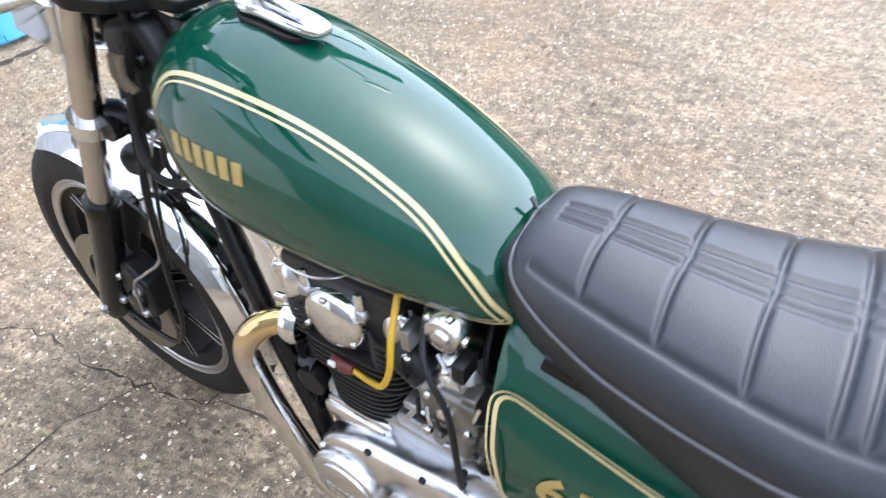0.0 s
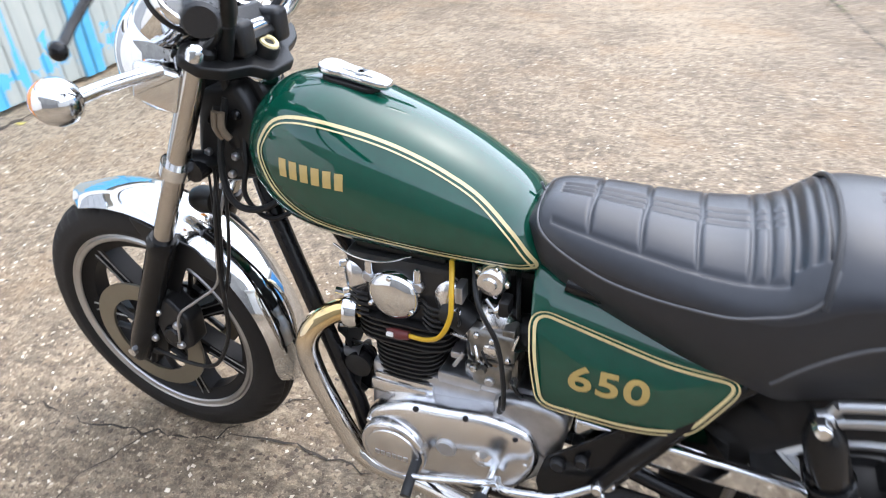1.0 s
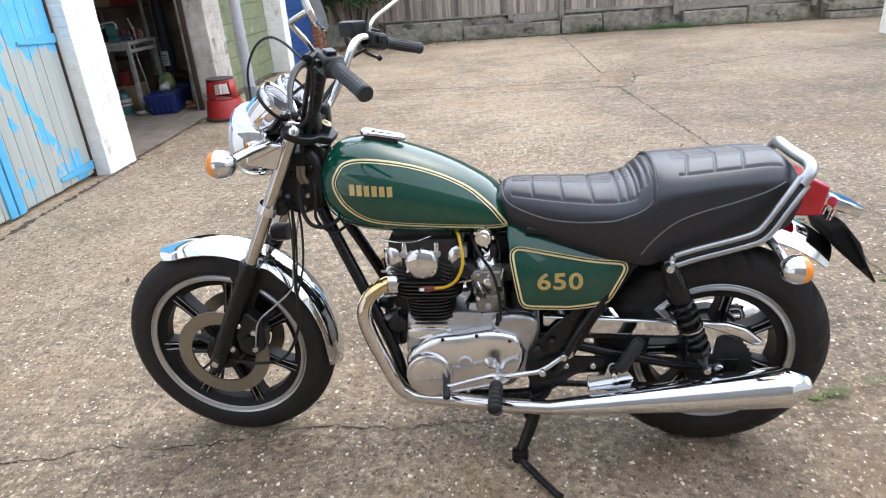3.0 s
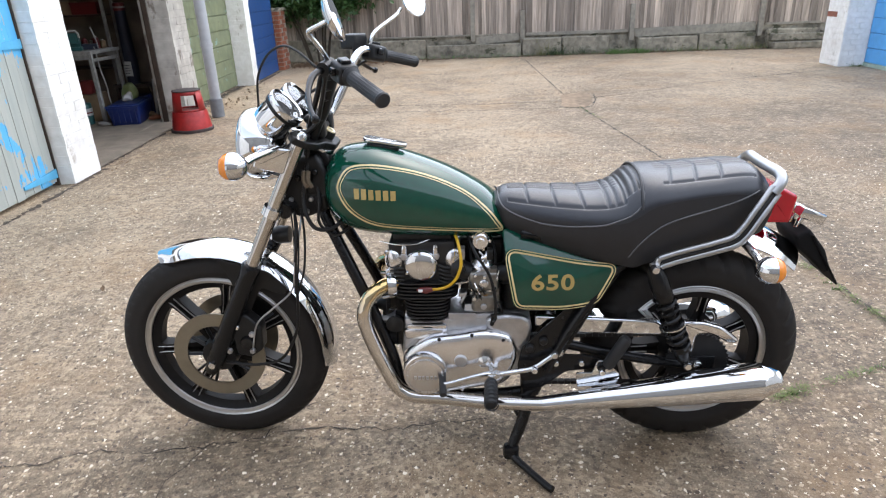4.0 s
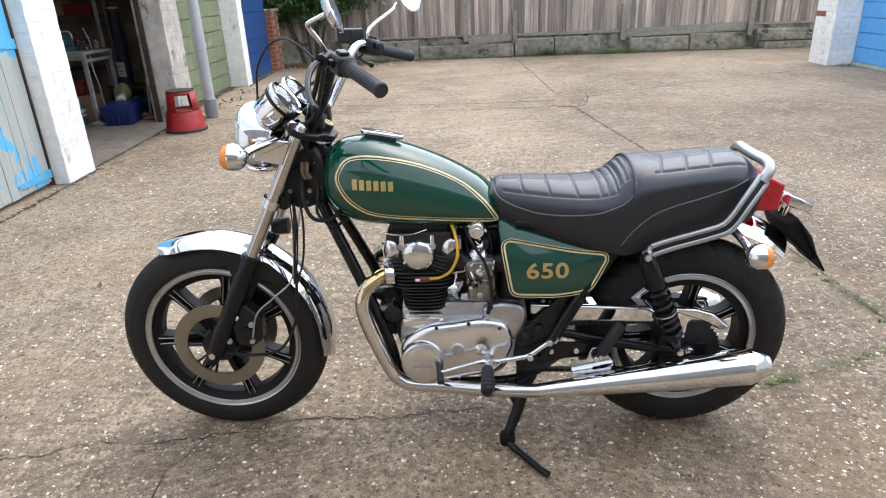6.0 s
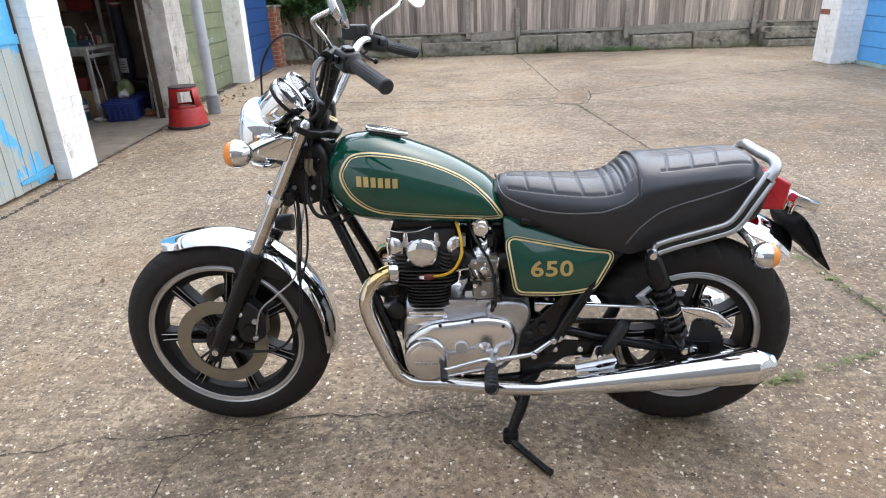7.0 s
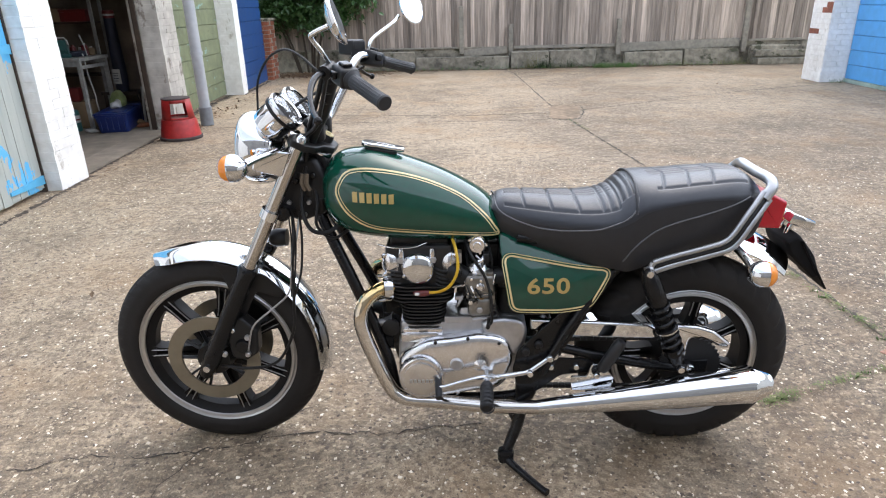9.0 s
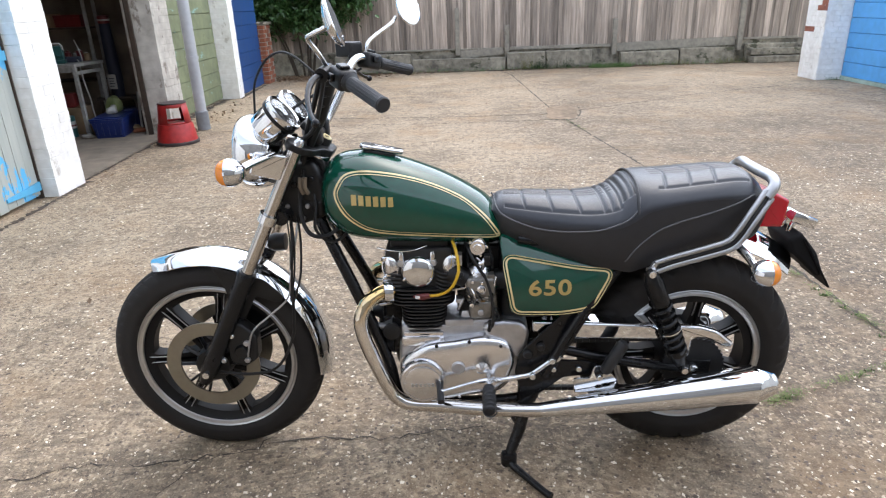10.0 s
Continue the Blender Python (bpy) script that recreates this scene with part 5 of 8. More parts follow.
# ---- tail ----
for s in (-1, 1):
    line = [(0.560, s * 0.160, 0.640), (0.60, s * 0.162, 0.655), (0.69, s * 0.165, 0.682), (0.735, s * 0.165, 0.698), (0.758, s * 0.163, 0.722), (0.788, s * 0.153, 0.766), (0.832, s * 0.130, 0.820)]
    up = [(x - 0.006, y, z + 0.010) for x, y, z in line]
    dn = [(x + 0.010, y, z - 0.010) for x, y, z in line]
    bm = bmn()
    tube(bm, up, 0.0075, 10)
    if s < 0:
        rail = part("grab_rail", bm, RAIL, bike, "satin alloy grab rail with a black slot")
    else:
        part("rail_bar", bm, RAIL, rail)
    bm = bmn()
    tube(bm, dn, 0.0085, 10)
    part("rail_bar", bm, RAIL, rail)
    bm = bmn()
    tube(bm, [up[0], (0.548, s * 0.160, 0.634), (0.552, s * 0.160, 0.622), dn[0]], 0.008, 10)
    part("rail_loop", bm, RAIL, rail)
    bm = bmn()
    tube(bm, [(x + 0.002, y + s * 0.0, z) for x, y, z in line], 0.007, 8)
    part("slot_strip", bm, BLACK_SATIN, rail)
    bm = bmn()
    tube(bm, [(0.535, s * 0.165, 0.625), (0.552, s * 0.162, 0.630)], 0.013, 12, 1)
    part("rail_mount", bm, RAIL, rail)
bm = bmn()
tube(bm, [(0.826, -0.132, 0.812), (0.848, -0.121, 0.838), (0.852, -0.098, 0.852), (0.848, -0.065, 0.856), (0.846, -0.03, 0.856), (0.846, 0.03, 0.856), (0.848, 0.065, 0.856), (0.852, 0.098, 0.852), (0.848, 0.121, 0.838), (0.826, 0.132, 0.812)], 0.0142, 16)
part("rail_hoop", bm, RAIL, rail)
bm = bmn()
rings = []
for i in range(31):
    a = radians(112 - 64 * i / 30)
    r = 0.408
    ring = []
    for k in range(11):
        t = -1 + k / 5
        rr = r - 0.05 * abs(t) ** 2.2
        ring.append((RX + rr * math.cos(a), 0.088 * t, RZ + rr * math.sin(a)))
    for k in range(10, -1, -1):
        t = -1 + k / 5
        rr = r - 0.003 - 0.05 * abs(t) ** 2.2
        ring.append((RX + rr * math.cos(a), 0.086 * t, RZ + rr * math.sin(a)))
    rings.append(ring)
loft(bm, rings)
rfend = part("rear_mudguard", bm, CHROME, bike, "chrome rear mudguard", 50)
bm = bmn()
plate(bm, rounded(((0.838, 0.806), (0.890, 0.800), (0.928, 0.780), (0.918, 0.704), (0.845, 0.706)), 0.008), -0.062, 0.062, 0.008, 3)
tail = part("tail_light", bm, RED_LENS, bike, "red plastic tail light")
bm = bmn()
box(bm, 0.825, 0.852, -0.055, 0.055, 0.70, 0.775, 0.008)
part("lamp_base", bm, BLACK_SATIN, tail)
bm = bmn()
box(bm, -0.036, 0.036, -0.04, 0.04, -0.014, 0.016, 0.006, Matrix.Translation((0.988, 0, 0.712)) @ Matrix.Rotation(radians(22), 4, "Y"))
pl = part("plate_lamp", bm, CHROME, bike, "small chrome number plate lamp")
for s in (-1, 1):
    bm = bmn()
    tube(bm, [(0.955, s * 0.02, 0.655), (0.965, s * 0.02, 0.70), (0.985, s * 0.02, 0.715)], 0.009, 10)
    part("lamp_stalk", bm, CHROME, pl)
bm = bmn()
box(bm, -0.003, 0.003, -0.076, 0.076, -0.085, 0.085, 0.002, Matrix.Translation((1.022, 0, 0.600)) @ Matrix.Rotation(radians(-31), 4, "Y"))
npl = part("number_plate", bm, PLATE_BLACK, bike, "black number plate holder")
bm = bmn()
plate(bm, rounded(((0.935, 0.668), (0.970, 0.690), (1.022, 0.628), (1.048, 0.565), (1.03, 0.556), (0.985, 0.600), (0.95, 0.632)), 0.010), -0.07, 0.07, 0.010, 3)
part("plate_bracket", bm, PLATE_BLACK, npl)


def indicator(x, y, z, to, facing, label):
    """A chrome bowl with an amber lens on a chrome stalk."""
    bm = bmn()
    f = facing
    lathe(bm, [(0.0, -f * 0.034), (0.014, -f * 0.032), (0.026, -f * 0.022), (0.033, -f * 0.008), (0.034, f * 0.002), (0.034, f * 0.008), (0.0, f * 0.008)], (x, y, z), "X", 28)
    b = part("indicator", bm, CHROME, bike, label)
    bm = bmn()
    lathe(bm, [(0.0, f * 0.034), (0.014, f * 0.033), (0.025, f * 0.028), (0.031, f * 0.019), (0.0335, f * 0.0085)], (x, y, z), "X", 28)
    part("lens", bm, AMBER, b, "amber plastic lens")
    bm = bmn()
    tube(bm, [(x - f * 0.012, y, z), tuple((Vector((x, y, z)) + Vector(to)) / 2 + Vector((0, 0, 0.001))), to], 0.0105, 12, 4)
    part("stalk", bm, CHROME, b)
    return b


for s in (-1, 1):
    indicator(-0.498, s * 0.245, 0.943, (-0.43, s * 0.115, 0.955), -1, "chrome front indicator with amber lens")
    indicator(0.795, s * 0.25, 0.653, (0.762, s * 0.11, 0.69), 1, "chrome rear indicator with amber lens")

# ---- front end ----
bm = bmn()
lathe(bm, [(0.080, -0.548), (0.088, -0.547), (0.0955, -0.540), (0.0995, -0.526), (0.101, -0.510), (0.0985, -0.485), (0.089, -0.458), (0.070, -0.437), (0.042, -0.427), (0.0, -0.424)], (0, 0, 0.940), "X", 56)
lamp = part("headlamp", bm, CHROME, bike, "round chrome headlamp")
bm = bmn()
lathe(bm, [(0.0, -0.557), (0.05, -0.553), (0.081, -0.546)], (0, 0, 0.940), "X", 40)
part("headlamp_glass", bm, GLASS, lamp, "clear headlamp glass")
bm = bmn()
lathe(bm, [(0.081, -0.544), (0.06, -0.52), (0.02, -0.50), (0.0, -0.498)], (0, 0, 0.940), "X", 40)
part("reflector", bm, CHROME, lamp)
for s in (-1, 1):
    bm = bmn()
    plate(bm, rounded(((-0.480, 0.964), (-0.392, 0.952), (-0.420, 0.886), (-0.500, 0.906)), 0.008), s * 0.102, s * 0.122, 0.006, 3)
    part("headlamp_bracket", bm, CHROME, lamp, "chrome headlamp bracket")
    bolt(lamp, -0.468, s * 0.122, 0.945, 0.012, s, CHROME, 0.008)
    gm = Matrix.Translation((-0.405, s * 0.062, 1.052)) @ Matrix.Rotation(radians(-4), 4, "Z") @ Matrix.Rotation(radians(52), 4, "Y")
    bm = bmn()
    lathe(bm, [(0.0, -0.085), (0.032, -0.083), (0.045, -0.073), (0.048, -0.055), (0.048, -0.012), (0.052, -0.010), (0.054, 0.0), (0.051, 0.006), (0.044, 0.004), (0.043, -0.004)], (0, 0, 0), "Z", 40)
    bmesh.ops.transform(bm, matrix=gm, verts=bm.verts)
    gauge = part("instrument", bm, CHROME, bike, "chrome-cased round instrument with black dial")
    bm = bmn()
    lathe(bm, [(0.0485, -0.022), (0.0525, -0.020), (0.0535, -0.014), (0.0525, -0.0105), (0.0485, -0.011)], (0, 0, 0), "Z", 40)
    bmesh.ops.transform(bm, matrix=gm, verts=bm.verts)
    part("rubber_ring", bm, BLACK_SATIN, gauge, "black rubber ring under the bezel")
    bm = bmn()
    lathe(bm, [(0.0, -0.003), (0.0435, -0.003)], (0, 0, 0), "Z", 40)
    bmesh.ops.transform(bm, matrix=gm, verts=bm.verts)
    part("dial", bm, DIAL, gauge, "black dial")
    bm = bmn()
    for k in range(25):
        a = radians(-130 + 260 * k / 24)
        long = 0.008 if k % 3 == 0 else 0.004
        m = gm @ Matrix.Rotation(a, 4, "Z")
        box(bm, -0.0006, 0.0006, 0.036 - long, 0.036, -0.002, -0.0014, 0, m)
    part("dial_marks", bm, WHITE_MARK, gauge, "white scale marks")
    bm = bmn()
    box(bm, -0.0008, 0.0008, -0.006, 0.030, -0.001, 0.0, 0, gm @ Matrix.Rotation(radians(120), 4, "Z"))
    part("needle", bm, WHITE_MARK, gauge)
    bm = bmn()
    lathe(bm, [(0.0, 0.004), (0.02, 0.0037), (0.044, 0.0025)], (0, 0, 0), "Z", 40)
    bmesh.ops.transform(bm, matrix=gm, verts=bm.verts)
    gl = part("glass", bm, GLASS, gauge, "clear dial glass")
    gl.visible_shadow = False
bm = bmn()
box(bm, -0.03, 0.03, -0.05, 0.05, -0.012, 0.012, 0.008, Matrix.Translation((-0.345, 0, 1.0)) @ Matrix.Rotation(radians(45), 4, "Y"))
part("warning_lamp_panel", bm, BLACK_SATIN, bike, "black warning lamp panel")
SWITCH = Matrix.Translation((-0.316, 0.0, 0.972)) @ Matrix.Rotation(radians(34), 4, "Y")
bm = bmn()
lathe(bm, [(0.0, 0.004), (0.018, 0.004), (0.020, 0.0), (0.020, -0.03)], (0, 0, 0), "Z", 24)
bmesh.ops.transform(bm, matrix=SWITCH, verts=bm.verts)
ign = part("ignition_switch", bm, BLACK_SATIN, bike, "black ignition switch")
bm = bmn()
lathe(bm, [(0.008, 0.004), (0.009, 0.007), (0.015, 0.007), (0.0165, 0.004)], (0, 0, 0), "Z", 24)
bmesh.ops.transform(bm, matrix=SWITCH, verts=bm.verts)
part("switch_ring", bm, CREAM, ign, "pale brass ring")
# yokes
bm = bmn()
tube(bm, [on_fork(0.565, -0.084, 0.012), on_fork(0.565, -0.06, 0.03), on_fork(0.565, 0, 0.045), on_fork(0.565, 0.06, 0.03), on_fork(0.565, 0.084, 0.012)], 0.025, 12, 4, flat=0.7)
part("lower_yoke", bm, BLACK_SATIN, fork)
OUT = Vector((FD.z, 0, -FD.x))
YOKE = Matrix.Translation(on_fork(0.762, 0)) @ Matrix(((OUT.x, FD.x, 0, 0), (0, 0, 1, 0), (OUT.z, FD.z, 0, 0), (0, 0, 0, 1)))
bm = bmn()
plate(bm, rounded(((-0.032, -0.10), (-0.015, -0.128), (0.022, -0.126), (0.048, -0.096), (0.060, -0.05), (0.085, -0.032), (0.085, 0.032), (0.060, 0.05), (0.048, 0.096), (0.022, 0.126), (-0.015, 0.128), (-0.032, 0.10), (-0.022, 0.06), (0.0, 0.0), (-0.022, -0.06)), 0.008), -0.009, 0.011, 0.004, 3)
bmesh.ops.transform(bm, matrix=YOKE, verts=bm.verts)
yoke = part("top_yoke", bm, BLACK_SATIN, fork, "black cast top yoke", 50)
for y in (-0.098, 0.098):
    bm = bmn()
    lathe(bm, [(0.0, 0.030), (0.008, 0.029), (0.0125, 0.024), (0.014, 0.010)], (0.004, 0, y * 1.16), "Y", 16)
    bmesh.ops.transform(bm, matrix=YOKE, verts=bm.verts)
    part("clamp_bolt", bm, CHROME, yoke, "chrome dome bolt")
bm = bmn()
lathe(bm, [(0.031, -0.030), (0.034, -0.026), (0.034, -0.018), (0.030, -0.013)], (0.048, 0, 0), "Y", 28)
bmesh.ops.transform(bm, matrix=YOKE, verts=bm.verts)
part("head_ring", bm, CHROME, yoke, "chrome ring round the steering head")
# wrapped wiring loom down the near riser
bm = bmn()
loom = [(-0.238, -0.165, 1.158), (-0.258, -0.138, 1.140), (-0.280, -0.117, 1.085), (-0.300, -0.100, 1.045), (-0.320, -0.085, 1.01), (-0.345, -0.07, 0.97)]
tube(bm, loom, 0.017, 12, 5, radii=[0.013, 0.017, 0.012, 0.015, 0.011, 0.013])
part("wiring_loom", bm, BLACK_SATIN, bike, "black taped wiring loom on the handlebar")
for k in range(5):
    q = Vector(loom[1]).lerp(Vector(loom[4]), (k + 0.5) / 5)
    bm = bmn()
    lathe(bm, [(0.011, -0.005), (0.0165, -0.002), (0.0165, 0.002), (0.011, 0.005)], (q.x, q.y, q.z), "Z", 14)
    part("tape_band", bm, GRIP, bike, "tape round the wiring loom")
for s in (-1, 1):
    bm = bmn()
    box(bm, -0.357, -0.313, s * 0.045 - 0.019, s * 0.045 + 0.019, 0.965, 1.018, 0.009, None, 3)
    part("bar_clamp", bm, BLACK_SATIN, bike, "black handlebar clamp")
bm = bmn()
tube(bm, [on_fork(0.54, 0, 0.045), on_fork(0.77, 0, 0.045)], 0.028, 16, 1)
part("steering_head", bm, BLACK, fr)
bm = bmn()
plate(bm, rounded(((-0.385, 0.94), (-0.325, 0.93), (-0.295, 0.84), (-0.31, 0.76), (-0.355, 0.74), (-0.395, 0.80)), 0.02), -0.034, 0.034, 0.01)
part("head_gusset", bm, BLACK_SATIN, fr)
# added black block closes the gaps where dark cables and frame crowd the stem
bm = bmn()
plate(bm, rounded(((-0.425, 0.905), (-0.345, 0.925), (-0.315, 0.86), (-0.325, 0.765), (-0.40, 0.742), (-0.455, 0.768), (-0.452, 0.80)), 0.015), -0.062, 0.062, 0.012, 3)
part("stem_cover", bm, BLACK_SATIN, fr, "black filler block standing in for dark cables and frame at the stem")
for k, (x, z) in enumerate(((-0.425, 0.80), (-0.40, 0.86), (-0.37, 0.80), (-0.352, 0.875), (-0.385, 0.765))):
    bolt(fr, x, -0.062, z, 0.007 + 0.002 * (k % 2), -1, (ALLOY_DULL, BLACK)[k % 2], 0.009)
for k, dx in enumerate((0.0, 0.012, 0.03)):
    bm = bmn()
    tube(bm, [(-0.43 + dx, -0.07, 0.775), (-0.425 + dx, -0.088, 0.70), (-0.433 + dx, -0.095 - 0.004 * k, 0.61), (-0.440 + dx * 0.3, -0.10, 0.53)], 0.0022 + 0.0006 * k, 8)
    part("front_cable", bm, BLACK_SATIN, bike)
for s in (-1, 1):
    bm = bmn()
    tube(bm, [on_fork(0.765, s * 0.092, 0.004), on_fork(0.782, s * 0.092, 0.004), on_fork(0.788, s * 0.092, 0.004)], 0.02, 16, 1, radii=[0.019, 0.017, 0.010])
    part("fork_cap", bm, BLACK_SATIN, fork)
# handlebar
half = [(-0.335, 0.0, 0.998), (-0.333, 0.055, 0.998), (-0.318, 0.085, 1.015), (-0.280, 0.112, 1.085), (-0.255, 0.135, 1.145), (-0.235, 0.175, 1.166), (-0.205, 0.235, 1.150), (-0.130, 0.338, 1.119)]
bm = bmn()
tube(bm, [(x, -y, z) for x, y, z in reversed(half)] + half[1:], 0.0112, 14)
bars = part("handlebar", bm, CHROME, bike, "chrome high-rise handlebar")
for s in (-1, 1):
    a, c = Vector((-0.195, s * 0.250, 1.145)), Vector((-0.106, s * 0.371, 1.108))
    ax = c - a
    bm = bmn()
    tube(bm, [a, a + ax * 0.03, a + ax * 0.08, a + ax * 0.5, a + ax * 0.93, a + ax * 0.97, c], 0.017, 20, 1, radii=[0.021, 0.023, 0.0162, 0.0152, 0.0160, 0.0180, 0.0155])
    grip = part("grip", bm, GRIP, bars, "black ribbed rubber grip")
    u = ax.normalized()
    e1 = u.orthogonal().normalized()
    e2 = u.cross(e1)
    for k in range(16):
        bm = bmn()
        d = (e1 * math.cos(k * math.pi / 8) + e2 * math.sin(k * math.pi / 8)) * 0.0154
        tube(bm, [a + ax * 0.1 + d, a + ax * 0.5 + d, a + ax * 0.92 + d], 0.0013, 5, 1)
        part("grip_rib", bm, GRIP, grip)
    bm = bmn()
    q = a - ax * 0.22
    m = Matrix.Translation(q) @ ax.to_track_quat("X", "Z").to_matrix().to_4x4()
    box(bm, -0.028, 0.034, -0.024, 0.024, -0.024, 0.022, 0.01, m, 3)
    sw = part("switch_housing", bm, BLACK_SATIN, bars, "black switch housing")
    bm = bmn()
    box(bm, -0.008, 0.010, -0.034, -0.02, -0.006, 0.012, 0.003, m)
    part("switch_button", bm, BLACK, sw)
    bm = bmn()
    box(bm, -0.012, 0.016, -0.012, 0.012, 0.02, 0.03, 0.003, m)
    part("switch_button", bm, BLACK, sw)
    # control lever
    bm = bmn()
    tube(bm, [(-0.258, s * 0.205, 1.160), (-0.278, s * 0.25, 1.150), (-0.278, s * 0.31, 1.125), (-0.262, s * 0.37, 1.098), (-0.246, s * 0.405, 1.084)], 0.0065, 10, radii=[0.011, 0.009, 0.007, 0.006, 0.006], flat=0.8)
    lv = part("control_lever", bm, BLACK, bars, "black control lever with a ball end")
    bm = bmn()
    bmesh.ops.create_uvsphere(bm, u_segments=12, v_segments=8, radius=0.0095, matrix=Matrix.Translation((-0.243, s * 0.412, 1.082)))
    part("ball_end", bm, BLACK, lv)
    bm = bmn()
    tube(bm, [(-0.25, s * 0.185, 1.166), (-0.262, s * 0.225, 1.158)], 0.017, 12, 1)
    part("lever_perch", bm, BLACK_SATIN, bars)
# brake fluid reservoir
bm = bmn()
box(bm, -0.032, 0.032, -0.026, 0.026, -0.02, 0.022, 0.006, Matrix.Translation((-0.27, 0.225, 1.185)) @ Matrix.Rotation(radians(-35), 4, "Z"))
res = part("brake_reservoir", bm, BLACK_SATIN, bike, "black brake fluid reservoir")
# mirrors
for s, pts, hc, hn in ((-1, [(-0.252, -0.20, 1.175), (-0.262, -0.215, 1.20), (-0.280, -0.24, 1.236), (-0.272, -0.25, 1.246), (-0.232, -0.27, 1.262)], (-0.217, -0.280, 1.272), (0.95, 0.03, 0.30)),
                       (1, [(-0.222, 0.215, 1.165), (-0.216, 0.222, 1.195), (-0.200, 0.24, 1.215), (-0.150, 0.29, 1.25), (-0.135, 0.31, 1.268)], (-0.103, 0.332, 1.292), (0.72, -0.60, 0.34))):
    bm = bmn()
    tube(bm, pts, 0.0058, 10)
    mr = part("mirror", bm, CHROME, bike, "chrome round-backed mirror")
    n_ = Vector(hn).normalized()
    m = Matrix.Translation(hc) @ n_.to_track_quat("Z", "Y").to_matrix().to_4x4()
    bm = bmn()
    lathe(bm, [(0.0, -0.016), (0.02, -0.014), (0.04, -0.006), (0.049, 0.002), (0.050, 0.008), (0.047, 0.009)], (0, 0, 0), "Z", 36)
    bmesh.ops.transform(bm, matrix=m @ Matrix.Diagonal((0.92, 1.07, 1, 1)), verts=bm.verts)
    part("mirror_shell", bm, CHROME, mr)
    bm = bmn()
    lathe(bm, [(0.0, 0.0085), (0.047, 0.0085)], (0, 0, 0), "Z", 36)
    bmesh.ops.transform(bm, matrix=m @ Matrix.Diagonal((0.92, 1.07, 1, 1)), verts=bm.verts)
    part("mirror_glass", bm, MIRROR, mr, "mirror glass")
# calipers, stays, hoses
for s in (-1, 1):
    bm = bmn()
    plate(bm, rounded(((-0.655, 0.44), (-0.60, 0.465), (-0.555, 0.42), (-0.560, 0.345), (-0.60, 0.318), (-0.64, 0.33)), 0.012), s * 0.052, s * 0.100, 0.008, 3)
    cal = part("brake_caliper", bm, BLACK_SATIN, fork, "black brake caliper")
    for x, z in ((-0.625, 0.425), (-0.585, 0.40), (-0.59, 0.345), (-0.66, 0.345)):
        bolt(cal, x, s * 0.10, z, 0.009, s, CHROME if z > 0.41 else ALLOY_DULL, 0.01)
    bm = bmn()
    lathe(bm, [(0.0, s * 0.112), (0.018, s * 0.112), (0.022, s * 0.105), (0.022, s * 0.095)], (-0.602, 0, 0.372), seg=20)
    part("piston_cover", bm, BLACK, cal)
    bm = bmn()
    plate(bm, rounded(((-0.668, 0.628), (-0.52, 0.585), (-0.468, 0.53), (-0.485, 0.51), (-0.55, 0.535), (-0.575, 0.49), (-0.60, 0.44), (-0.618, 0.46), (-0.628, 0.53), (-0.645, 0.585)), 0.014), s * 0.064, s * 0.069, 0.002)
    part("mudguard_stay", bm, BLACK_SATIN, fender, "black mudguard stay")
CLUTCH = [(-0.49, -0.04, 1.03), (-0.483, -0.05, 1.058), (-0.464, -0.08, 1.129), (-0.423, -0.11, 1.184), (-0.374, -0.14, 1.207), (-0.33, -0.17, 1.196), (-0.288, -0.20, 1.167), (-0.27, -0.205, 1.155)]
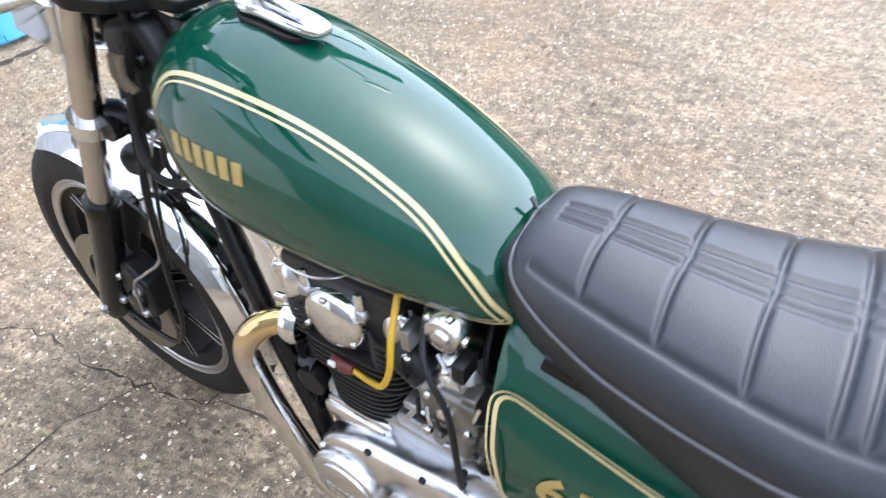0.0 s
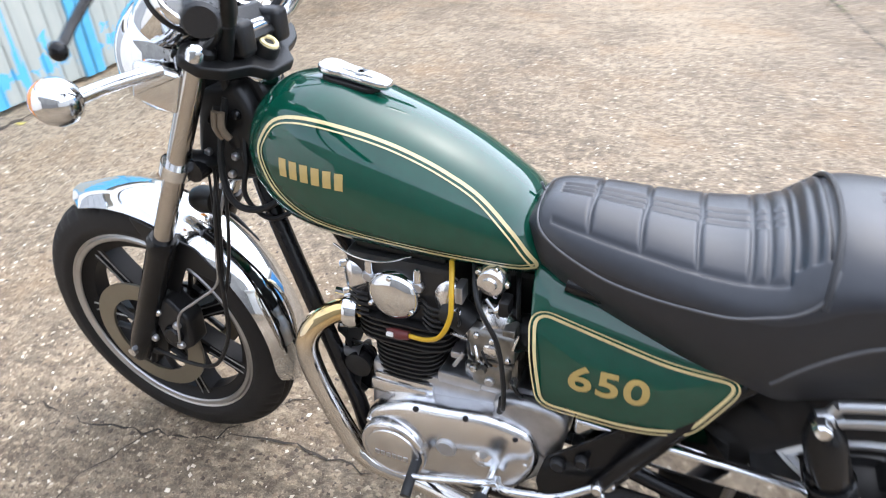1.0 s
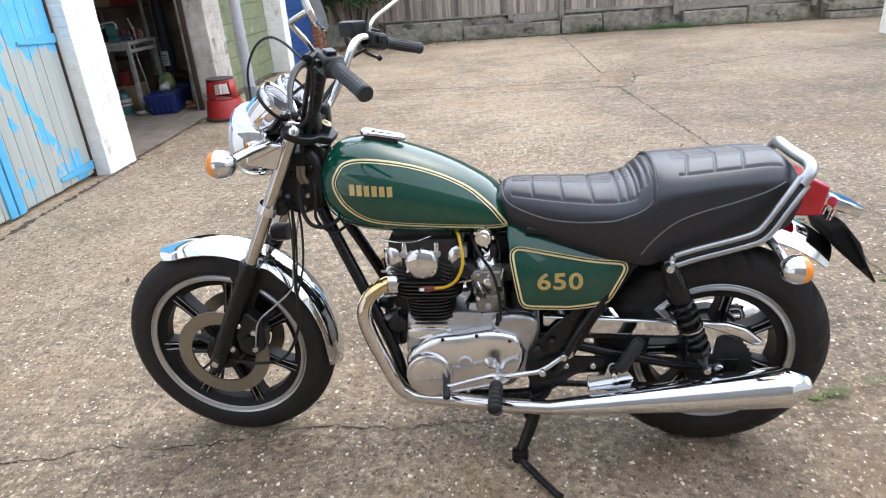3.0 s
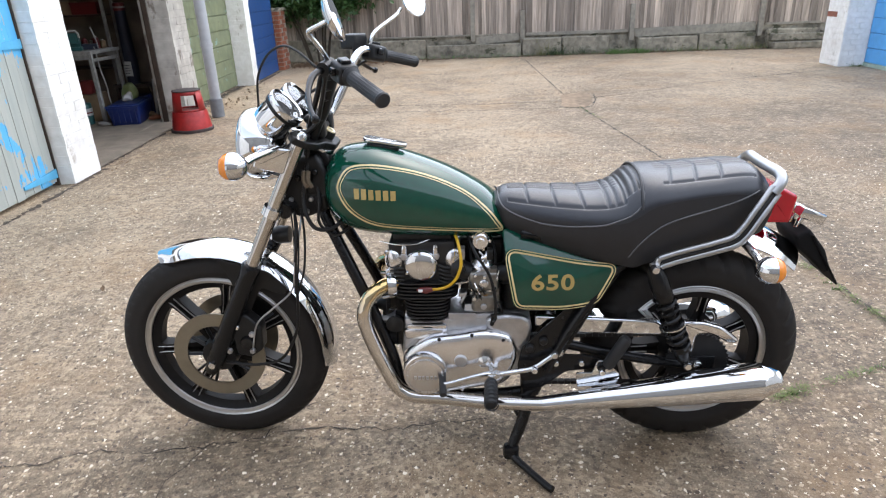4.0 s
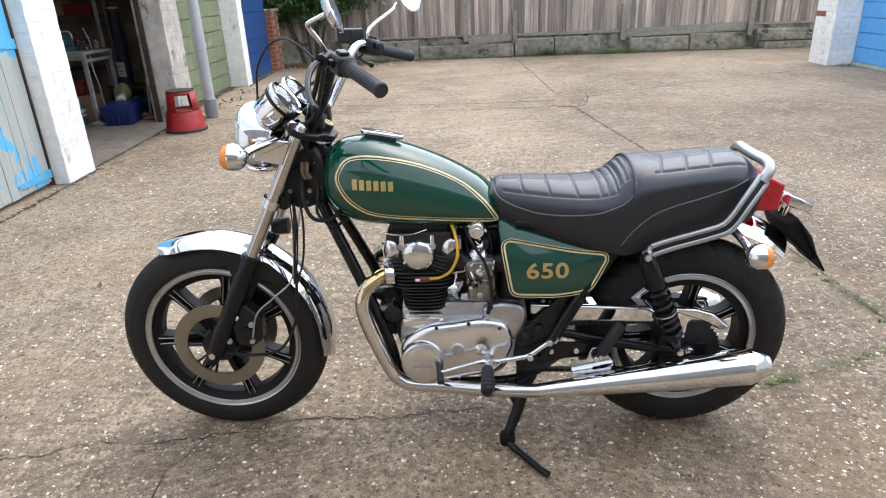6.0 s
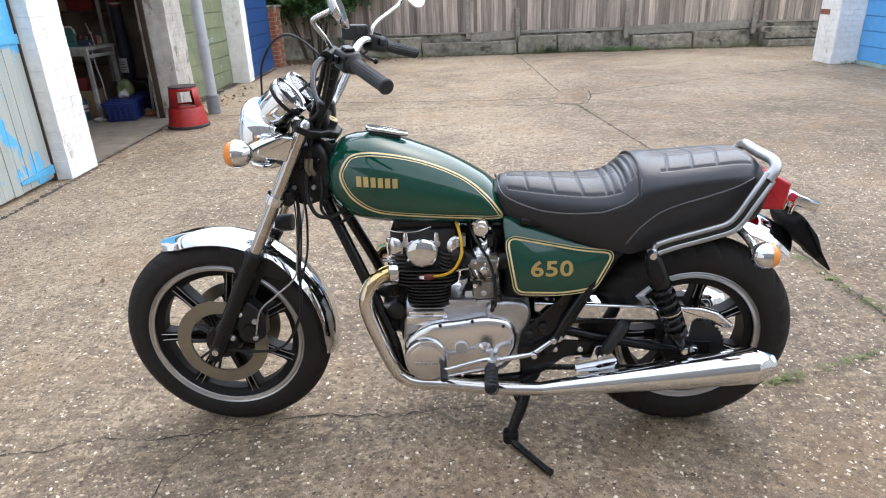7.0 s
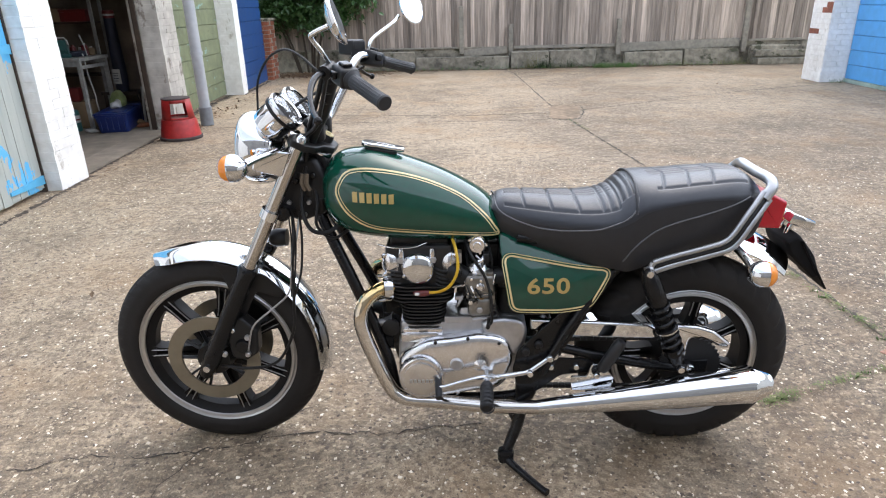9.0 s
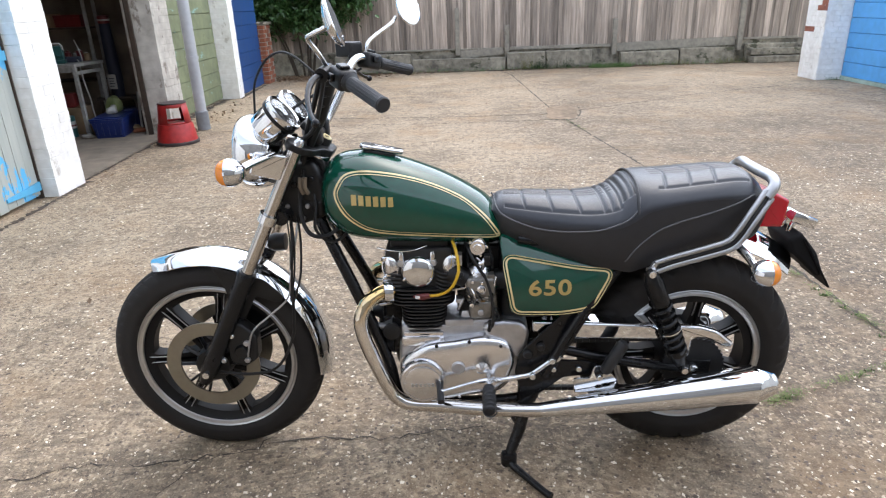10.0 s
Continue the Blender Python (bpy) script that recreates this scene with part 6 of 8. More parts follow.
for pts, r, mt in (([(-0.43, -0.03, 0.80), (-0.418, -0.085, 0.715), (-0.430, -0.10, 0.60), (-0.432, -0.11, 0.51), (-0.445, -0.112, 0.42), (-0.50, -0.11, 0.325), (-0.58, -0.105, 0.298), (-0.68, -0.098, 0.302)], 0.0045, BLACK_SATIN),
                   ([(-0.40, -0.04, 0.79), (-0.41, -0.08, 0.71), (-0.430, -0.10, 0.62), (-0.445, -0.105, 0.545), (-0.505, -0.11, 0.49), (-0.560, -0.112, 0.44), (-0.585, -0.110, 0.36)], 0.0028, ALLOY_DULL),
                   (CLUTCH, 0.0030, BLACK_SATIN),
                   ([(-0.28, -0.15, 1.15), (-0.31, -0.12, 1.08), (-0.34, -0.08, 1.02), (-0.36, -0.06, 0.96), (-0.38, -0.05, 0.86)], 0.0068, BLACK_SATIN),
                   ([(-0.27, -0.17, 1.14), (-0.295, -0.135, 1.07), (-0.325, -0.10, 1.01), (-0.385, -0.09, 0.97), (-0.43, -0.07, 0.93)], 0.006, BLACK_SATIN),
                   ([(-0.26, 0.21, 1.15), (-0.285, 0.15, 1.09), (-0.33, 0.08, 1.03), (-0.36, 0.04, 0.97), (-0.37, 0.03, 0.85)], 0.006, BLACK_SATIN),
                   ([(-0.24, 0.23, 1.13), (-0.30, 0.10, 1.10), (-0.40, 0.03, 1.05), (-0.43, 0.0, 0.98)], 0.0045, BLACK_SATIN),
                   ([(-0.37, -0.06, 0.90), (-0.385, -0.085, 0.80), (-0.365, -0.10, 0.735), (-0.32, -0.09, 0.722), (-0.27, -0.06, 0.75)], 0.006, BLACK_SATIN),
                   ([(-0.36, -0.04, 0.88), (-0.345, -0.07, 0.80), (-0.35, -0.085, 0.74), (-0.31, -0.08, 0.70), (-0.26, -0.05, 0.72)], 0.0045, BLACK_SATIN),
                   ([(-0.385, 0.02, 0.90), (-0.36, -0.02, 0.82), (-0.31, -0.045, 0.78), (-0.24, -0.04, 0.75)], 0.008, BLACK_SATIN)):
    bm = bmn()
    tube(bm, pts, r, 8)
    part("cable", bm, mt, bike)
for x, z, r in ((-0.37, 0.83, 0.018), (-0.345, 0.79, 0.022), (-0.39, 0.87, 0.016)):
    bm = bmn()
    box(bm, x - r * 0.8, x + r * 0.8, -0.065, -0.02, z - r * 1.1, z + r * 1.1, 0.010, None, 4)
    part("wiring_block", bm, BLACK_SATIN, bike, "black wiring connector")
BEIGE = mat("beige_plastic", (0.12, 0.09, 0.06), 0.5, 0, 0, 0.2, 40)
for i in range(2):
    bm = bmn()
    tube(bm, [(-0.375 + 0.012 * i, -0.085, 0.885), (-0.378 + 0.012 * i, -0.088, 0.86), (-0.372 + 0.012 * i, -0.082, 0.84)], 0.006, 8, 2)
    part("cable_connector", bm, BEIGE, bike, "beige plastic cable connector")
bm = bmn()
lathe(bm, [(0.0, -0.02), (0.02, -0.016), (0.026, 0.0), (0.024, 0.03), (0.0, 0.035)], (-0.475, -0.055, 0.695), "X", 20)
part("horn", bm, BLACK_SATIN, bike, "black horn behind the fork")
for pts in ([(0.132, 0.807), (0.150, 0.775), (0.181, 0.757), (0.225, 0.742), (0.264, 0.733), (0.32, 0.730), (0.369, 0.733), (0.41, 0.738), (0.443, 0.750), (0.475, 0.765), (0.500, 0.79), (0.510, 0.82)], [(0.478, 0.648), (0.497, 0.682), (0.525, 0.712), (0.56, 0.738), (0.61, 0.757), (0.68, 0.775), (0.75, 0.795), (0.80, 0.815)]):
    for s in (-1, 1):
        bm = bmn()
        line = []
        for p in spline([(x, 0, z) for x, z in pts], 5):
            top, w, low, edge = seat_sec(p.x)
            if p.z > edge:
                q = max(0.0, min(1.0, (p.z - edge) / max(top - edge, 1e-4)))
                y = w * max(0.0, 1 - q ** (1 / 0.55)) ** (1 / 2.6)
            else:
                t = (edge - p.z) / (edge - low)
                y = w * (1.0 + 0.03 * math.sin(math.pi * t) - 0.16 * t * t)
            line.append((p.x, s * (y + 0.0005), p.z))
        tube(bm, line, 0.0022, 6, 1)
        part("piping", bm, STITCH, seat, "grey piped seam")
bm = bmn()
arch = []
for k in range(-20, 21):
    yy = k / 20
    x = 0.512 - 0.010 * yy * yy
    top, w, low, edge = seat_sec(x)
    y = w * yy * 0.985
    z = edge + (top - edge) * max(0.0, 1 - abs(yy * 0.985) ** 2.6) ** 0.55
    arch.append((x, y, z + 0.001))
tube(bm, arch, 0.0042, 8, 1)
part("arch_piping", bm, VINYL_SIDE, seat, "black piped edge over the seat step")

deep = True
while deep:
    deep = [ob for ob in bpy.data.objects if ob.children and ob.parent and ob.parent != bike and ob.parent.parent == bike]
    for ob in deep:
        ob.parent = bike

# the head and barrel are narrower than the cases below them
SLIM = Matrix.Translation((0, 0, -0.011)) @ Matrix.Diagonal((1, 0.82, 1, 1))
for ob in bike.children:
    if ob.name.split(".")[0] in ("cylinder_block", "cylinder_head", "camshaft_cap", "tappet_cover"):
        ob.matrix_basis = SLIM @ ob.matrix_basis

# ---- what stands round the yard ----
def door_paint():
    """Pale bare boards with flaking sky-blue paint left in bands."""
    m = mat("flaking_blue_paint", (0.5, 0.5, 0.5), 0.65, 0, 0, 0, 1, 0.5, 40)
    n, l = m.node_tree.nodes, m.node_tree.links
    b = n["Principled BSDF"]
    tc = n.new("ShaderNodeTexCoord")
    sep = n.new("ShaderNodeSeparateXYZ")
    l.new(tc.outputs["Object"], sep.inputs[0])

    def op(kind, a, c=0.0):
        x = n.new("ShaderNodeMath")
        x.operation = kind
        for i, v in enumerate((a, c)):
            if isinstance(v, (int, float)):
                x.inputs[i].default_value = v
            else:
                l.new(v, x.inputs[i])
        return x.outputs[0]

    def noise_of(scale, stretch=1.0):
        mp = n.new("ShaderNodeMapping")
        mp.inputs["Scale"].default_value = (1, 1, stretch)
        l.new(tc.outputs["Object"], mp.inputs[0])
        t = n.new("ShaderNodeTexNoise")
        t.inputs["Scale"].default_value = scale
        t.inputs["Detail"].default_value = 6
        t.inputs["Roughness"].default_value = 0.65
        l.new(mp.outputs[0], t.inputs["Vector"])
        return t.outputs["Fac"]

    rough = op("MULTIPLY", op("SUBTRACT", noise_of(9, 0.45), 0.5), 0.5)
    # the band that runs down across the leaf, the painted head and the foot
    d = op("ABSOLUTE", op("ADD", op("MULTIPLY", op("SUBTRACT", sep.outputs["Y"], 2.36), 0.85), op("MULTIPLY", op("SUBTRACT", sep.outputs["Z"], 0.81), 0.53)))
    band = op("GREATER_THAN", op("ADD", op("SUBTRACT", 0.05, d), rough), 0.0)
    head_ = op("GREATER_THAN", op("ADD", op("SUBTRACT", sep.outputs["Z"], 1.0), rough), 0.0)
    foot = op("GREATER_THAN", op("ADD", op("SUBTRACT", 0.035, op("ABSOLUTE", op("SUBTRACT", sep.outputs["Z"], 0.16))), rough), 0.02)
    left_ = op("MULTIPLY", op("GREATER_THAN", op("SUBTRACT", 2.10, sep.outputs["Y"]), 0.0), op("GREATER_THAN", noise_of(5.5, 0.05), 0.565))
    low_ = op("MULTIPLY", op("GREATER_THAN", op("SUBTRACT", 1.42, sep.outputs["Y"]), 0.0), op("GREATER_THAN", op("ADD", op("SUBTRACT", 0.17, sep.outputs["Z"]), op("MULTIPLY", rough, 0.3)), 0.0))
    left_ = op("MAXIMUM", left_, low_)
    spots = op("GREATER_THAN", noise_of(6, 0.5), 0.64)
    blue = op("MAXIMUM", op("MAXIMUM", op("MAXIMUM", band, head_), op("MAXIMUM", foot, left_)), spots)
    # flecks where the paint has come away
    blue = op("MULTIPLY", blue, op("LESS_THAN", noise_of(13, 0.22), 0.60))
    blue = op("MULTIPLY", blue, op("LESS_THAN", noise_of(3.2, 0.4), 0.63))
    bare = n.new("ShaderNodeMix")
    bare.data_type = "RGBA"
    bare.inputs["A"].default_value = (0.28, 0.325, 0.30, 1)
    bare.inputs["B"].default_value = (0.52, 0.52, 0.46, 1)
    l.new(noise_of(14, 0.12), bare.inputs["Factor"])
    sky_ = n.new("ShaderNodeMix")
    sky_.data_type = "RGBA"
    sky_.inputs["A"].default_value = (0.05, 0.36, 0.66, 1)
    sky_.inputs["B"].default_value = (0.16, 0.52, 0.78, 1)
    l.new(noise_of(5), sky_.inputs["Factor"])
    mix = n.new("ShaderNodeMix")
    mix.data_type = "RGBA"
    l.new(blue, mix.inputs["Factor"])
    l.new(bare.outputs["Result"], mix.inputs["A"])
    l.new(sky_.outputs["Result"], mix.inputs["B"])
    l.new(mix.outputs["Result"], b.inputs["Base Color"])
    return m


FLAKY = door_paint()
SKYBLUE = mat("sky_blue_paint", (0.10, 0.42, 0.66), 0.6, 0, 0, 0.15, 12, 0.3, 50)
for leaf, s0, s1, name_ in ((0, -1.37, -0.445, "door_1"), (1, -2.95, -1.385, "door_5")):
    bm = bmn()
    along(bm, s0, s1, -0.17, -0.14, 0.02, 2.1)
    dr = tagged(part(name_, bm, FLAKY), "timber garage door with flaking sky-blue paint", "door", kind="structure")
    n_b = 15 if leaf else 9
    for i in range(n_b):
        w = (s1 - s0) / n_b
        bm = bmn()
        along(bm, s0 + i * w + 0.002, s0 + (i + 1) * w - 0.002, -0.14, -0.118 + random.uniform(-0.002, 0.002), 0.025 + random.uniform(0, 0.01), 2.1, 0.003)
        part("plank", bm, FLAKY, dr)
    for z in (0.10, 1.06, 1.95):
        bm = bmn()
        a, c = (s1 - 0.42, s1) if leaf == 0 else (s0, s0 + 0.42)
        zz = 0.03
        vs = []
        for s_, h in ((a, 0.012), (c, 0.034)):
            for d_ in (-0.117, -0.104):
                for k in (-1, 1):
                    vs.append(bm.verts.new(ROW @ Vector((d_, s_, z + k * h))))
        for q in ((0, 1, 3, 2), (4, 5, 7, 6), (0, 1, 5, 4), (2, 3, 7, 6), (0, 2, 6, 4), (1, 3, 7, 5)):
            bm.faces.new([vs[i] for i in q])
        part("hinge_strap", bm, SKYBLUE, dr, "blue painted hinge strap")
    bm = bmn()
    along(bm, s0 if leaf == 0 else s1 - 0.07, s0 + 0.07 if leaf == 0 else s1, -0.117, -0.10, 0.02, 2.1, 0.004)
    part("stile", bm, SKYBLUE, dr, "blue painted edge stile")
for nm, s0, s1 in (("door_frame_1", -0.442, -0.424), ("door_frame_2", -2.99, -2.955)):
    bm = bmn()
    along(bm, s0, s1, -0.2, -0.11, 0, 2.2, 0.002)
    tagged(part(nm, bm, DARK_WOOD), "dark timber door frame", "door frame", kind="structure")
pier("wall_pier_5", -3.42, -2.995, 0.12)
# added door, out of view, closes the row; grey keeps blue out of the chrome
boards("door_6", -4.6, -3.44, -0.13, PIPE_GREY, "unseen pale grey garage door added beyond the pier", 0.21)
# the open garage: frame post, then what stands inside
bm = bmn()
along(bm, 2.048, 2.076, -0.27, -0.215, 0.018, 2.35, 0.004)
tagged(part("door_frame_3", bm, DARK_WOOD), "dark brown timber door post", "door frame", kind="structure")
bm = bmn()
along(bm, -0.25, 3.0, -4.8, -0.33, -0.05, 0.018, 0.004)
along(bm, 0.002, 2.078, -0.33, -0.05, -0.05, 0.018, 0.004)
tagged(part("floor_garage", bm, mat("oily_concrete_floor", (0.20, 0.165, 0.125), 0.8, 0, 0, 0.4, 8, 0.3, 60)), "dusty brown concrete garage floor", "floor", kind="structure")

TABLE_GREY = mat("grey_painted_steel", (0.32, 0.31, 0.285), 0.55, 0, 0, 0.4, 20)
CRATE_BLUE = mat("blue_plastic_crate", (0.010, 0.024, 0.12), 0.4, 0, 0, 0.15, 20)
STOOL_RED = mat("red_steel_stool", (0.38, 0.022, 0.020), 0.42, 0, 0, 0.35, 22)
STOOL_RUBBER = mat("dusty_black_rubber", (0.05, 0.035, 0.032), 0.75, 0, 0, 0.3, 25)
CARD = mat("brown_cardboard", (0.24, 0.16, 0.09), 0.8, 0, 0, 0.25, 12)
TUBE_BLUE = mat("dark_blue_cover", (0.012, 0.016, 0.032), 0.6, 0, 0, 0.3, 18)
RED_TIN = mat("red_tin", (0.13, 0.011, 0.011), 0.45, 0, 0, 0.2, 18)
PALE = mat("off_white_plastic", (0.42, 0.41, 0.38), 0.5, 0, 0, 0.15, 20)
TEAL = mat("teal_tin", (0.02, 0.09, 0.085), 0.5, 0, 0, 0.2, 18)
GREEN_BOTTLE = mat("green_bottle", (0.05, 0.15, 0.04), 0.35, 0, 0, 0.2, 18)


def bench(x, y, rz, w, d, h, label):
    t = tagged(empty("workbench", x, y, 0.018, rz), label, "table")
    bm = bmn()
    box(bm, -w / 2, w / 2, -d / 2, d / 2, h - 0.035, h, 0.004)
    part("tabletop", bm, TABLE_GREY, t)
    for c in (-1, 1):
        bm = bmn()
        box(bm, -w / 2 + 0.055, w / 2 - 0.055, c * (d / 2 - 0.03) - 0.012, c * (d / 2 - 0.03) + 0.012, h - 0.09, h - 0.037, 0.003)
        part("apron", bm, TABLE_GREY, t)
    for a in (-1, 1):
        for c in (-1, 1):
            bm = bmn()
            box(bm, a * (w / 2 - 0.03) - 0.02, a * (w / 2 - 0.03) + 0.02, c * (d / 2 - 0.03) - 0.02, c * (d / 2 - 0.03) + 0.02, 0, h - 0.036, 0.003)
            part("leg", bm, TABLE_GREY, t)
    for a in (-1, 1):
        bm = bmn()
        box(bm, a * (w / 2 - 0.03) - 0.015, a * (w / 2 - 0.03) + 0.015, -d / 2 + 0.055, d / 2 - 0.055, h - 0.12, h - 0.085, 0.003)
        part("side_rail", bm, TABLE_GREY, t)
    return t


bench(-4.48, 5.71, 0, 0.64, 0.60, 0.80, "grey steel workbench with thin legs in the garage")


def crate(x, y, rz, w, d, h, material, label):
    t = tagged(empty("storage_crate", x, y, 0.018, rz), label, "crate")
    bm = bmn()
    rings = []
    for k, z in ((0.88, 0.0), (0.90, 0.02), (1.0, h - 0.03), (1.04, h - 0.028), (1.04, h), (0.97, h), (0.86, 0.03)):
        rings.append([(sx * w / 2 * k, sy * d / 2 * k, z) for sx, sy in rounded(((-1, -1), (1, -1), (1, 1), (-1, 1)), 0.12, 3)])
    loft(bm, rings)
    part("tub", bm, material, t)
    for k in range(5):
        bm = bmn()
        xx = -w * 0.36 + k * w * 0.18
        box(bm, xx - 0.006, xx + 0.006, -d / 2 * 1.0, -d / 2 * 0.9, 0.03, h - 0.035, 0.002)
        part("rib", bm, material, t)
    return t


for crate_x, crate_y, crate_r, crate_w, crate_d in ((-3.94, 5.57, 12, 0.34, 0.56), (-3.98, 6.14, 40, 0.30, 0.24)):
    c_ = crate(crate_x, crate_y, crate_r, crate_w, crate_d, 0.20, CRATE_BLUE, "dark blue plastic storage tub with a lid on the garage floor")
    bm = bmn()
    box(bm, -crate_w * 0.53, crate_w * 0.53, -crate_d * 0.53, crate_d * 0.53, 0.201, 0.216, 0.006)
    box(bm, -crate_w * 0.40, crate_w * 0.40, -crate_d * 0.42, crate_d * 0.42, 0.214, 0.224, 0.005)
    part("lid", bm, CRATE_BLUE, c_)


def stool(x, y):
    """A round two-step kick stool: skirt, lower tread, open upper drum and top."""
    t = tagged(empty("step_stool", x, y, 0, 25), "red steel kick step stool on black rubber feet", "stool")
    bm = bmn()
    lathe(bm, [(0.205, 0.0), (0.218, 0.004), (0.218, 0.028), (0.205, 0.034)], (0, 0, 0), "Z", 40, close=True)
    part("foot_ring", bm, STOOL_RUBBER, t, "dusty black rubber ring")
    bm = bmn()
    lathe(bm, [(0.205, 0.03), (0.178, 0.20), (0.172, 0.212), (0.15, 0.216), (0.0, 0.216)], (0, 0, 0), "Z", 40)
    part("skirt", bm, STOOL_RED, t)
    bm = bmn()
    segs = 40
    for k in range(segs):
        a0, a1 = 2 * math.pi * k / segs, 2 * math.pi * (k + 1) / segs
        open_ = 0.18 < ((k + 0.5) / segs) % 0.5 < 0.34
        for z0, z1 in (((0.216, 0.235), (0.382, 0.420)) if open_ else ((0.216, 0.420),)):
            r0, r1 = 0.165 - 0.12 * (z0 - 0.216), 0.165 - 0.12 * (z1 - 0.216)
            vs = [bm.verts.new((r * math.cos(a), r * math.sin(a), z)) for r, a, z in ((r0, a0, z0), (r0, a1, z0), (r1, a1, z1), (r1, a0, z1))]
            bm.faces.new(vs)
    bmesh.ops.remove_doubles(bm, verts=bm.verts, dist=1e-4)
    ob = part("upper_drum", bm, STOOL_RED, t)
    ob.modifiers.new("thick", "SOLIDIFY").thickness = 0.006
    bm = bmn()
    lathe(bm, [(0.0, 0.432), (0.132, 0.431), (0.144, 0.428), (0.146, 0.420), (0.140, 0.416), (0.0, 0.416)], (0, 0, 0), "Z", 40)
    part("top_tread", bm, STOOL_RUBBER, t, "worn black rubber tread")
    return t


stool(-2.99, 5.02)
# downpipe
dp = tagged(empty("downpipe", -3.0, 5.78, 0), "grey plastic rainwater downpipe on the pier", "pipe")
bm = bmn()
lathe(bm, [(0.062, 0.01), (0.062, 2.5)], (0, 0, 0), "Z", 24)
part("pipe", bm, PIPE_GREY, dp)
bm = bmn()
lathe(bm, [(0.063, 0.0), (0.075, 0.005), (0.075, 0.21), (0.063, 0.22)], (0, 0, 0), "Z", 24)
part("socket", bm, mat("dark_grey_iron", (0.20, 0.21, 0.22), 0.6, 0, 0, 0.25, 20), dp, "darker grey socket at the foot")
for z in (0.80, 1.9):
    bm = bmn()
    lathe(bm, [(0.063, z), (0.07, z), (0.07, z + 0.035), (0.063, z + 0.035)], (0, 0, 0), "Z", 24)
    part("pipe_clip", bm, PIPE_GREY, dp)


def thing_box(name, label, category, material, x, y, z, w, d, h, rz=0, bevel=0.004, lid=None):
    bm = bmn()
    box(bm, -w / 2, w / 2, -d / 2, d / 2, 0, h, bevel)
    t = tagged(part(name, bm, material), label, category)
    t.matrix_basis = pose(x, y, z, 0, 0, rz)
    if lid:
        bm = bmn()
        box(bm, -w / 2 - 0.004, w / 2 + 0.004, -d / 2 - 0.004, d / 2 + 0.004, h * 0.8, h + 0.004, 0.003)
        part("lid", bm, lid, t)
    return t


def thing_can(name, label, category, material, x, y, z, r, h, capm=None):
    bm = bmn()
    lathe(bm, [(0.0, 0.0), (r, 0.0), (r, h * 0.86), (r * 0.9, h * 0.9), (r * 0.4, h * 0.93), (r * 0.4, h), (0.0, h)], (0, 0, 0), "Z", 20)
    t = tagged(part(name, bm, material), label, category)
    t.matrix_basis = pose(x, y, z)
    if capm:
        bm = bmn()
        lathe(bm, [(r * 0.45, h * 0.94), (r * 0.45, h * 1.06), (0.0, h * 1.06)], (0, 0, 0), "Z", 16)
        part("cap", bm, capm, t)
    return t


# low trestle by the far wall; a covered roll stands on it, red at its top end, with a paper label
tr = tagged(empty("trestle", -4.08, 6.13, 0.018), "low dark timber trestle against the garage wall", "trestle")
bm = bmn()
box(bm, -0.26, 0.26, -0.12, 0.12, 0.325, 0.36, 0.003)
part("top_board", bm, DARK_WOOD, tr)
for a in (-1, 1):
    for c in (-1, 1):
        bm = bmn()
        box(bm, a * 0.22 - 0.02, a * 0.22 + 0.02, c * 0.09 - 0.02, c * 0.09 + 0.02, 0, 0.324, 0.003)
        part("leg", bm, DARK_WOOD, tr)
roll = tagged(empty("rolled_cover", -4.11, 6.10, 0.379, 0, 3, 2), "dark blue rolled cover with red end and paper label", "roll")
bm = bmn()
tube(bm, [(0, 0, 0.0), (0.01, 0, 0.2), (0.005, 0, 0.45), (0, 0, 0.70), (0.0, 0, 0.84)], 0.075, 16, 3, radii=[0.07, 0.078, 0.070, 0.064, 0.060])
part("roll", bm, TUBE_BLUE, roll)
bm = bmn()
lathe(bm, [(0.063, 0.84), (0.065, 0.90), (0.058, 0.925), (0.0, 0.93)], (0, 0, 0), "Z", 20)
part("end_cap", bm, RED_TIN, roll, "red end cap")
bm = bmn()
lathe(bm, [(0.066, 0.868), (0.068, 0.872), (0.068, 0.884), (0.066, 0.888)], (0, 0, 0), "Z", 20)
part("cap_band", bm, PALE, roll, "pale band on the cap")
bm = bmn()
box(bm, -0.045, 0.05, -0.088, -0.081, 0.10, 0.27, 0.002)
lab_ = part("paper_label", bm, PALE, roll, "white paper label")
for k in range(4):
    bm = bmn()
    box(bm, -0.035, 0.02 + 0.01 * (k % 2), -0.0895, -0.0885, 0.13 + 0.03 * k, 0.138 + 0.03 * k)
    part("print_bar", bm, TUBE_BLUE, lab_)
# rack of two uprights and boards behind the bench
rack = tagged(empty("storage_rack", -4.62, 6.16, 0.018), "grey slotted steel rack with timber shelves", "shelf")
for a in (-0.34, 0.34):
    for c in (-0.11, 0.11):
        bm = bmn()
        box(bm, a - 0.018, a + 0.018, c - 0.012, c + 0.012, 0, 1.95, 0.002)
        for k in range(24):
            box(bm, a - 0.005, a + 0.005, c - 0.0135, c - 0.011, 0.72 + k * 0.05, 0.745 + k * 0.05)
        part("upright", bm, TABLE_GREY, rack)
for z in (0.55, 1.145, 1.50):
    bm = bmn()
    box(bm, -0.318, 0.318, -0.14, 0.13, z, z + 0.022, 0.003)
    part("board", bm, DARK_WOOD, rack)
thing_box("tool_box", "red metal tool box on the rack shelf", "tool box", RED_TIN, -4.50, 6.12, 1.186, 0.30, 0.18, 0.13, 4, 0.008, RED_TIN)
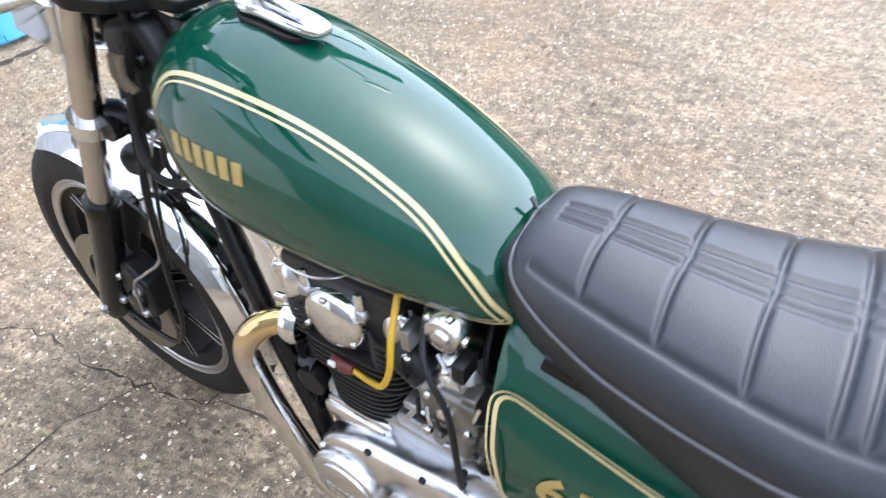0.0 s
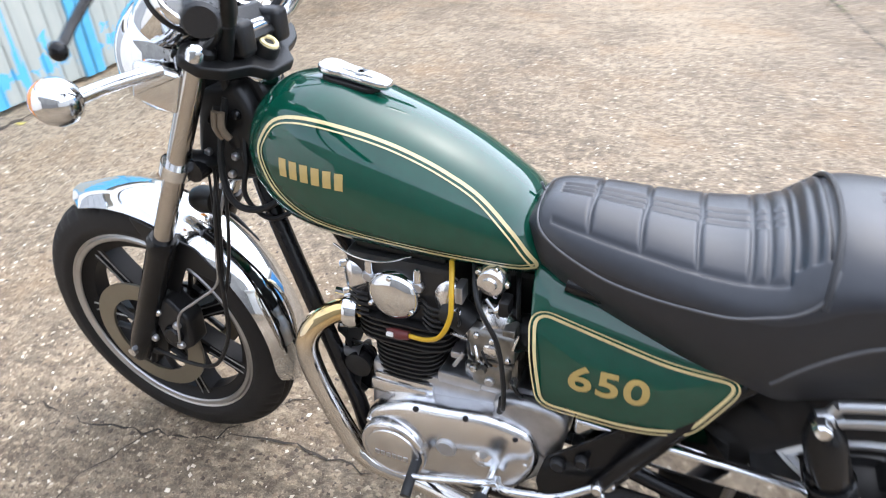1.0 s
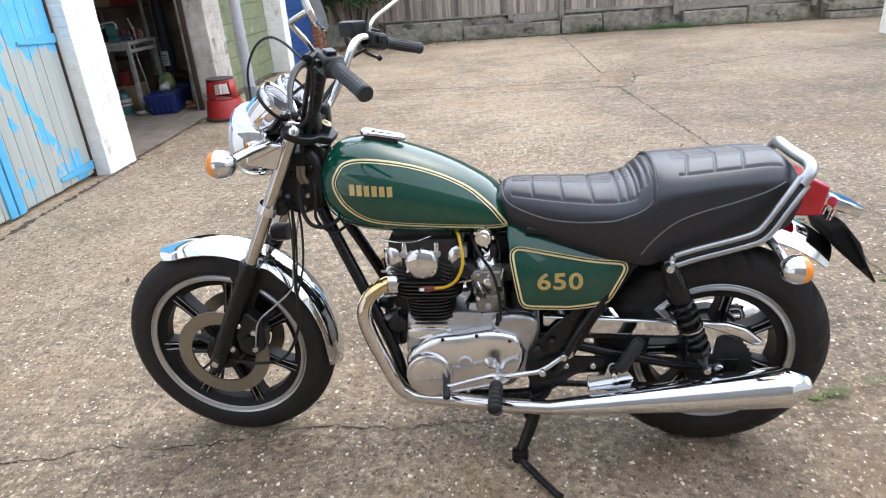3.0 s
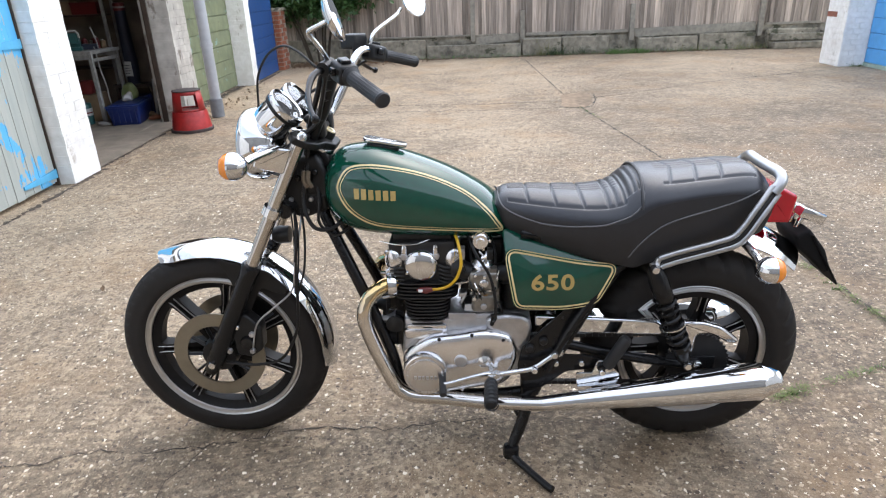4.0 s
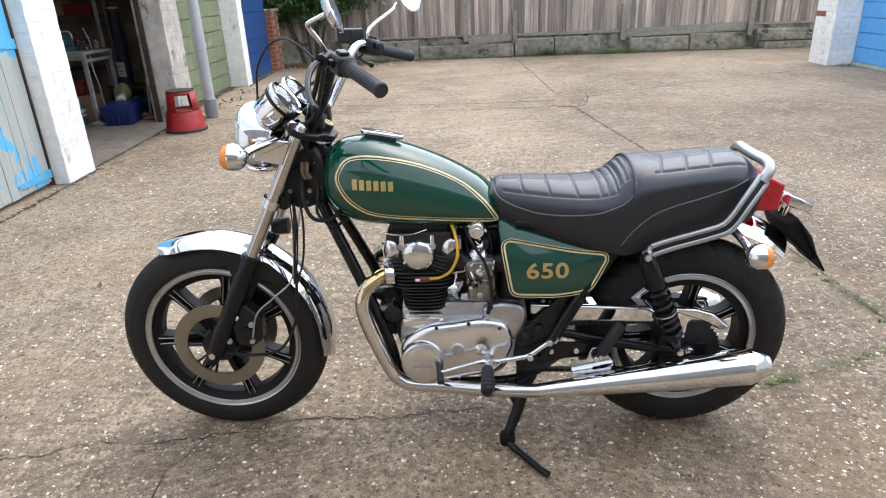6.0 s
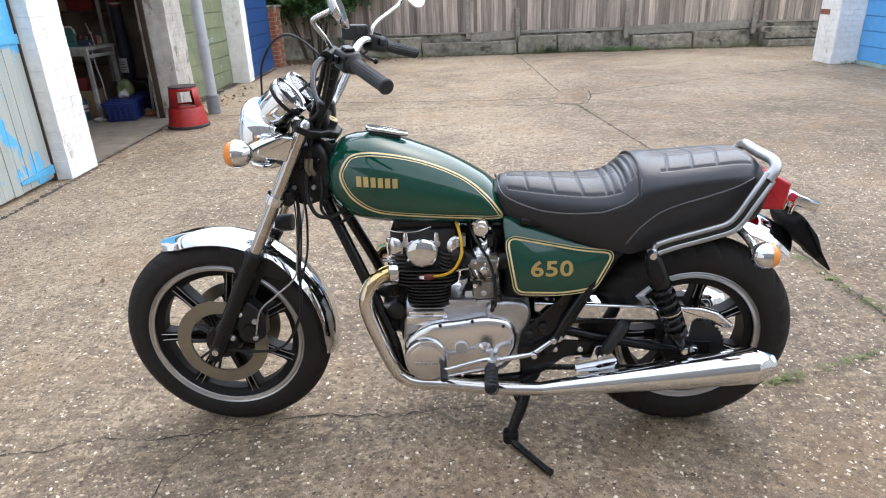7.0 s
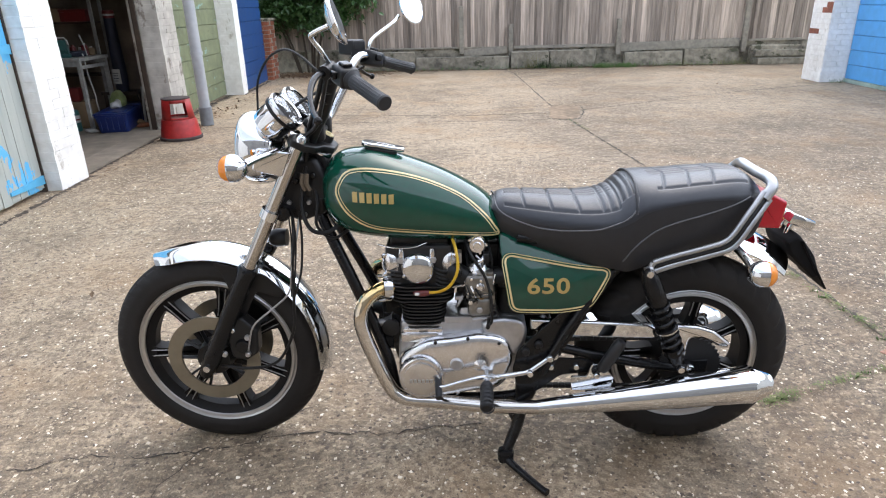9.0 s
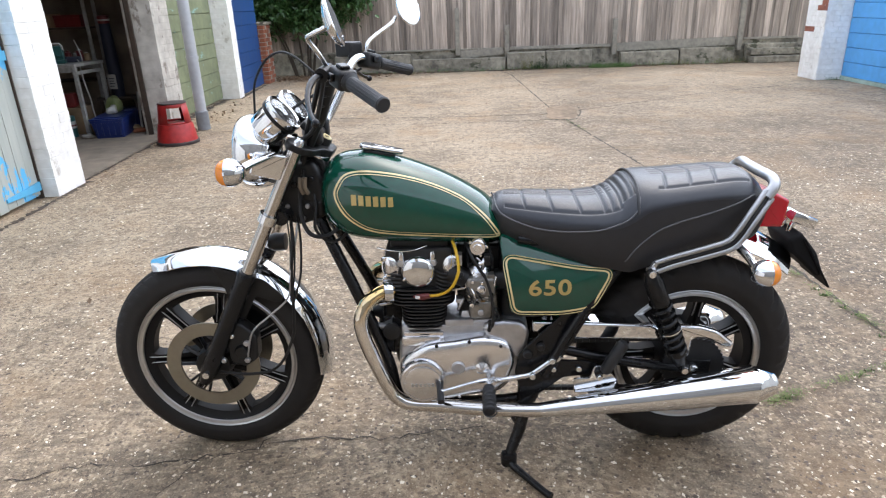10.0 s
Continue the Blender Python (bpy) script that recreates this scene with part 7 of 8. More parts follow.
thing_box("cardboard_box", "brown cardboard box on the rack shelf", "box", CARD, -4.78, 6.15, 1.186, 0.2, 0.2, 0.15, 8)
thing_box("storage_case", "dark storage case on the upper shelf", "case", TUBE_BLUE, -4.55, 6.14, 1.541, 0.42, 0.2, 0.16, 3, 0.01)
thing_box("cardboard_box", "brown cardboard box under the workbench", "box", CARD, -4.50, 5.75, 0.018, 0.34, 0.3, 0.30, 12)
thing_box("paint_tin", "red paint tin on a box under the workbench", "tin", RED_TIN, -4.48, 5.70, 0.319, 0.15, 0.15, 0.16, 10, 0.03)
# bench vice in teal paint with a bright bar
vice = tagged(empty("bench_vice", -4.40, 5.56, 0.819, 20), "teal painted bench vice with a bright steel bar", "vice")
for nm, q, m_ in (("base", (-0.06, 0.06, -0.05, 0.05, 0.0, 0.04), "t"), ("body", (-0.05, 0.05, -0.035, 0.035, 0.04, 0.12), "t"), ("fixed_jaw", (-0.055, 0.055, 0.0, 0.03, 0.12, 0.19), "t"), ("sliding_jaw", (-0.055, 0.055, -0.085, -0.05, 0.08, 0.185), "t")):
    bm = bmn()
    box(bm, *q, 0.006)
    part(nm, bm, TEAL, vice)
bm = bmn()
tube(bm, [(-0.09, -0.11, 0.20), (0.05, -0.11, 0.215), (0.075, -0.10, 0.14)], 0.008, 8, 2)
part("bar", bm, PALE, vice, "bright steel bar")
for i, (x, y, m_, h, lb) in enumerate(((-4.30, 5.80, RED_TIN, 0.13, "red spray can on the workbench"), (-4.37, 5.86, PALE, 0.10, "off-white spray can on the workbench"), (-4.28, 5.90, CARD, 0.09, "brown jar on the workbench"), (-4.46, 5.84, RED_TIN, 0.11, "dusty red tin on the workbench"), (-4.55, 5.62, TUBE_BLUE, 0.16, "dark bottle on the workbench"))):
    thing_can("spray_can", lb, "can", m_, x, y, 0.819, 0.034, h, PALE if i % 2 == 0 else RED_TIN)
thing_box("tool_case", "black tool case on the workbench", "case", TUBE_BLUE, -4.36, 5.72, 0.819, 0.20, 0.12, 0.06, 24, 0.01)
bm = bmn()
tube(bm, [(0, 0, 0), (0.012, 0, 0.10), (0.008, 0, 0.24)], 0.006, 8, 2)
stk = tagged(part("brush", bm, PALE), "pale wooden brush handle standing on the workbench", "brush")
stk.matrix_basis = pose(-4.26, 5.76, 0.819, 6, -10, 0)
bm = bmn()
tube(bm, [(-4.235, 5.62, 0.85), (-4.215, 5.60, 0.815), (-4.205, 5.60, 0.60), (-4.19, 5.62, 0.42), (-4.21, 5.66, 0.28), (-4.22, 5.72, 0.03)], 0.007, 8)
tagged(part("power_cable", bm, PALE), "pale cable hanging from the workbench to the floor", "cable")
# below and beside the bench
teal_tin = thing_can("oil_can", "dark green oil can with a pale label on the garage floor", "can", TEAL, -4.42, 5.45, 0.018, 0.085, 0.26, TUBE_BLUE)
bm = bmn()
lathe(bm, [(0.0855, 0.10), (0.087, 0.10), (0.087, 0.18), (0.0855, 0.18)], (0, 0, 0), "Z", 24)
part("label_band", bm, PALE, teal_tin, "pale paper label with red print")
bm = bmn()
lathe(bm, [(0.0875, 0.125), (0.088, 0.125), (0.088, 0.14), (0.0875, 0.14)], (0, 0, 0), "Z", 24)
part("print_bar", bm, RED_TIN, teal_tin)


def crumpled(name, label, category, material, x, y, z, sx, sy, sz, seed):
    """A crumpled bag or rag: a ball pushed in and out, flat below."""
    bm = bmn()
    bmesh.ops.create_icosphere(bm, subdivisions=3, radius=1)
    rr = random.Random(seed)
    dents = [(Vector((rr.gauss(0, 1), rr.gauss(0, 1), rr.gauss(0, 1))).normalized(), rr.uniform(-0.35, 0.3)) for _ in range(26)]
    for v in bm.verts:
        n_ = v.co.normalized()
        k = 1 + sum(d * max(0, n_.dot(q) - 0.72) * 3.2 for q, d in dents)
        v.co = Vector((n_.x * sx * k, n_.y * sy * k, max(0.0, (n_.z * k + 0.75)) * sz))
    t = tagged(part(name, bm, material, smooth=25), label, category)
    t.matrix_basis = pose(x, y, z)
    return t


SACK_GREEN = mat("pale_green_plastic", (0.22, 0.26, 0.10), 0.5, 0, 0, 0.6, 12)
crumpled("carrier_bag", "crumpled green and white plastic bag on the storage tub", "bag", SACK_GREEN, -4.0, 5.76, 0.243, 0.085, 0.09, 0.11, 3)
crumpled("carrier_bag", "crumpled white plastic bag on the storage tub", "bag", PALE, -3.97, 5.62, 0.243, 0.06, 0.07, 0.055, 4)
crumpled("rag", "crumpled pale rag on the garage floor", "rag", PALE, -4.16, 5.36, 0.018, 0.06, 0.045, 0.03, 5)
crumpled("rag", "dirty brown rag on the garage floor", "rag", CARD, -3.83, 5.78, 0.018, 0.09, 0.08, 0.04, 6)
crumpled("rag", "orange-brown rag by the door post", "rag", mat("rust_cloth", (0.28, 0.10, 0.05), 0.9, 0, 0, 0.5, 14), -3.70, 5.66, 0.018, 0.07, 0.06, 0.03, 7)
crumpled("work_coat", "dark coat bunched on the garage wall hook", "coat", TUBE_BLUE, -3.80, 6.27, 0.66, 0.13, 0.06, 0.15, 9)
bm = bmn()
tube(bm, [(-3.80, 6.34, 0.93), (-3.80, 6.27, 0.93), (-3.80, 6.25, 0.95)], 0.007, 8, 2)
tagged(part("wall_hook", bm, TABLE_GREY), "steel hook on the garage wall", "hook")
bm = bmn()
tube(bm, [(-3.90, 6.06, 0.385), (-3.86, 6.0, 0.36), (-3.82, 6.02, 0.26), (-3.85, 6.05, 0.20), (-3.90, 6.04, 0.27), (-3.92, 6.03, 0.385)], 0.006, 8)
tagged(part("rubber_hose", bm, BLACK_SATIN), "loop of black hose hanging from the trestle", "hose")
for i, (x, y, tilt, h) in enumerate(((-3.84, 5.98, -5, 0.42), (-3.72, 5.92, -8, 0.66), (-3.64, 5.80, -6, 0.50))):
    bm = bmn()
    box(bm, -0.012, 0.012, -0.03, 0.03, 0, h, 0.003)
    pk = tagged(part("timber_offcut", bm, (PALE, DARK_WOOD, CARD)[i]), "timber offcut leaning inside the doorway", "timber")
    pk.matrix_basis = pose(x, y, 0.018, tilt, tilt * -0.6, 20)

# red brick end pier with a pale cap
bm = bmn()
box(bm, -3.81, -3.52, 10.42, 10.86, 0, 1.04)
bp_ = tagged(part("wall_brick_end", bm, MORTAR), "low red brick end pier with a pale coping", "wall", kind="structure")
for i in range(14):
    z = 0.006 + i * 0.074
    for k in range(2):
        off = 0.0 if i % 2 else 0.1
        x0, x1 = (-3.815, -3.715 + off) if k == 0 else (-3.703 + off, -3.515)
        if x1 - x0 > 0.03:
            bm = bmn()
            box(bm, x0, x1, 10.41, 10.52, z, z + 0.062, 0.004)
            part("brick", bm, BRICK_RED, bp_)
    bm = bmn()
    box(bm, -3.56, -3.512, 10.53 + (0.1 if i % 2 else 0.0), 10.74 + (0.1 if i % 2 else 0), z, z + 0.065, 0.004)
    part("brick", bm, BRICK_RED, bp_)
bm = bmn()
box(bm, -3.84, -3.49, 10.39, 10.90, 1.043, 1.09, 0.012)
part("coping", bm, STONE, bp_)

# fence posts, rails and slabs
POST = mat("pale_timber_post", (0.26, 0.235, 0.19), 0.85, 0, 0, 0.35, 16, 0.5, 50)
for x, zt in ((0.0, 1.2), (0.99, 0.85), (3.13, 0.90), (5.6, 1.9)):
    bm = bmn()
    box(bm, x - 0.045, x + 0.045, 11.68, 11.765, 0.22 if x > 0.5 else 0.3, zt, 0.006)
    tagged(part("fence_post", bm, POST), "weathered pale timber fence post", "post", "fence posts")
for x0, x1, z0, z1, y in ((0.05, 0.93, 0.26, 0.40, 0.14), (1.05, 3.07, 0.37, 0.43, 0.0), (3.19, 5.53, 0.30, 0.46, 0.14), (5.7, 6.75, 0.42, 0.46, 0.02), (-4.2, -0.06, 0.40, 0.43, 0.02)):
    bm = bmn()
    box(bm, x0, x1, 11.735, 11.772, z0, z1, 0.004, Matrix.Translation(((x0 + x1) / 2, 0, z0)) @ Matrix.Rotation(radians(-4 if (x0 == 0.05) else -1.2 if x0 == 3.19 else 0), 4, "Y") @ Matrix.Translation((-(x0 + x1) / 2, 0, -z0)))
    tagged(part("gravel_board", bm, POST), "weathered horizontal board along the fence foot", "board", "gravel boards")
random.seed(5)
for x0, x1, h in ((-2.5, -0.95, 0.36), (-0.93, 0.95, 0.24), (0.99, 1.75, 0.33), (1.77, 2.68, 0.34), (3.25, 4.4, 0.27), (4.42, 5.5, 0.30), (5.72, 6.7, 0.34), (6.72, 8.0, 0.30)):
    bm = bmn()
    box(bm, x0, x1, 11.60 + random.uniform(-0.02, 0.02), 11.74, 0, h, 0.02)
    for v in bm.verts:
        v.co += Vector((random.uniform(-0.008, 0.008), random.uniform(-0.008, 0.008), random.uniform(-0.012, 0.012) if v.co.z > 0.05 else 0))
    tagged(part("kerb_slab", bm, STONE), "broken weathered concrete slab at the fence foot", "slab", "slabs at the fence foot")
for i, (z, y) in enumerate(((0.0, 11.30), (0.14, 11.45))):
    bm = bmn()
    box(bm, 5.75, 6.75, y, 11.62, z, z + 0.12, 0.015)
    tagged(part("garden_step", bm, STONE), "low concrete step below the fence", "step", "steps to the fence")

# right-hand pier bricks and the door's pale foot
FLAKE = mat("bare_brick_patch", (0.30, 0.11, 0.07), 0.85, 0, 0, 0.4, 30, 0.4, 80)
wp4 = bpy.data.objects["wall_pier_4"]
random.seed(8)
for i in range(31):
    z = i * 0.077
    for a, c in ((8.5, 8.77 if i % 2 else 8.66), (8.775 if i % 2 else 8.665, 9.05)):
        bm = bmn()
        box(bm, 5.492 + random.uniform(-0.002, 0.002), 5.55, a, c - 0.001, z + 0.0005, z + 0.0765, 0.004)
        part("brick", bm, FLAKE if (i in (13, 14) and a < 8.6) or i in (9, 17) and a > 8.6 else WHITE_BRICK, wp4)
    for a, c in ((5.5, 5.70 if i % 2 else 5.62), (5.705 if i % 2 else 5.625, 5.86)):
        bm = bmn()
        box(bm, a, c - 0.001, 8.492 + random.uniform(-0.002, 0.002), 8.55, z + 0.0005, z + 0.0765, 0.004)
        part("brick", bm, WHITE_BRICK, wp4)
bm = bmn()
box(bm, 5.85, 5.93, 3.9, 8.49, 0.0, 0.055, 0.006)
part("door_sill", bm, mat("pale_green_sill", (0.36, 0.46, 0.40), 0.7, 0, 0, 0.3, 14), door4, "pale green sill board")
bm = bmn()
box(bm, 5.9, 9.0, -6.49, 9.05, 2.41, 2.75)
tagged(part("wall_right_parapet", bm, WHITE_BRICK), "white painted wall above the blue garage doors", "wall", kind="structure")
bm = bmn()
box(bm, 5.95, 6.1, -6.49, 3.99, 0, 2.4)
tagged(part("wall_right_row", bm, WHITE_BRICK), "white painted brick garage wall", "wall", kind="structure")
# added wall, out of view: blocks low sky so chrome and paint reflect dark
bm = bmn()
box(bm, -16, 16, 15.0, 15.3, 0, 5.2)
tagged(part("wall_beyond_fence", bm, WALL_BACK), "plain unseen grey wall added beyond the fence to darken reflections", "wall", kind="structure")
# unseen wall added behind the camera for dark reflections; the left row carried on
bm = bmn()
box(bm, -9, 9, -6.8, -6.5, 0, 5.4)
tagged(part("wall_house", bm, WALL_BACK), "plain unseen grey wall added behind the camera to darken reflections", "wall", kind="structure")
bm = bmn()
along(bm, -9.8, -4.62, -0.4, -0.02, 0, 2.75)
tagged(part("wall_left_row", bm, WHITE_BRICK), "white painted garage wall", "wall", kind="structure")

# ---- bush over the brick pier ----
LEAF = mat("laurel_leaf", (0.046, 0.108, 0.026), 0.40, 0, 0, 0.5, 3)
STEM = mat("bush_stem", (0.05, 0.036, 0.022), 0.85, 0, 0, 0.3, 20)
random.seed(21)
bush = tagged(empty("bush", -3.1, 11.35, 0.0), "dark green laurel bush hanging over the fence foot", "bush")
for k in range(7):
    bm = bmn()
    x = random.uniform(-0.9, 0.9)
    tube(bm, [(x * 0.3, 0.2, 0.0), (x * 0.5, 0.1, 0.5), (x * 0.8, 0.0, 1.0), (x * 1.1, -0.1, 1.6)], 0.02, 6, 3, radii=[0.025, 0.02, 0.014, 0.006])
    part("stem", bm, STEM, bush)
verts, faces = [], []
clumps = [(random.uniform(-1.05, 1.35), random.uniform(-0.35, 0.45), random.uniform(0.80, 2.15)) for _ in range(120)]
clumps = [c for c in clumps if c[2] > 0.86 + 0.13 * (c[0] + 1.05)]
for cx, cy, cz in clumps:
    for _ in range(110):
        p = Vector((cx, cy, cz)) + Vector((random.gauss(0, 0.15), random.gauss(0, 0.13), random.gauss(0, 0.11)))
        ln, wd = random.uniform(0.07, 0.13), random.uniform(0.02, 0.034)
        m = Euler((random.uniform(-0.9, 0.9), random.uniform(-0.2, 1.1), random.uniform(0, 6.28))).to_matrix()
        i = len(verts)
        for q in ((0, 0, 0), (ln * 0.35, wd, 0.004), (ln * 0.75, wd * 0.8, 0), (ln, 0, -0.012), (ln * 0.75, -wd * 0.8, 0), (ln * 0.35, -wd, 0.004), (ln * 0.5, 0, -0.008)):
            verts.append(p + m @ Vector(q))
        faces += [(i, i + 1, i + 6), (i + 1, i + 2, i + 6), (i + 2, i + 3, i + 6), (i + 3, i + 4, i + 6), (i + 4, i + 5, i + 6), (i + 5, i, i + 6)]
me = bpy.data.meshes.new("crown")
me.from_pydata(verts, [], faces)
me.materials.append(LEAF)
cr = new("crown", me)
cr.parent = bush

# ---- the ground's cracks, joints, weeds and loose stones ----
CRACK = mat("crack_dirt", (0.06, 0.048, 0.036), 0.95, 0, 0, 0.5, 60)
SEAM = mat("joint_filler", (0.085, 0.072, 0.055), 0.95, 0, 0, 0.5, 20)
MOSS = mat("moss", (0.19, 0.23, 0.085), 0.95, 0, 0, 0.5, 40, 0.5, 120)
random.seed(31)


def crack(pts, width, material, label, wander=0.012, name_="crack", rise_=0.0025):
    """A ragged thin band on the ground."""
    path = []
    P = [Vector((x, y, 0)) for x, y in pts]
    for a, c in zip(P, P[1:]):
        n_ = max(2, int((c - a).length / 0.03))
        for k in range(n_):
            path.append(a.lerp(c, k / n_))
    path.append(P[-1])
    bm = bmn()
    rows = []
    for i, p in enumerate(path):
        t = (path[min(i + 1, len(path) - 1)] - path[max(i - 1, 0)]).normalized()
        s = Vector((-t.y, t.x, 0))
        w = width * random.choice((0.15, 0.5, 0.8, 1.2))
        o = random.uniform(-wander, wander)
        rows.append((bm.verts.new(p + s * (o - w / 2) + Vector((0, 0, rise_))), bm.verts.new(p + s * (o + w / 2) + Vector((0, 0, rise_)))))
    for a, c in zip(rows, rows[1:]):
        bm.faces.new((a[0], a[1], c[1], c[0]))
    return tagged(part(name_, bm, material), label, "crack", kind="structure")


for pts, w in (([(-2.2, -0.28), (-1.75, -0.22), (-1.36, -0.17), (-1.13, -0.09), (-0.95, -0.10), (-0.80, -0.07), (-0.62, -0.02), (-0.45, 0.03), (-0.2, 0.02), (0.1, 0.08)], 0.0065),
               ([(-0.80, -0.07), (-0.81, -0.16), (-0.86, -0.26), (-0.85, -0.40)], 0.004),
               ([(-0.62, -0.02), (-0.55, 0.10), (-0.42, 0.22)], 0.0035)):
    crack(pts, w, CRACK, "ragged dark crack in the concrete")
for pts, w in (([(0.80, 11.5), (0.99, 10.73), (1.18, 6.6), (1.22, 6.2), (1.30, 5.3), (1.51, 3.66), (1.66, 2.2), (1.74, 0.62), (1.85, -1.5)], 0.022),
               ([(-2.6, 6.35), (-1.03, 6.2), (0.2, 6.1), (1.18, 6.18), (2.0, 6.6), (3.2, 7.35), (4.2, 7.8), (5.3, 8.2)], 0.028),
               ([(-3.0, 5.55), (-1.03, 5.75), (0.3, 5.68), (1.25, 5.75)], 0.022), ([(4.1, 11.0), (5.0, 9.9), (5.6, 9.2)], 0.02)):
    crack(pts, w, SEAM, "dirt-filled joint in the concrete", 0.006, "joint")
def row_line(d, *stops):
    """Ground places along the row of garages."""
    return [(p.x, p.y) for p in (ROW @ Vector((d, q, 0)) for q in stops)]


DIRT = mat("trodden_dirt", (0.075, 0.055, 0.038), 0.95, 0, 0, 0.6, 30, 0.5, 80)
for d_, stops, w_ in ((0.018, (-2.9, -0.43), 0.05), (0.022, (-0.43, 0.03), 0.06), (-0.045, (0.02, 2.07), 0.07), (0.02, (2.07, 2.6), 0.06), (-0.20, (2.62, 5.0), 0.16), (0.02, (5.0, 5.33), 0.06), (0.0, (5.36, 6.85), 0.08)):
    crack(row_line(d_, *stops), w_, DIRT, "strip of dirt and crumbs along the garage foot", 0.014, "dirt_strip", 0.0028)
crack([(x_ * 0.5, 11.50 + 0.05 * math.sin(x_ * 1.7)) for x_ in range(-6, 15)], 0.22, DIRT, "strip of dirt and crumbs along the fence foot", 0.05, "dirt_strip", 0.0028)
# broken patch of newer concrete where the joints meet
PATCH = mat("patched_concrete", (0.27, 0.195, 0.125), 0.9, 0, 0, 0.55, 16, 0.7, 60)
outline = spline([(1.15, 6.62, 0), (1.32, 6.72, 0), (1.50, 6.60, 0), (1.46, 6.20, 0), (1.36, 5.80, 0), (1.20, 5.74, 0), (1.06, 5.86, 0), (1.10, 6.25, 0)], 5, True)
bm = bmn()
low_ring = [bm.verts.new((p.x + random.uniform(-0.012, 0.012), p.y + random.uniform(-0.02, 0.02), 0.001)) for p in outline]
top_ring = [bm.verts.new((v.co.x + (1.28 - v.co.x) * 0.06, v.co.y + (6.2 - v.co.y) * 0.06, 0.006)) for v in low_ring]
for k in range(len(outline)):
    bm.faces.new((low_ring[k], low_ring[k - 1], top_ring[k - 1], top_ring[k]))
bm.faces.new(top_ring)
tagged(part("concrete_patch", bm, PATCH), "rough round patch in the concrete at the joints", "patch", kind="structure")
crack([(1.02, 5.80), (1.18, 5.69), (1.38, 5.74), (1.50, 6.15), (1.56, 6.62)], 0.03, SEAM, "crumbling edge of the concrete patch", 0.012, "joint", 0.0032)
crack([(1.10, 6.70), (1.32, 6.78), (1.55, 6.64)], 0.02, SEAM, "crumbling edge of the concrete patch", 0.01, "joint", 0.0032)
bm = bmn()
box(bm, -0.035, 0.035, -0.055, 0.055, -0.02, 0.004, 0.003)
shard = tagged(part("brick_fragment", bm, mat("pale_worn_brick", (0.40, 0.22, 0.155), 0.85, 0, 0, 0.4, 40, 0.5, 90)), "worn red brick fragment set in the concrete", "brick")
shard.matrix_basis = pose(1.71, 0.485, 0.0, 0, 0, 28)

# grass tufts
GRASS = mat("grass_blades", (0.10, 0.18, 0.045), 0.7, 0, 0, 0.5, 4)
DRY = mat("dry_grass", (0.20, 0.19, 0.07), 0.8, 0, 0, 0.4, 4)


def tufts(name_, label, spots, material, h):
    verts, faces = [], []
    for x, y, r, n_ in spots:
        for _ in range(n_):
            a, d = random.uniform(0, 6.28), r * math.sqrt(random.random())
            p = Vector((x + d * math.cos(a), y + d * math.sin(a) * 0.5, 0))
            lean = Vector((random.gauss(0, 0.5), random.gauss(0, 0.5), 1)) * h * random.uniform(0.4, 1.1)
            s = Vector((random.uniform(-1, 1), random.uniform(-1, 1), 0)).normalized() * 0.0025
            i = len(verts)
            verts += [p - s, p + s, p + lean * 0.6 + s * 0.7, p + lean * 0.6 - s * 0.7, p + lean + Vector((lean.x, lean.y, 0)) * 0.4]
            faces += [(i, i + 1, i + 2, i + 3), (i + 3, i + 2, i + 4)]
    me = bpy.data.meshes.new(name_)
    me.from_pydata(verts, [], faces)
    me.materials.append(material)
    return tagged(new(name_, me), label, "grass", kind="stuff")


near = []
for i in range(20):
    t = i / 19
    near.append((1.04 + 1.0 * t, 0.18 + 0.36 * t + random.uniform(-0.02, 0.02), 0.02, 22 if i < 3 else random.choice((0, 3, 8, 14))))
for i in range(26):
    t = i / 25
    near.append((1.62 + 0.14 * t, 1.7 - 1.6 * t, 0.022, random.choice((0, 4, 10, 16))))
tufts("grass", "thin green grass growing in the concrete joints", near, GRASS, 0.014)
far = [(2.85 + random.uniform(-0.15, 0.5), 11.5 + random.uniform(-0.15, 0.1), 0.12, 60) for _ in range(16)] + [(x / 6, 11.52 + random.uniform(-0.08, 0.05), 0.10, 14) for x in range(-15, 42)]
tufts("grass", "scruffy grass along the fence foot", far, GRASS, 0.10)
tufts("dry_grass", "dry yellow weeds along the fence foot", [(1.35, 11.55, 0.1, 40), (5.3, 11.5, 0.25, 80), (4.2, 11.5, 0.4, 60), (5.75, 11.55, 0.2, 40)], DRY, 0.16)
tufts("dry_grass", "weeds at the foot of the right-hand pier", [(5.75, 8.45, 0.12, 50)], GRASS, 0.06)
tufts("weeds", "dark trailing weeds over the broken slabs", [(1.9 + random.uniform(-0.5, 0.4), 11.57, 0.08, 26) for _ in range(12)], mat("dark_weed", (0.03, 0.055, 0.018), 0.7, 0, 0, 0.5, 4), 0.22)
tufts("dry_grass", "tall yellow sprig growing by the fence post", [(1.35, 11.60, 0.05, 36), (1.5, 11.6, 0.04, 20)], DRY, 0.42)
# dead leaves by the bush and under the garage doors
DEAD = mat("dead_leaves", (0.17, 0.105, 0.058), 0.85, 0, 0, 0.5, 6)


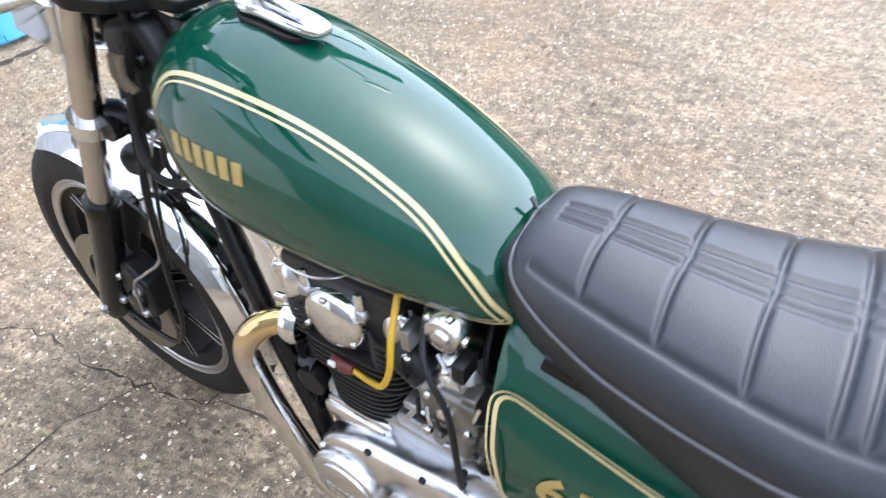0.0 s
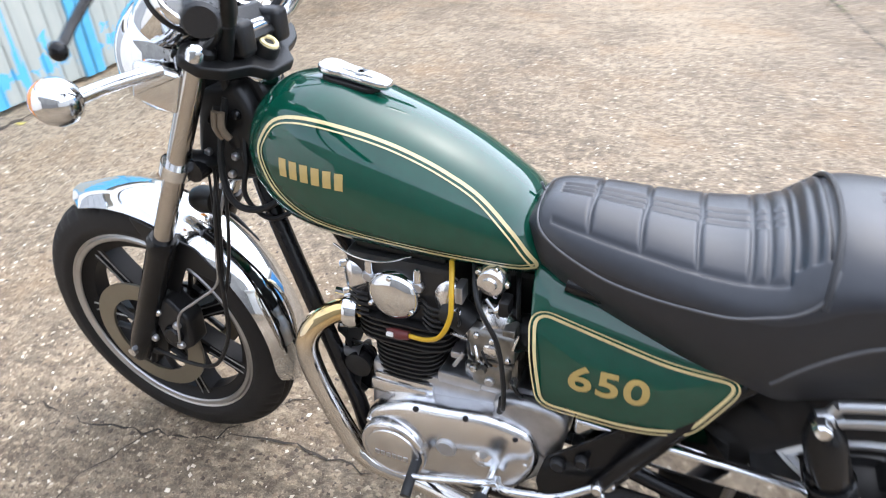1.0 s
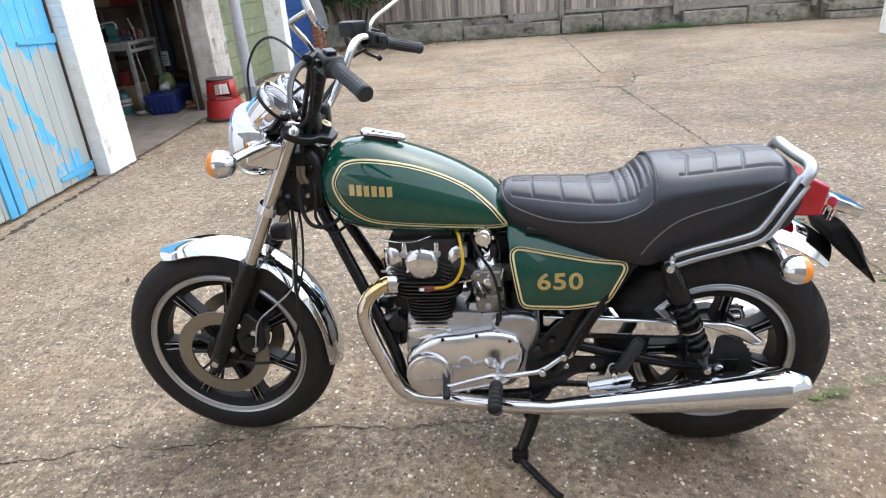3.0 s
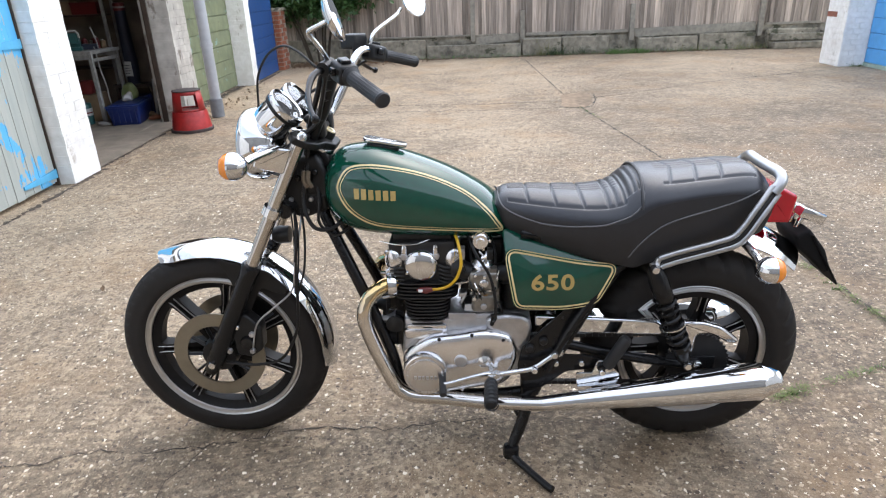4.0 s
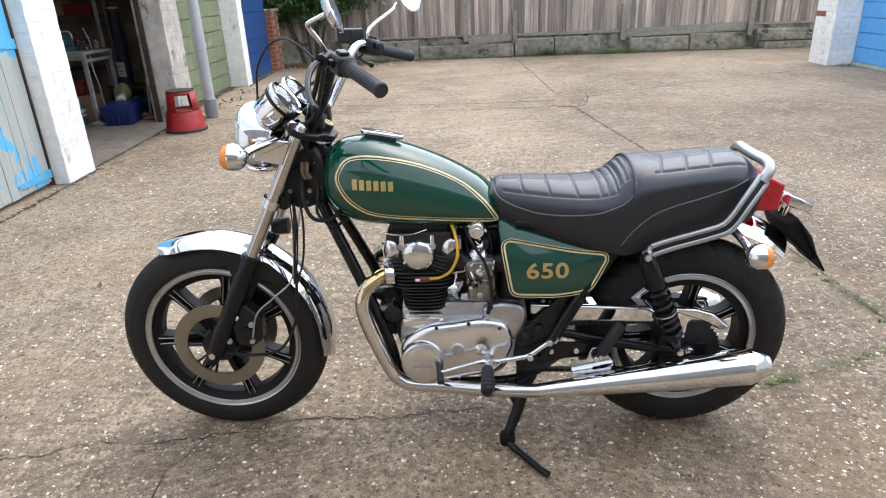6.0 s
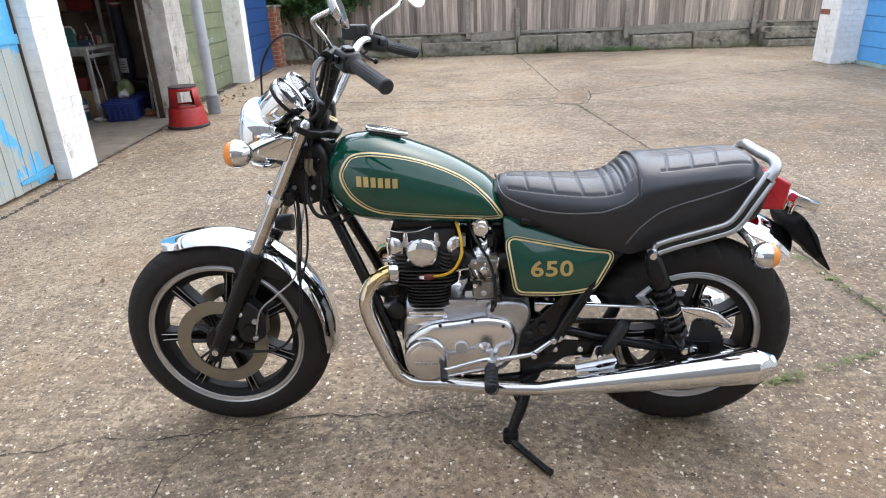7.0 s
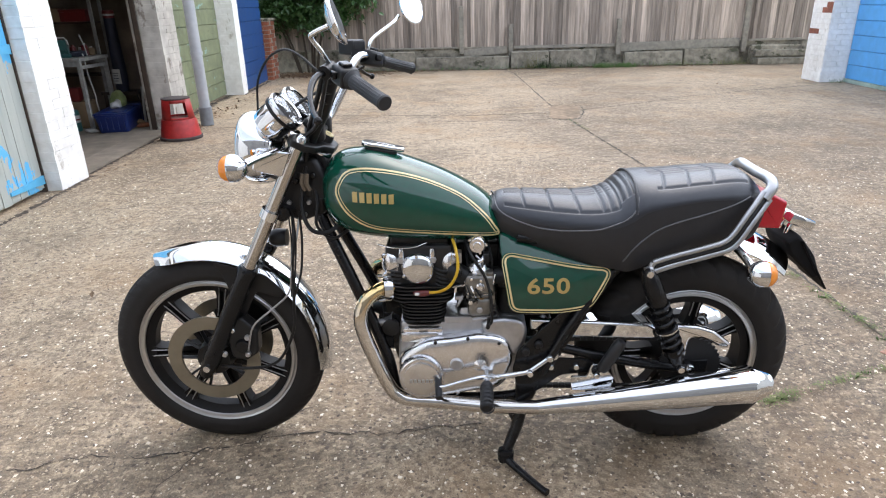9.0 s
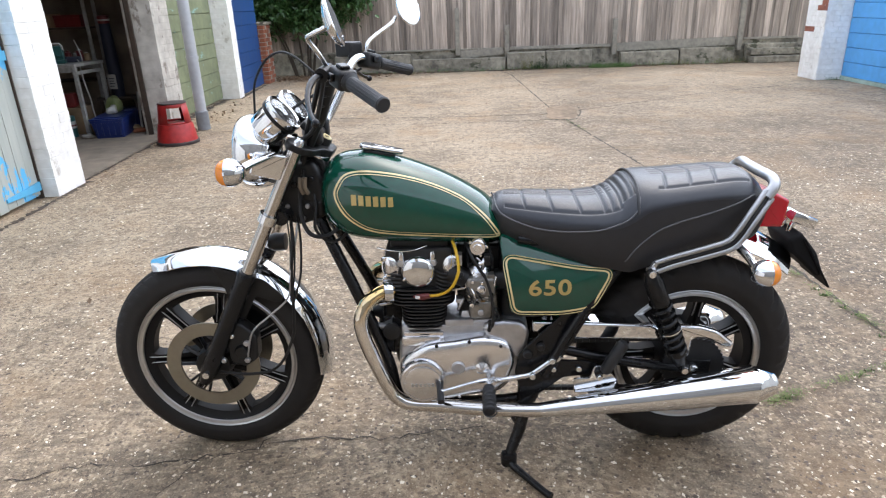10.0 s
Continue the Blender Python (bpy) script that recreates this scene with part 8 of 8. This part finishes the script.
def litter(name_, label, spots, material, size):
    verts, faces = [], []
    for x, y, rx, ry, n_ in spots:
        for _ in range(n_):
            p = Vector((x + random.gauss(0, rx), y + random.gauss(0, ry), random.uniform(0.004, 0.02)))
            m = Euler((random.uniform(-0.5, 0.5), random.uniform(-0.5, 0.5), random.uniform(0, 6.28))).to_matrix()
            s = size * random.uniform(0.5, 1.2)
            i = len(verts)
            for q in ((-s, 0, 0), (0, s * 0.5, 0.1 * s), (s, 0, 0), (0, -s * 0.5, 0.1 * s)):
                verts.append(p + m @ Vector(q))
            faces.append((i, i + 1, i + 2, i + 3))
    me = bpy.data.meshes.new(name_)
    me.from_pydata(verts, [], faces)
    me.materials.append(material)
    return tagged(new(name_, me), label, "leaves", kind="stuff")


litter("dead_leaves", "brown dead leaves below the bush and fence", [(-2.6, 11.0, 0.6, 0.22, 900), (-3.1, 11.15, 0.35, 0.2, 900), (-2.2, 11.35, 0.5, 0.12, 500), (-1.0, 11.45, 0.8, 0.12, 150), (2.5, 11.45, 1.6, 0.08, 160), (5.5, 11.35, 0.9, 0.1, 90), (-3.2, 6.6, 0.12, 0.9, 120), (-3.0, 3.9, 0.06, 0.5, 14)], DEAD, 0.03)
litter("dead_leaves", "few small dry leaves scattered on the concrete", [(-1.5, 1.6, 1.0, 0.9, 22), (1.5, 4.0, 1.5, 2.0, 26), (0.2, 8.0, 2.0, 1.6, 26)], DEAD, 0.022)
bm = bmn()
leaf_ring = [(0.030 * math.cos(k * 0.785) * (1.0 if k % 2 == 0 else 0.75), 0.018 * math.sin(k * 0.785), 0.004 + 0.004 * math.cos(k * 1.57)) for k in range(8)]
hub_ = bm.verts.new((0, 0, 0.003))
rim_ = [bm.verts.new(p) for p in leaf_ring]
for k in range(8):
    bm.faces.new((hub_, rim_[k], rim_[(k + 1) % 8]))
yl = tagged(part("fallen_leaf", bm, mat("yellow_leaf", (0.62, 0.50, 0.12), 0.7, 0, 0, 0.3, 40)), "single yellow leaf lying by the garage door", "leaf")
yl.matrix_basis = pose(-2.90, 1.31, 0.003, 0, 0, 25)
moss_spots = []
for pts in ([(1.04, 0.16), (1.2, 0.24), (1.6, 0.39), (2.1, 0.55)], [(1.62, 1.6), (1.70, 0.95), (1.745, 0.6), (1.78, 0.2)], [(1.24, 5.7), (1.36, 5.0)]):
    for (x0, y0), (x1, y1) in zip(pts, pts[1:]):
        for k in range(14):
            t = (k + random.random()) / 14
            d = 0.006 + 0.012 * random.random()
            moss_spots.append((x0 + (x1 - x0) * t, y0 + (y1 - y0) * t, d, d, random.choice((2, 12, 30, 60))))
litter("moss", "broken line of green moss in the concrete joints", moss_spots, MOSS, 0.005)
bm = bmn()
box(bm, -0.013, 0.013, -0.005, 0.005, 0, 0.002, 0.0008)
scrap = tagged(part("paper_scrap", bm, SKYBLUE), "tiny scrap of bright blue plastic", "litter")
scrap.matrix_basis = pose(1.12, -0.43, 0.002, 0, 0, 12)


# exposed stones of the concrete
def stone_mat():
    m = mat("exposed_stones", (0.3, 0.26, 0.2), 0.6)
    n, l = m.node_tree.nodes, m.node_tree.links
    g = n.new("ShaderNodeNewGeometry")
    r = n.new("ShaderNodeValToRGB")
    e = r.color_ramp.elements
    e[0].position, e[0].color = 0.0, (0.065, 0.045, 0.030, 1)
    e[1].position, e[1].color = 1.0, (0.82, 0.74, 0.60, 1)
    for p, c in ((0.35, (0.165, 0.115, 0.072, 1)), (0.65, (0.29, 0.21, 0.132, 1)), (0.88, (0.47, 0.37, 0.25, 1))):
        x = e.new(p)
        x.color = c
    l.new(g.outputs["Random Per Island"], r.inputs[0])
    l.new(r.outputs[0], n["Principled BSDF"].inputs["Base Color"])
    n["Principled BSDF"].inputs["Roughness"].default_value = 0.55
    return m


rng_ = np.random.default_rng(7)
count = 190000
far_ = rng_.random(count) ** 2.6
sx_ = rng_.uniform(-1, 1, count) * (2.6 + 1.3 * far_)
sy_ = -1.35 + 5.0 * far_ + rng_.normal(0, 0.22, count)
size = (0.0022 + 0.0072 * rng_.random(count) ** 2.6) * (1 + 0.1 * far_)
turn_ = rng_.uniform(0, 6.28, count)
flat_ = rng_.uniform(0.5, 1.0, count)
ca, sa = np.cos(turn_) * size, np.sin(turn_) * size
ring_ = []
for u, v in ((1, 0), (0.25, 1), (-1, 0.1), (-0.15, -1)):
    j = rng_.uniform(0.7, 1.25, count)
    ring_.append(np.stack([sx_ + (ca * u - sa * v * flat_) * j, sy_ + (sa * u + ca * v * flat_) * j, np.zeros(count)], 1))
ring_.append(np.stack([sx_ + ca * rng_.uniform(-0.3, 0.3, count), sy_ + sa * 0.2, size * rng_.uniform(0.3, 0.6, count)], 1))
verts = np.stack(ring_, 1).reshape(-1, 3)
start = np.arange(count)[:, None] * 5
faces = np.concatenate([start + np.array(q) for q in ((0, 1, 4), (1, 2, 4), (2, 3, 4), (3, 0, 4))])
me = bpy.data.meshes.new("exposed_stones")
me.from_pydata(verts.tolist(), [], faces.tolist())
me.polygons.foreach_set("use_smooth", np.ones(len(faces), dtype=bool))
me.materials.append(stone_mat())
tagged(new("exposed_stones", me), "brown and cream stones bedded in the worn concrete", "stones", kind="stuff")
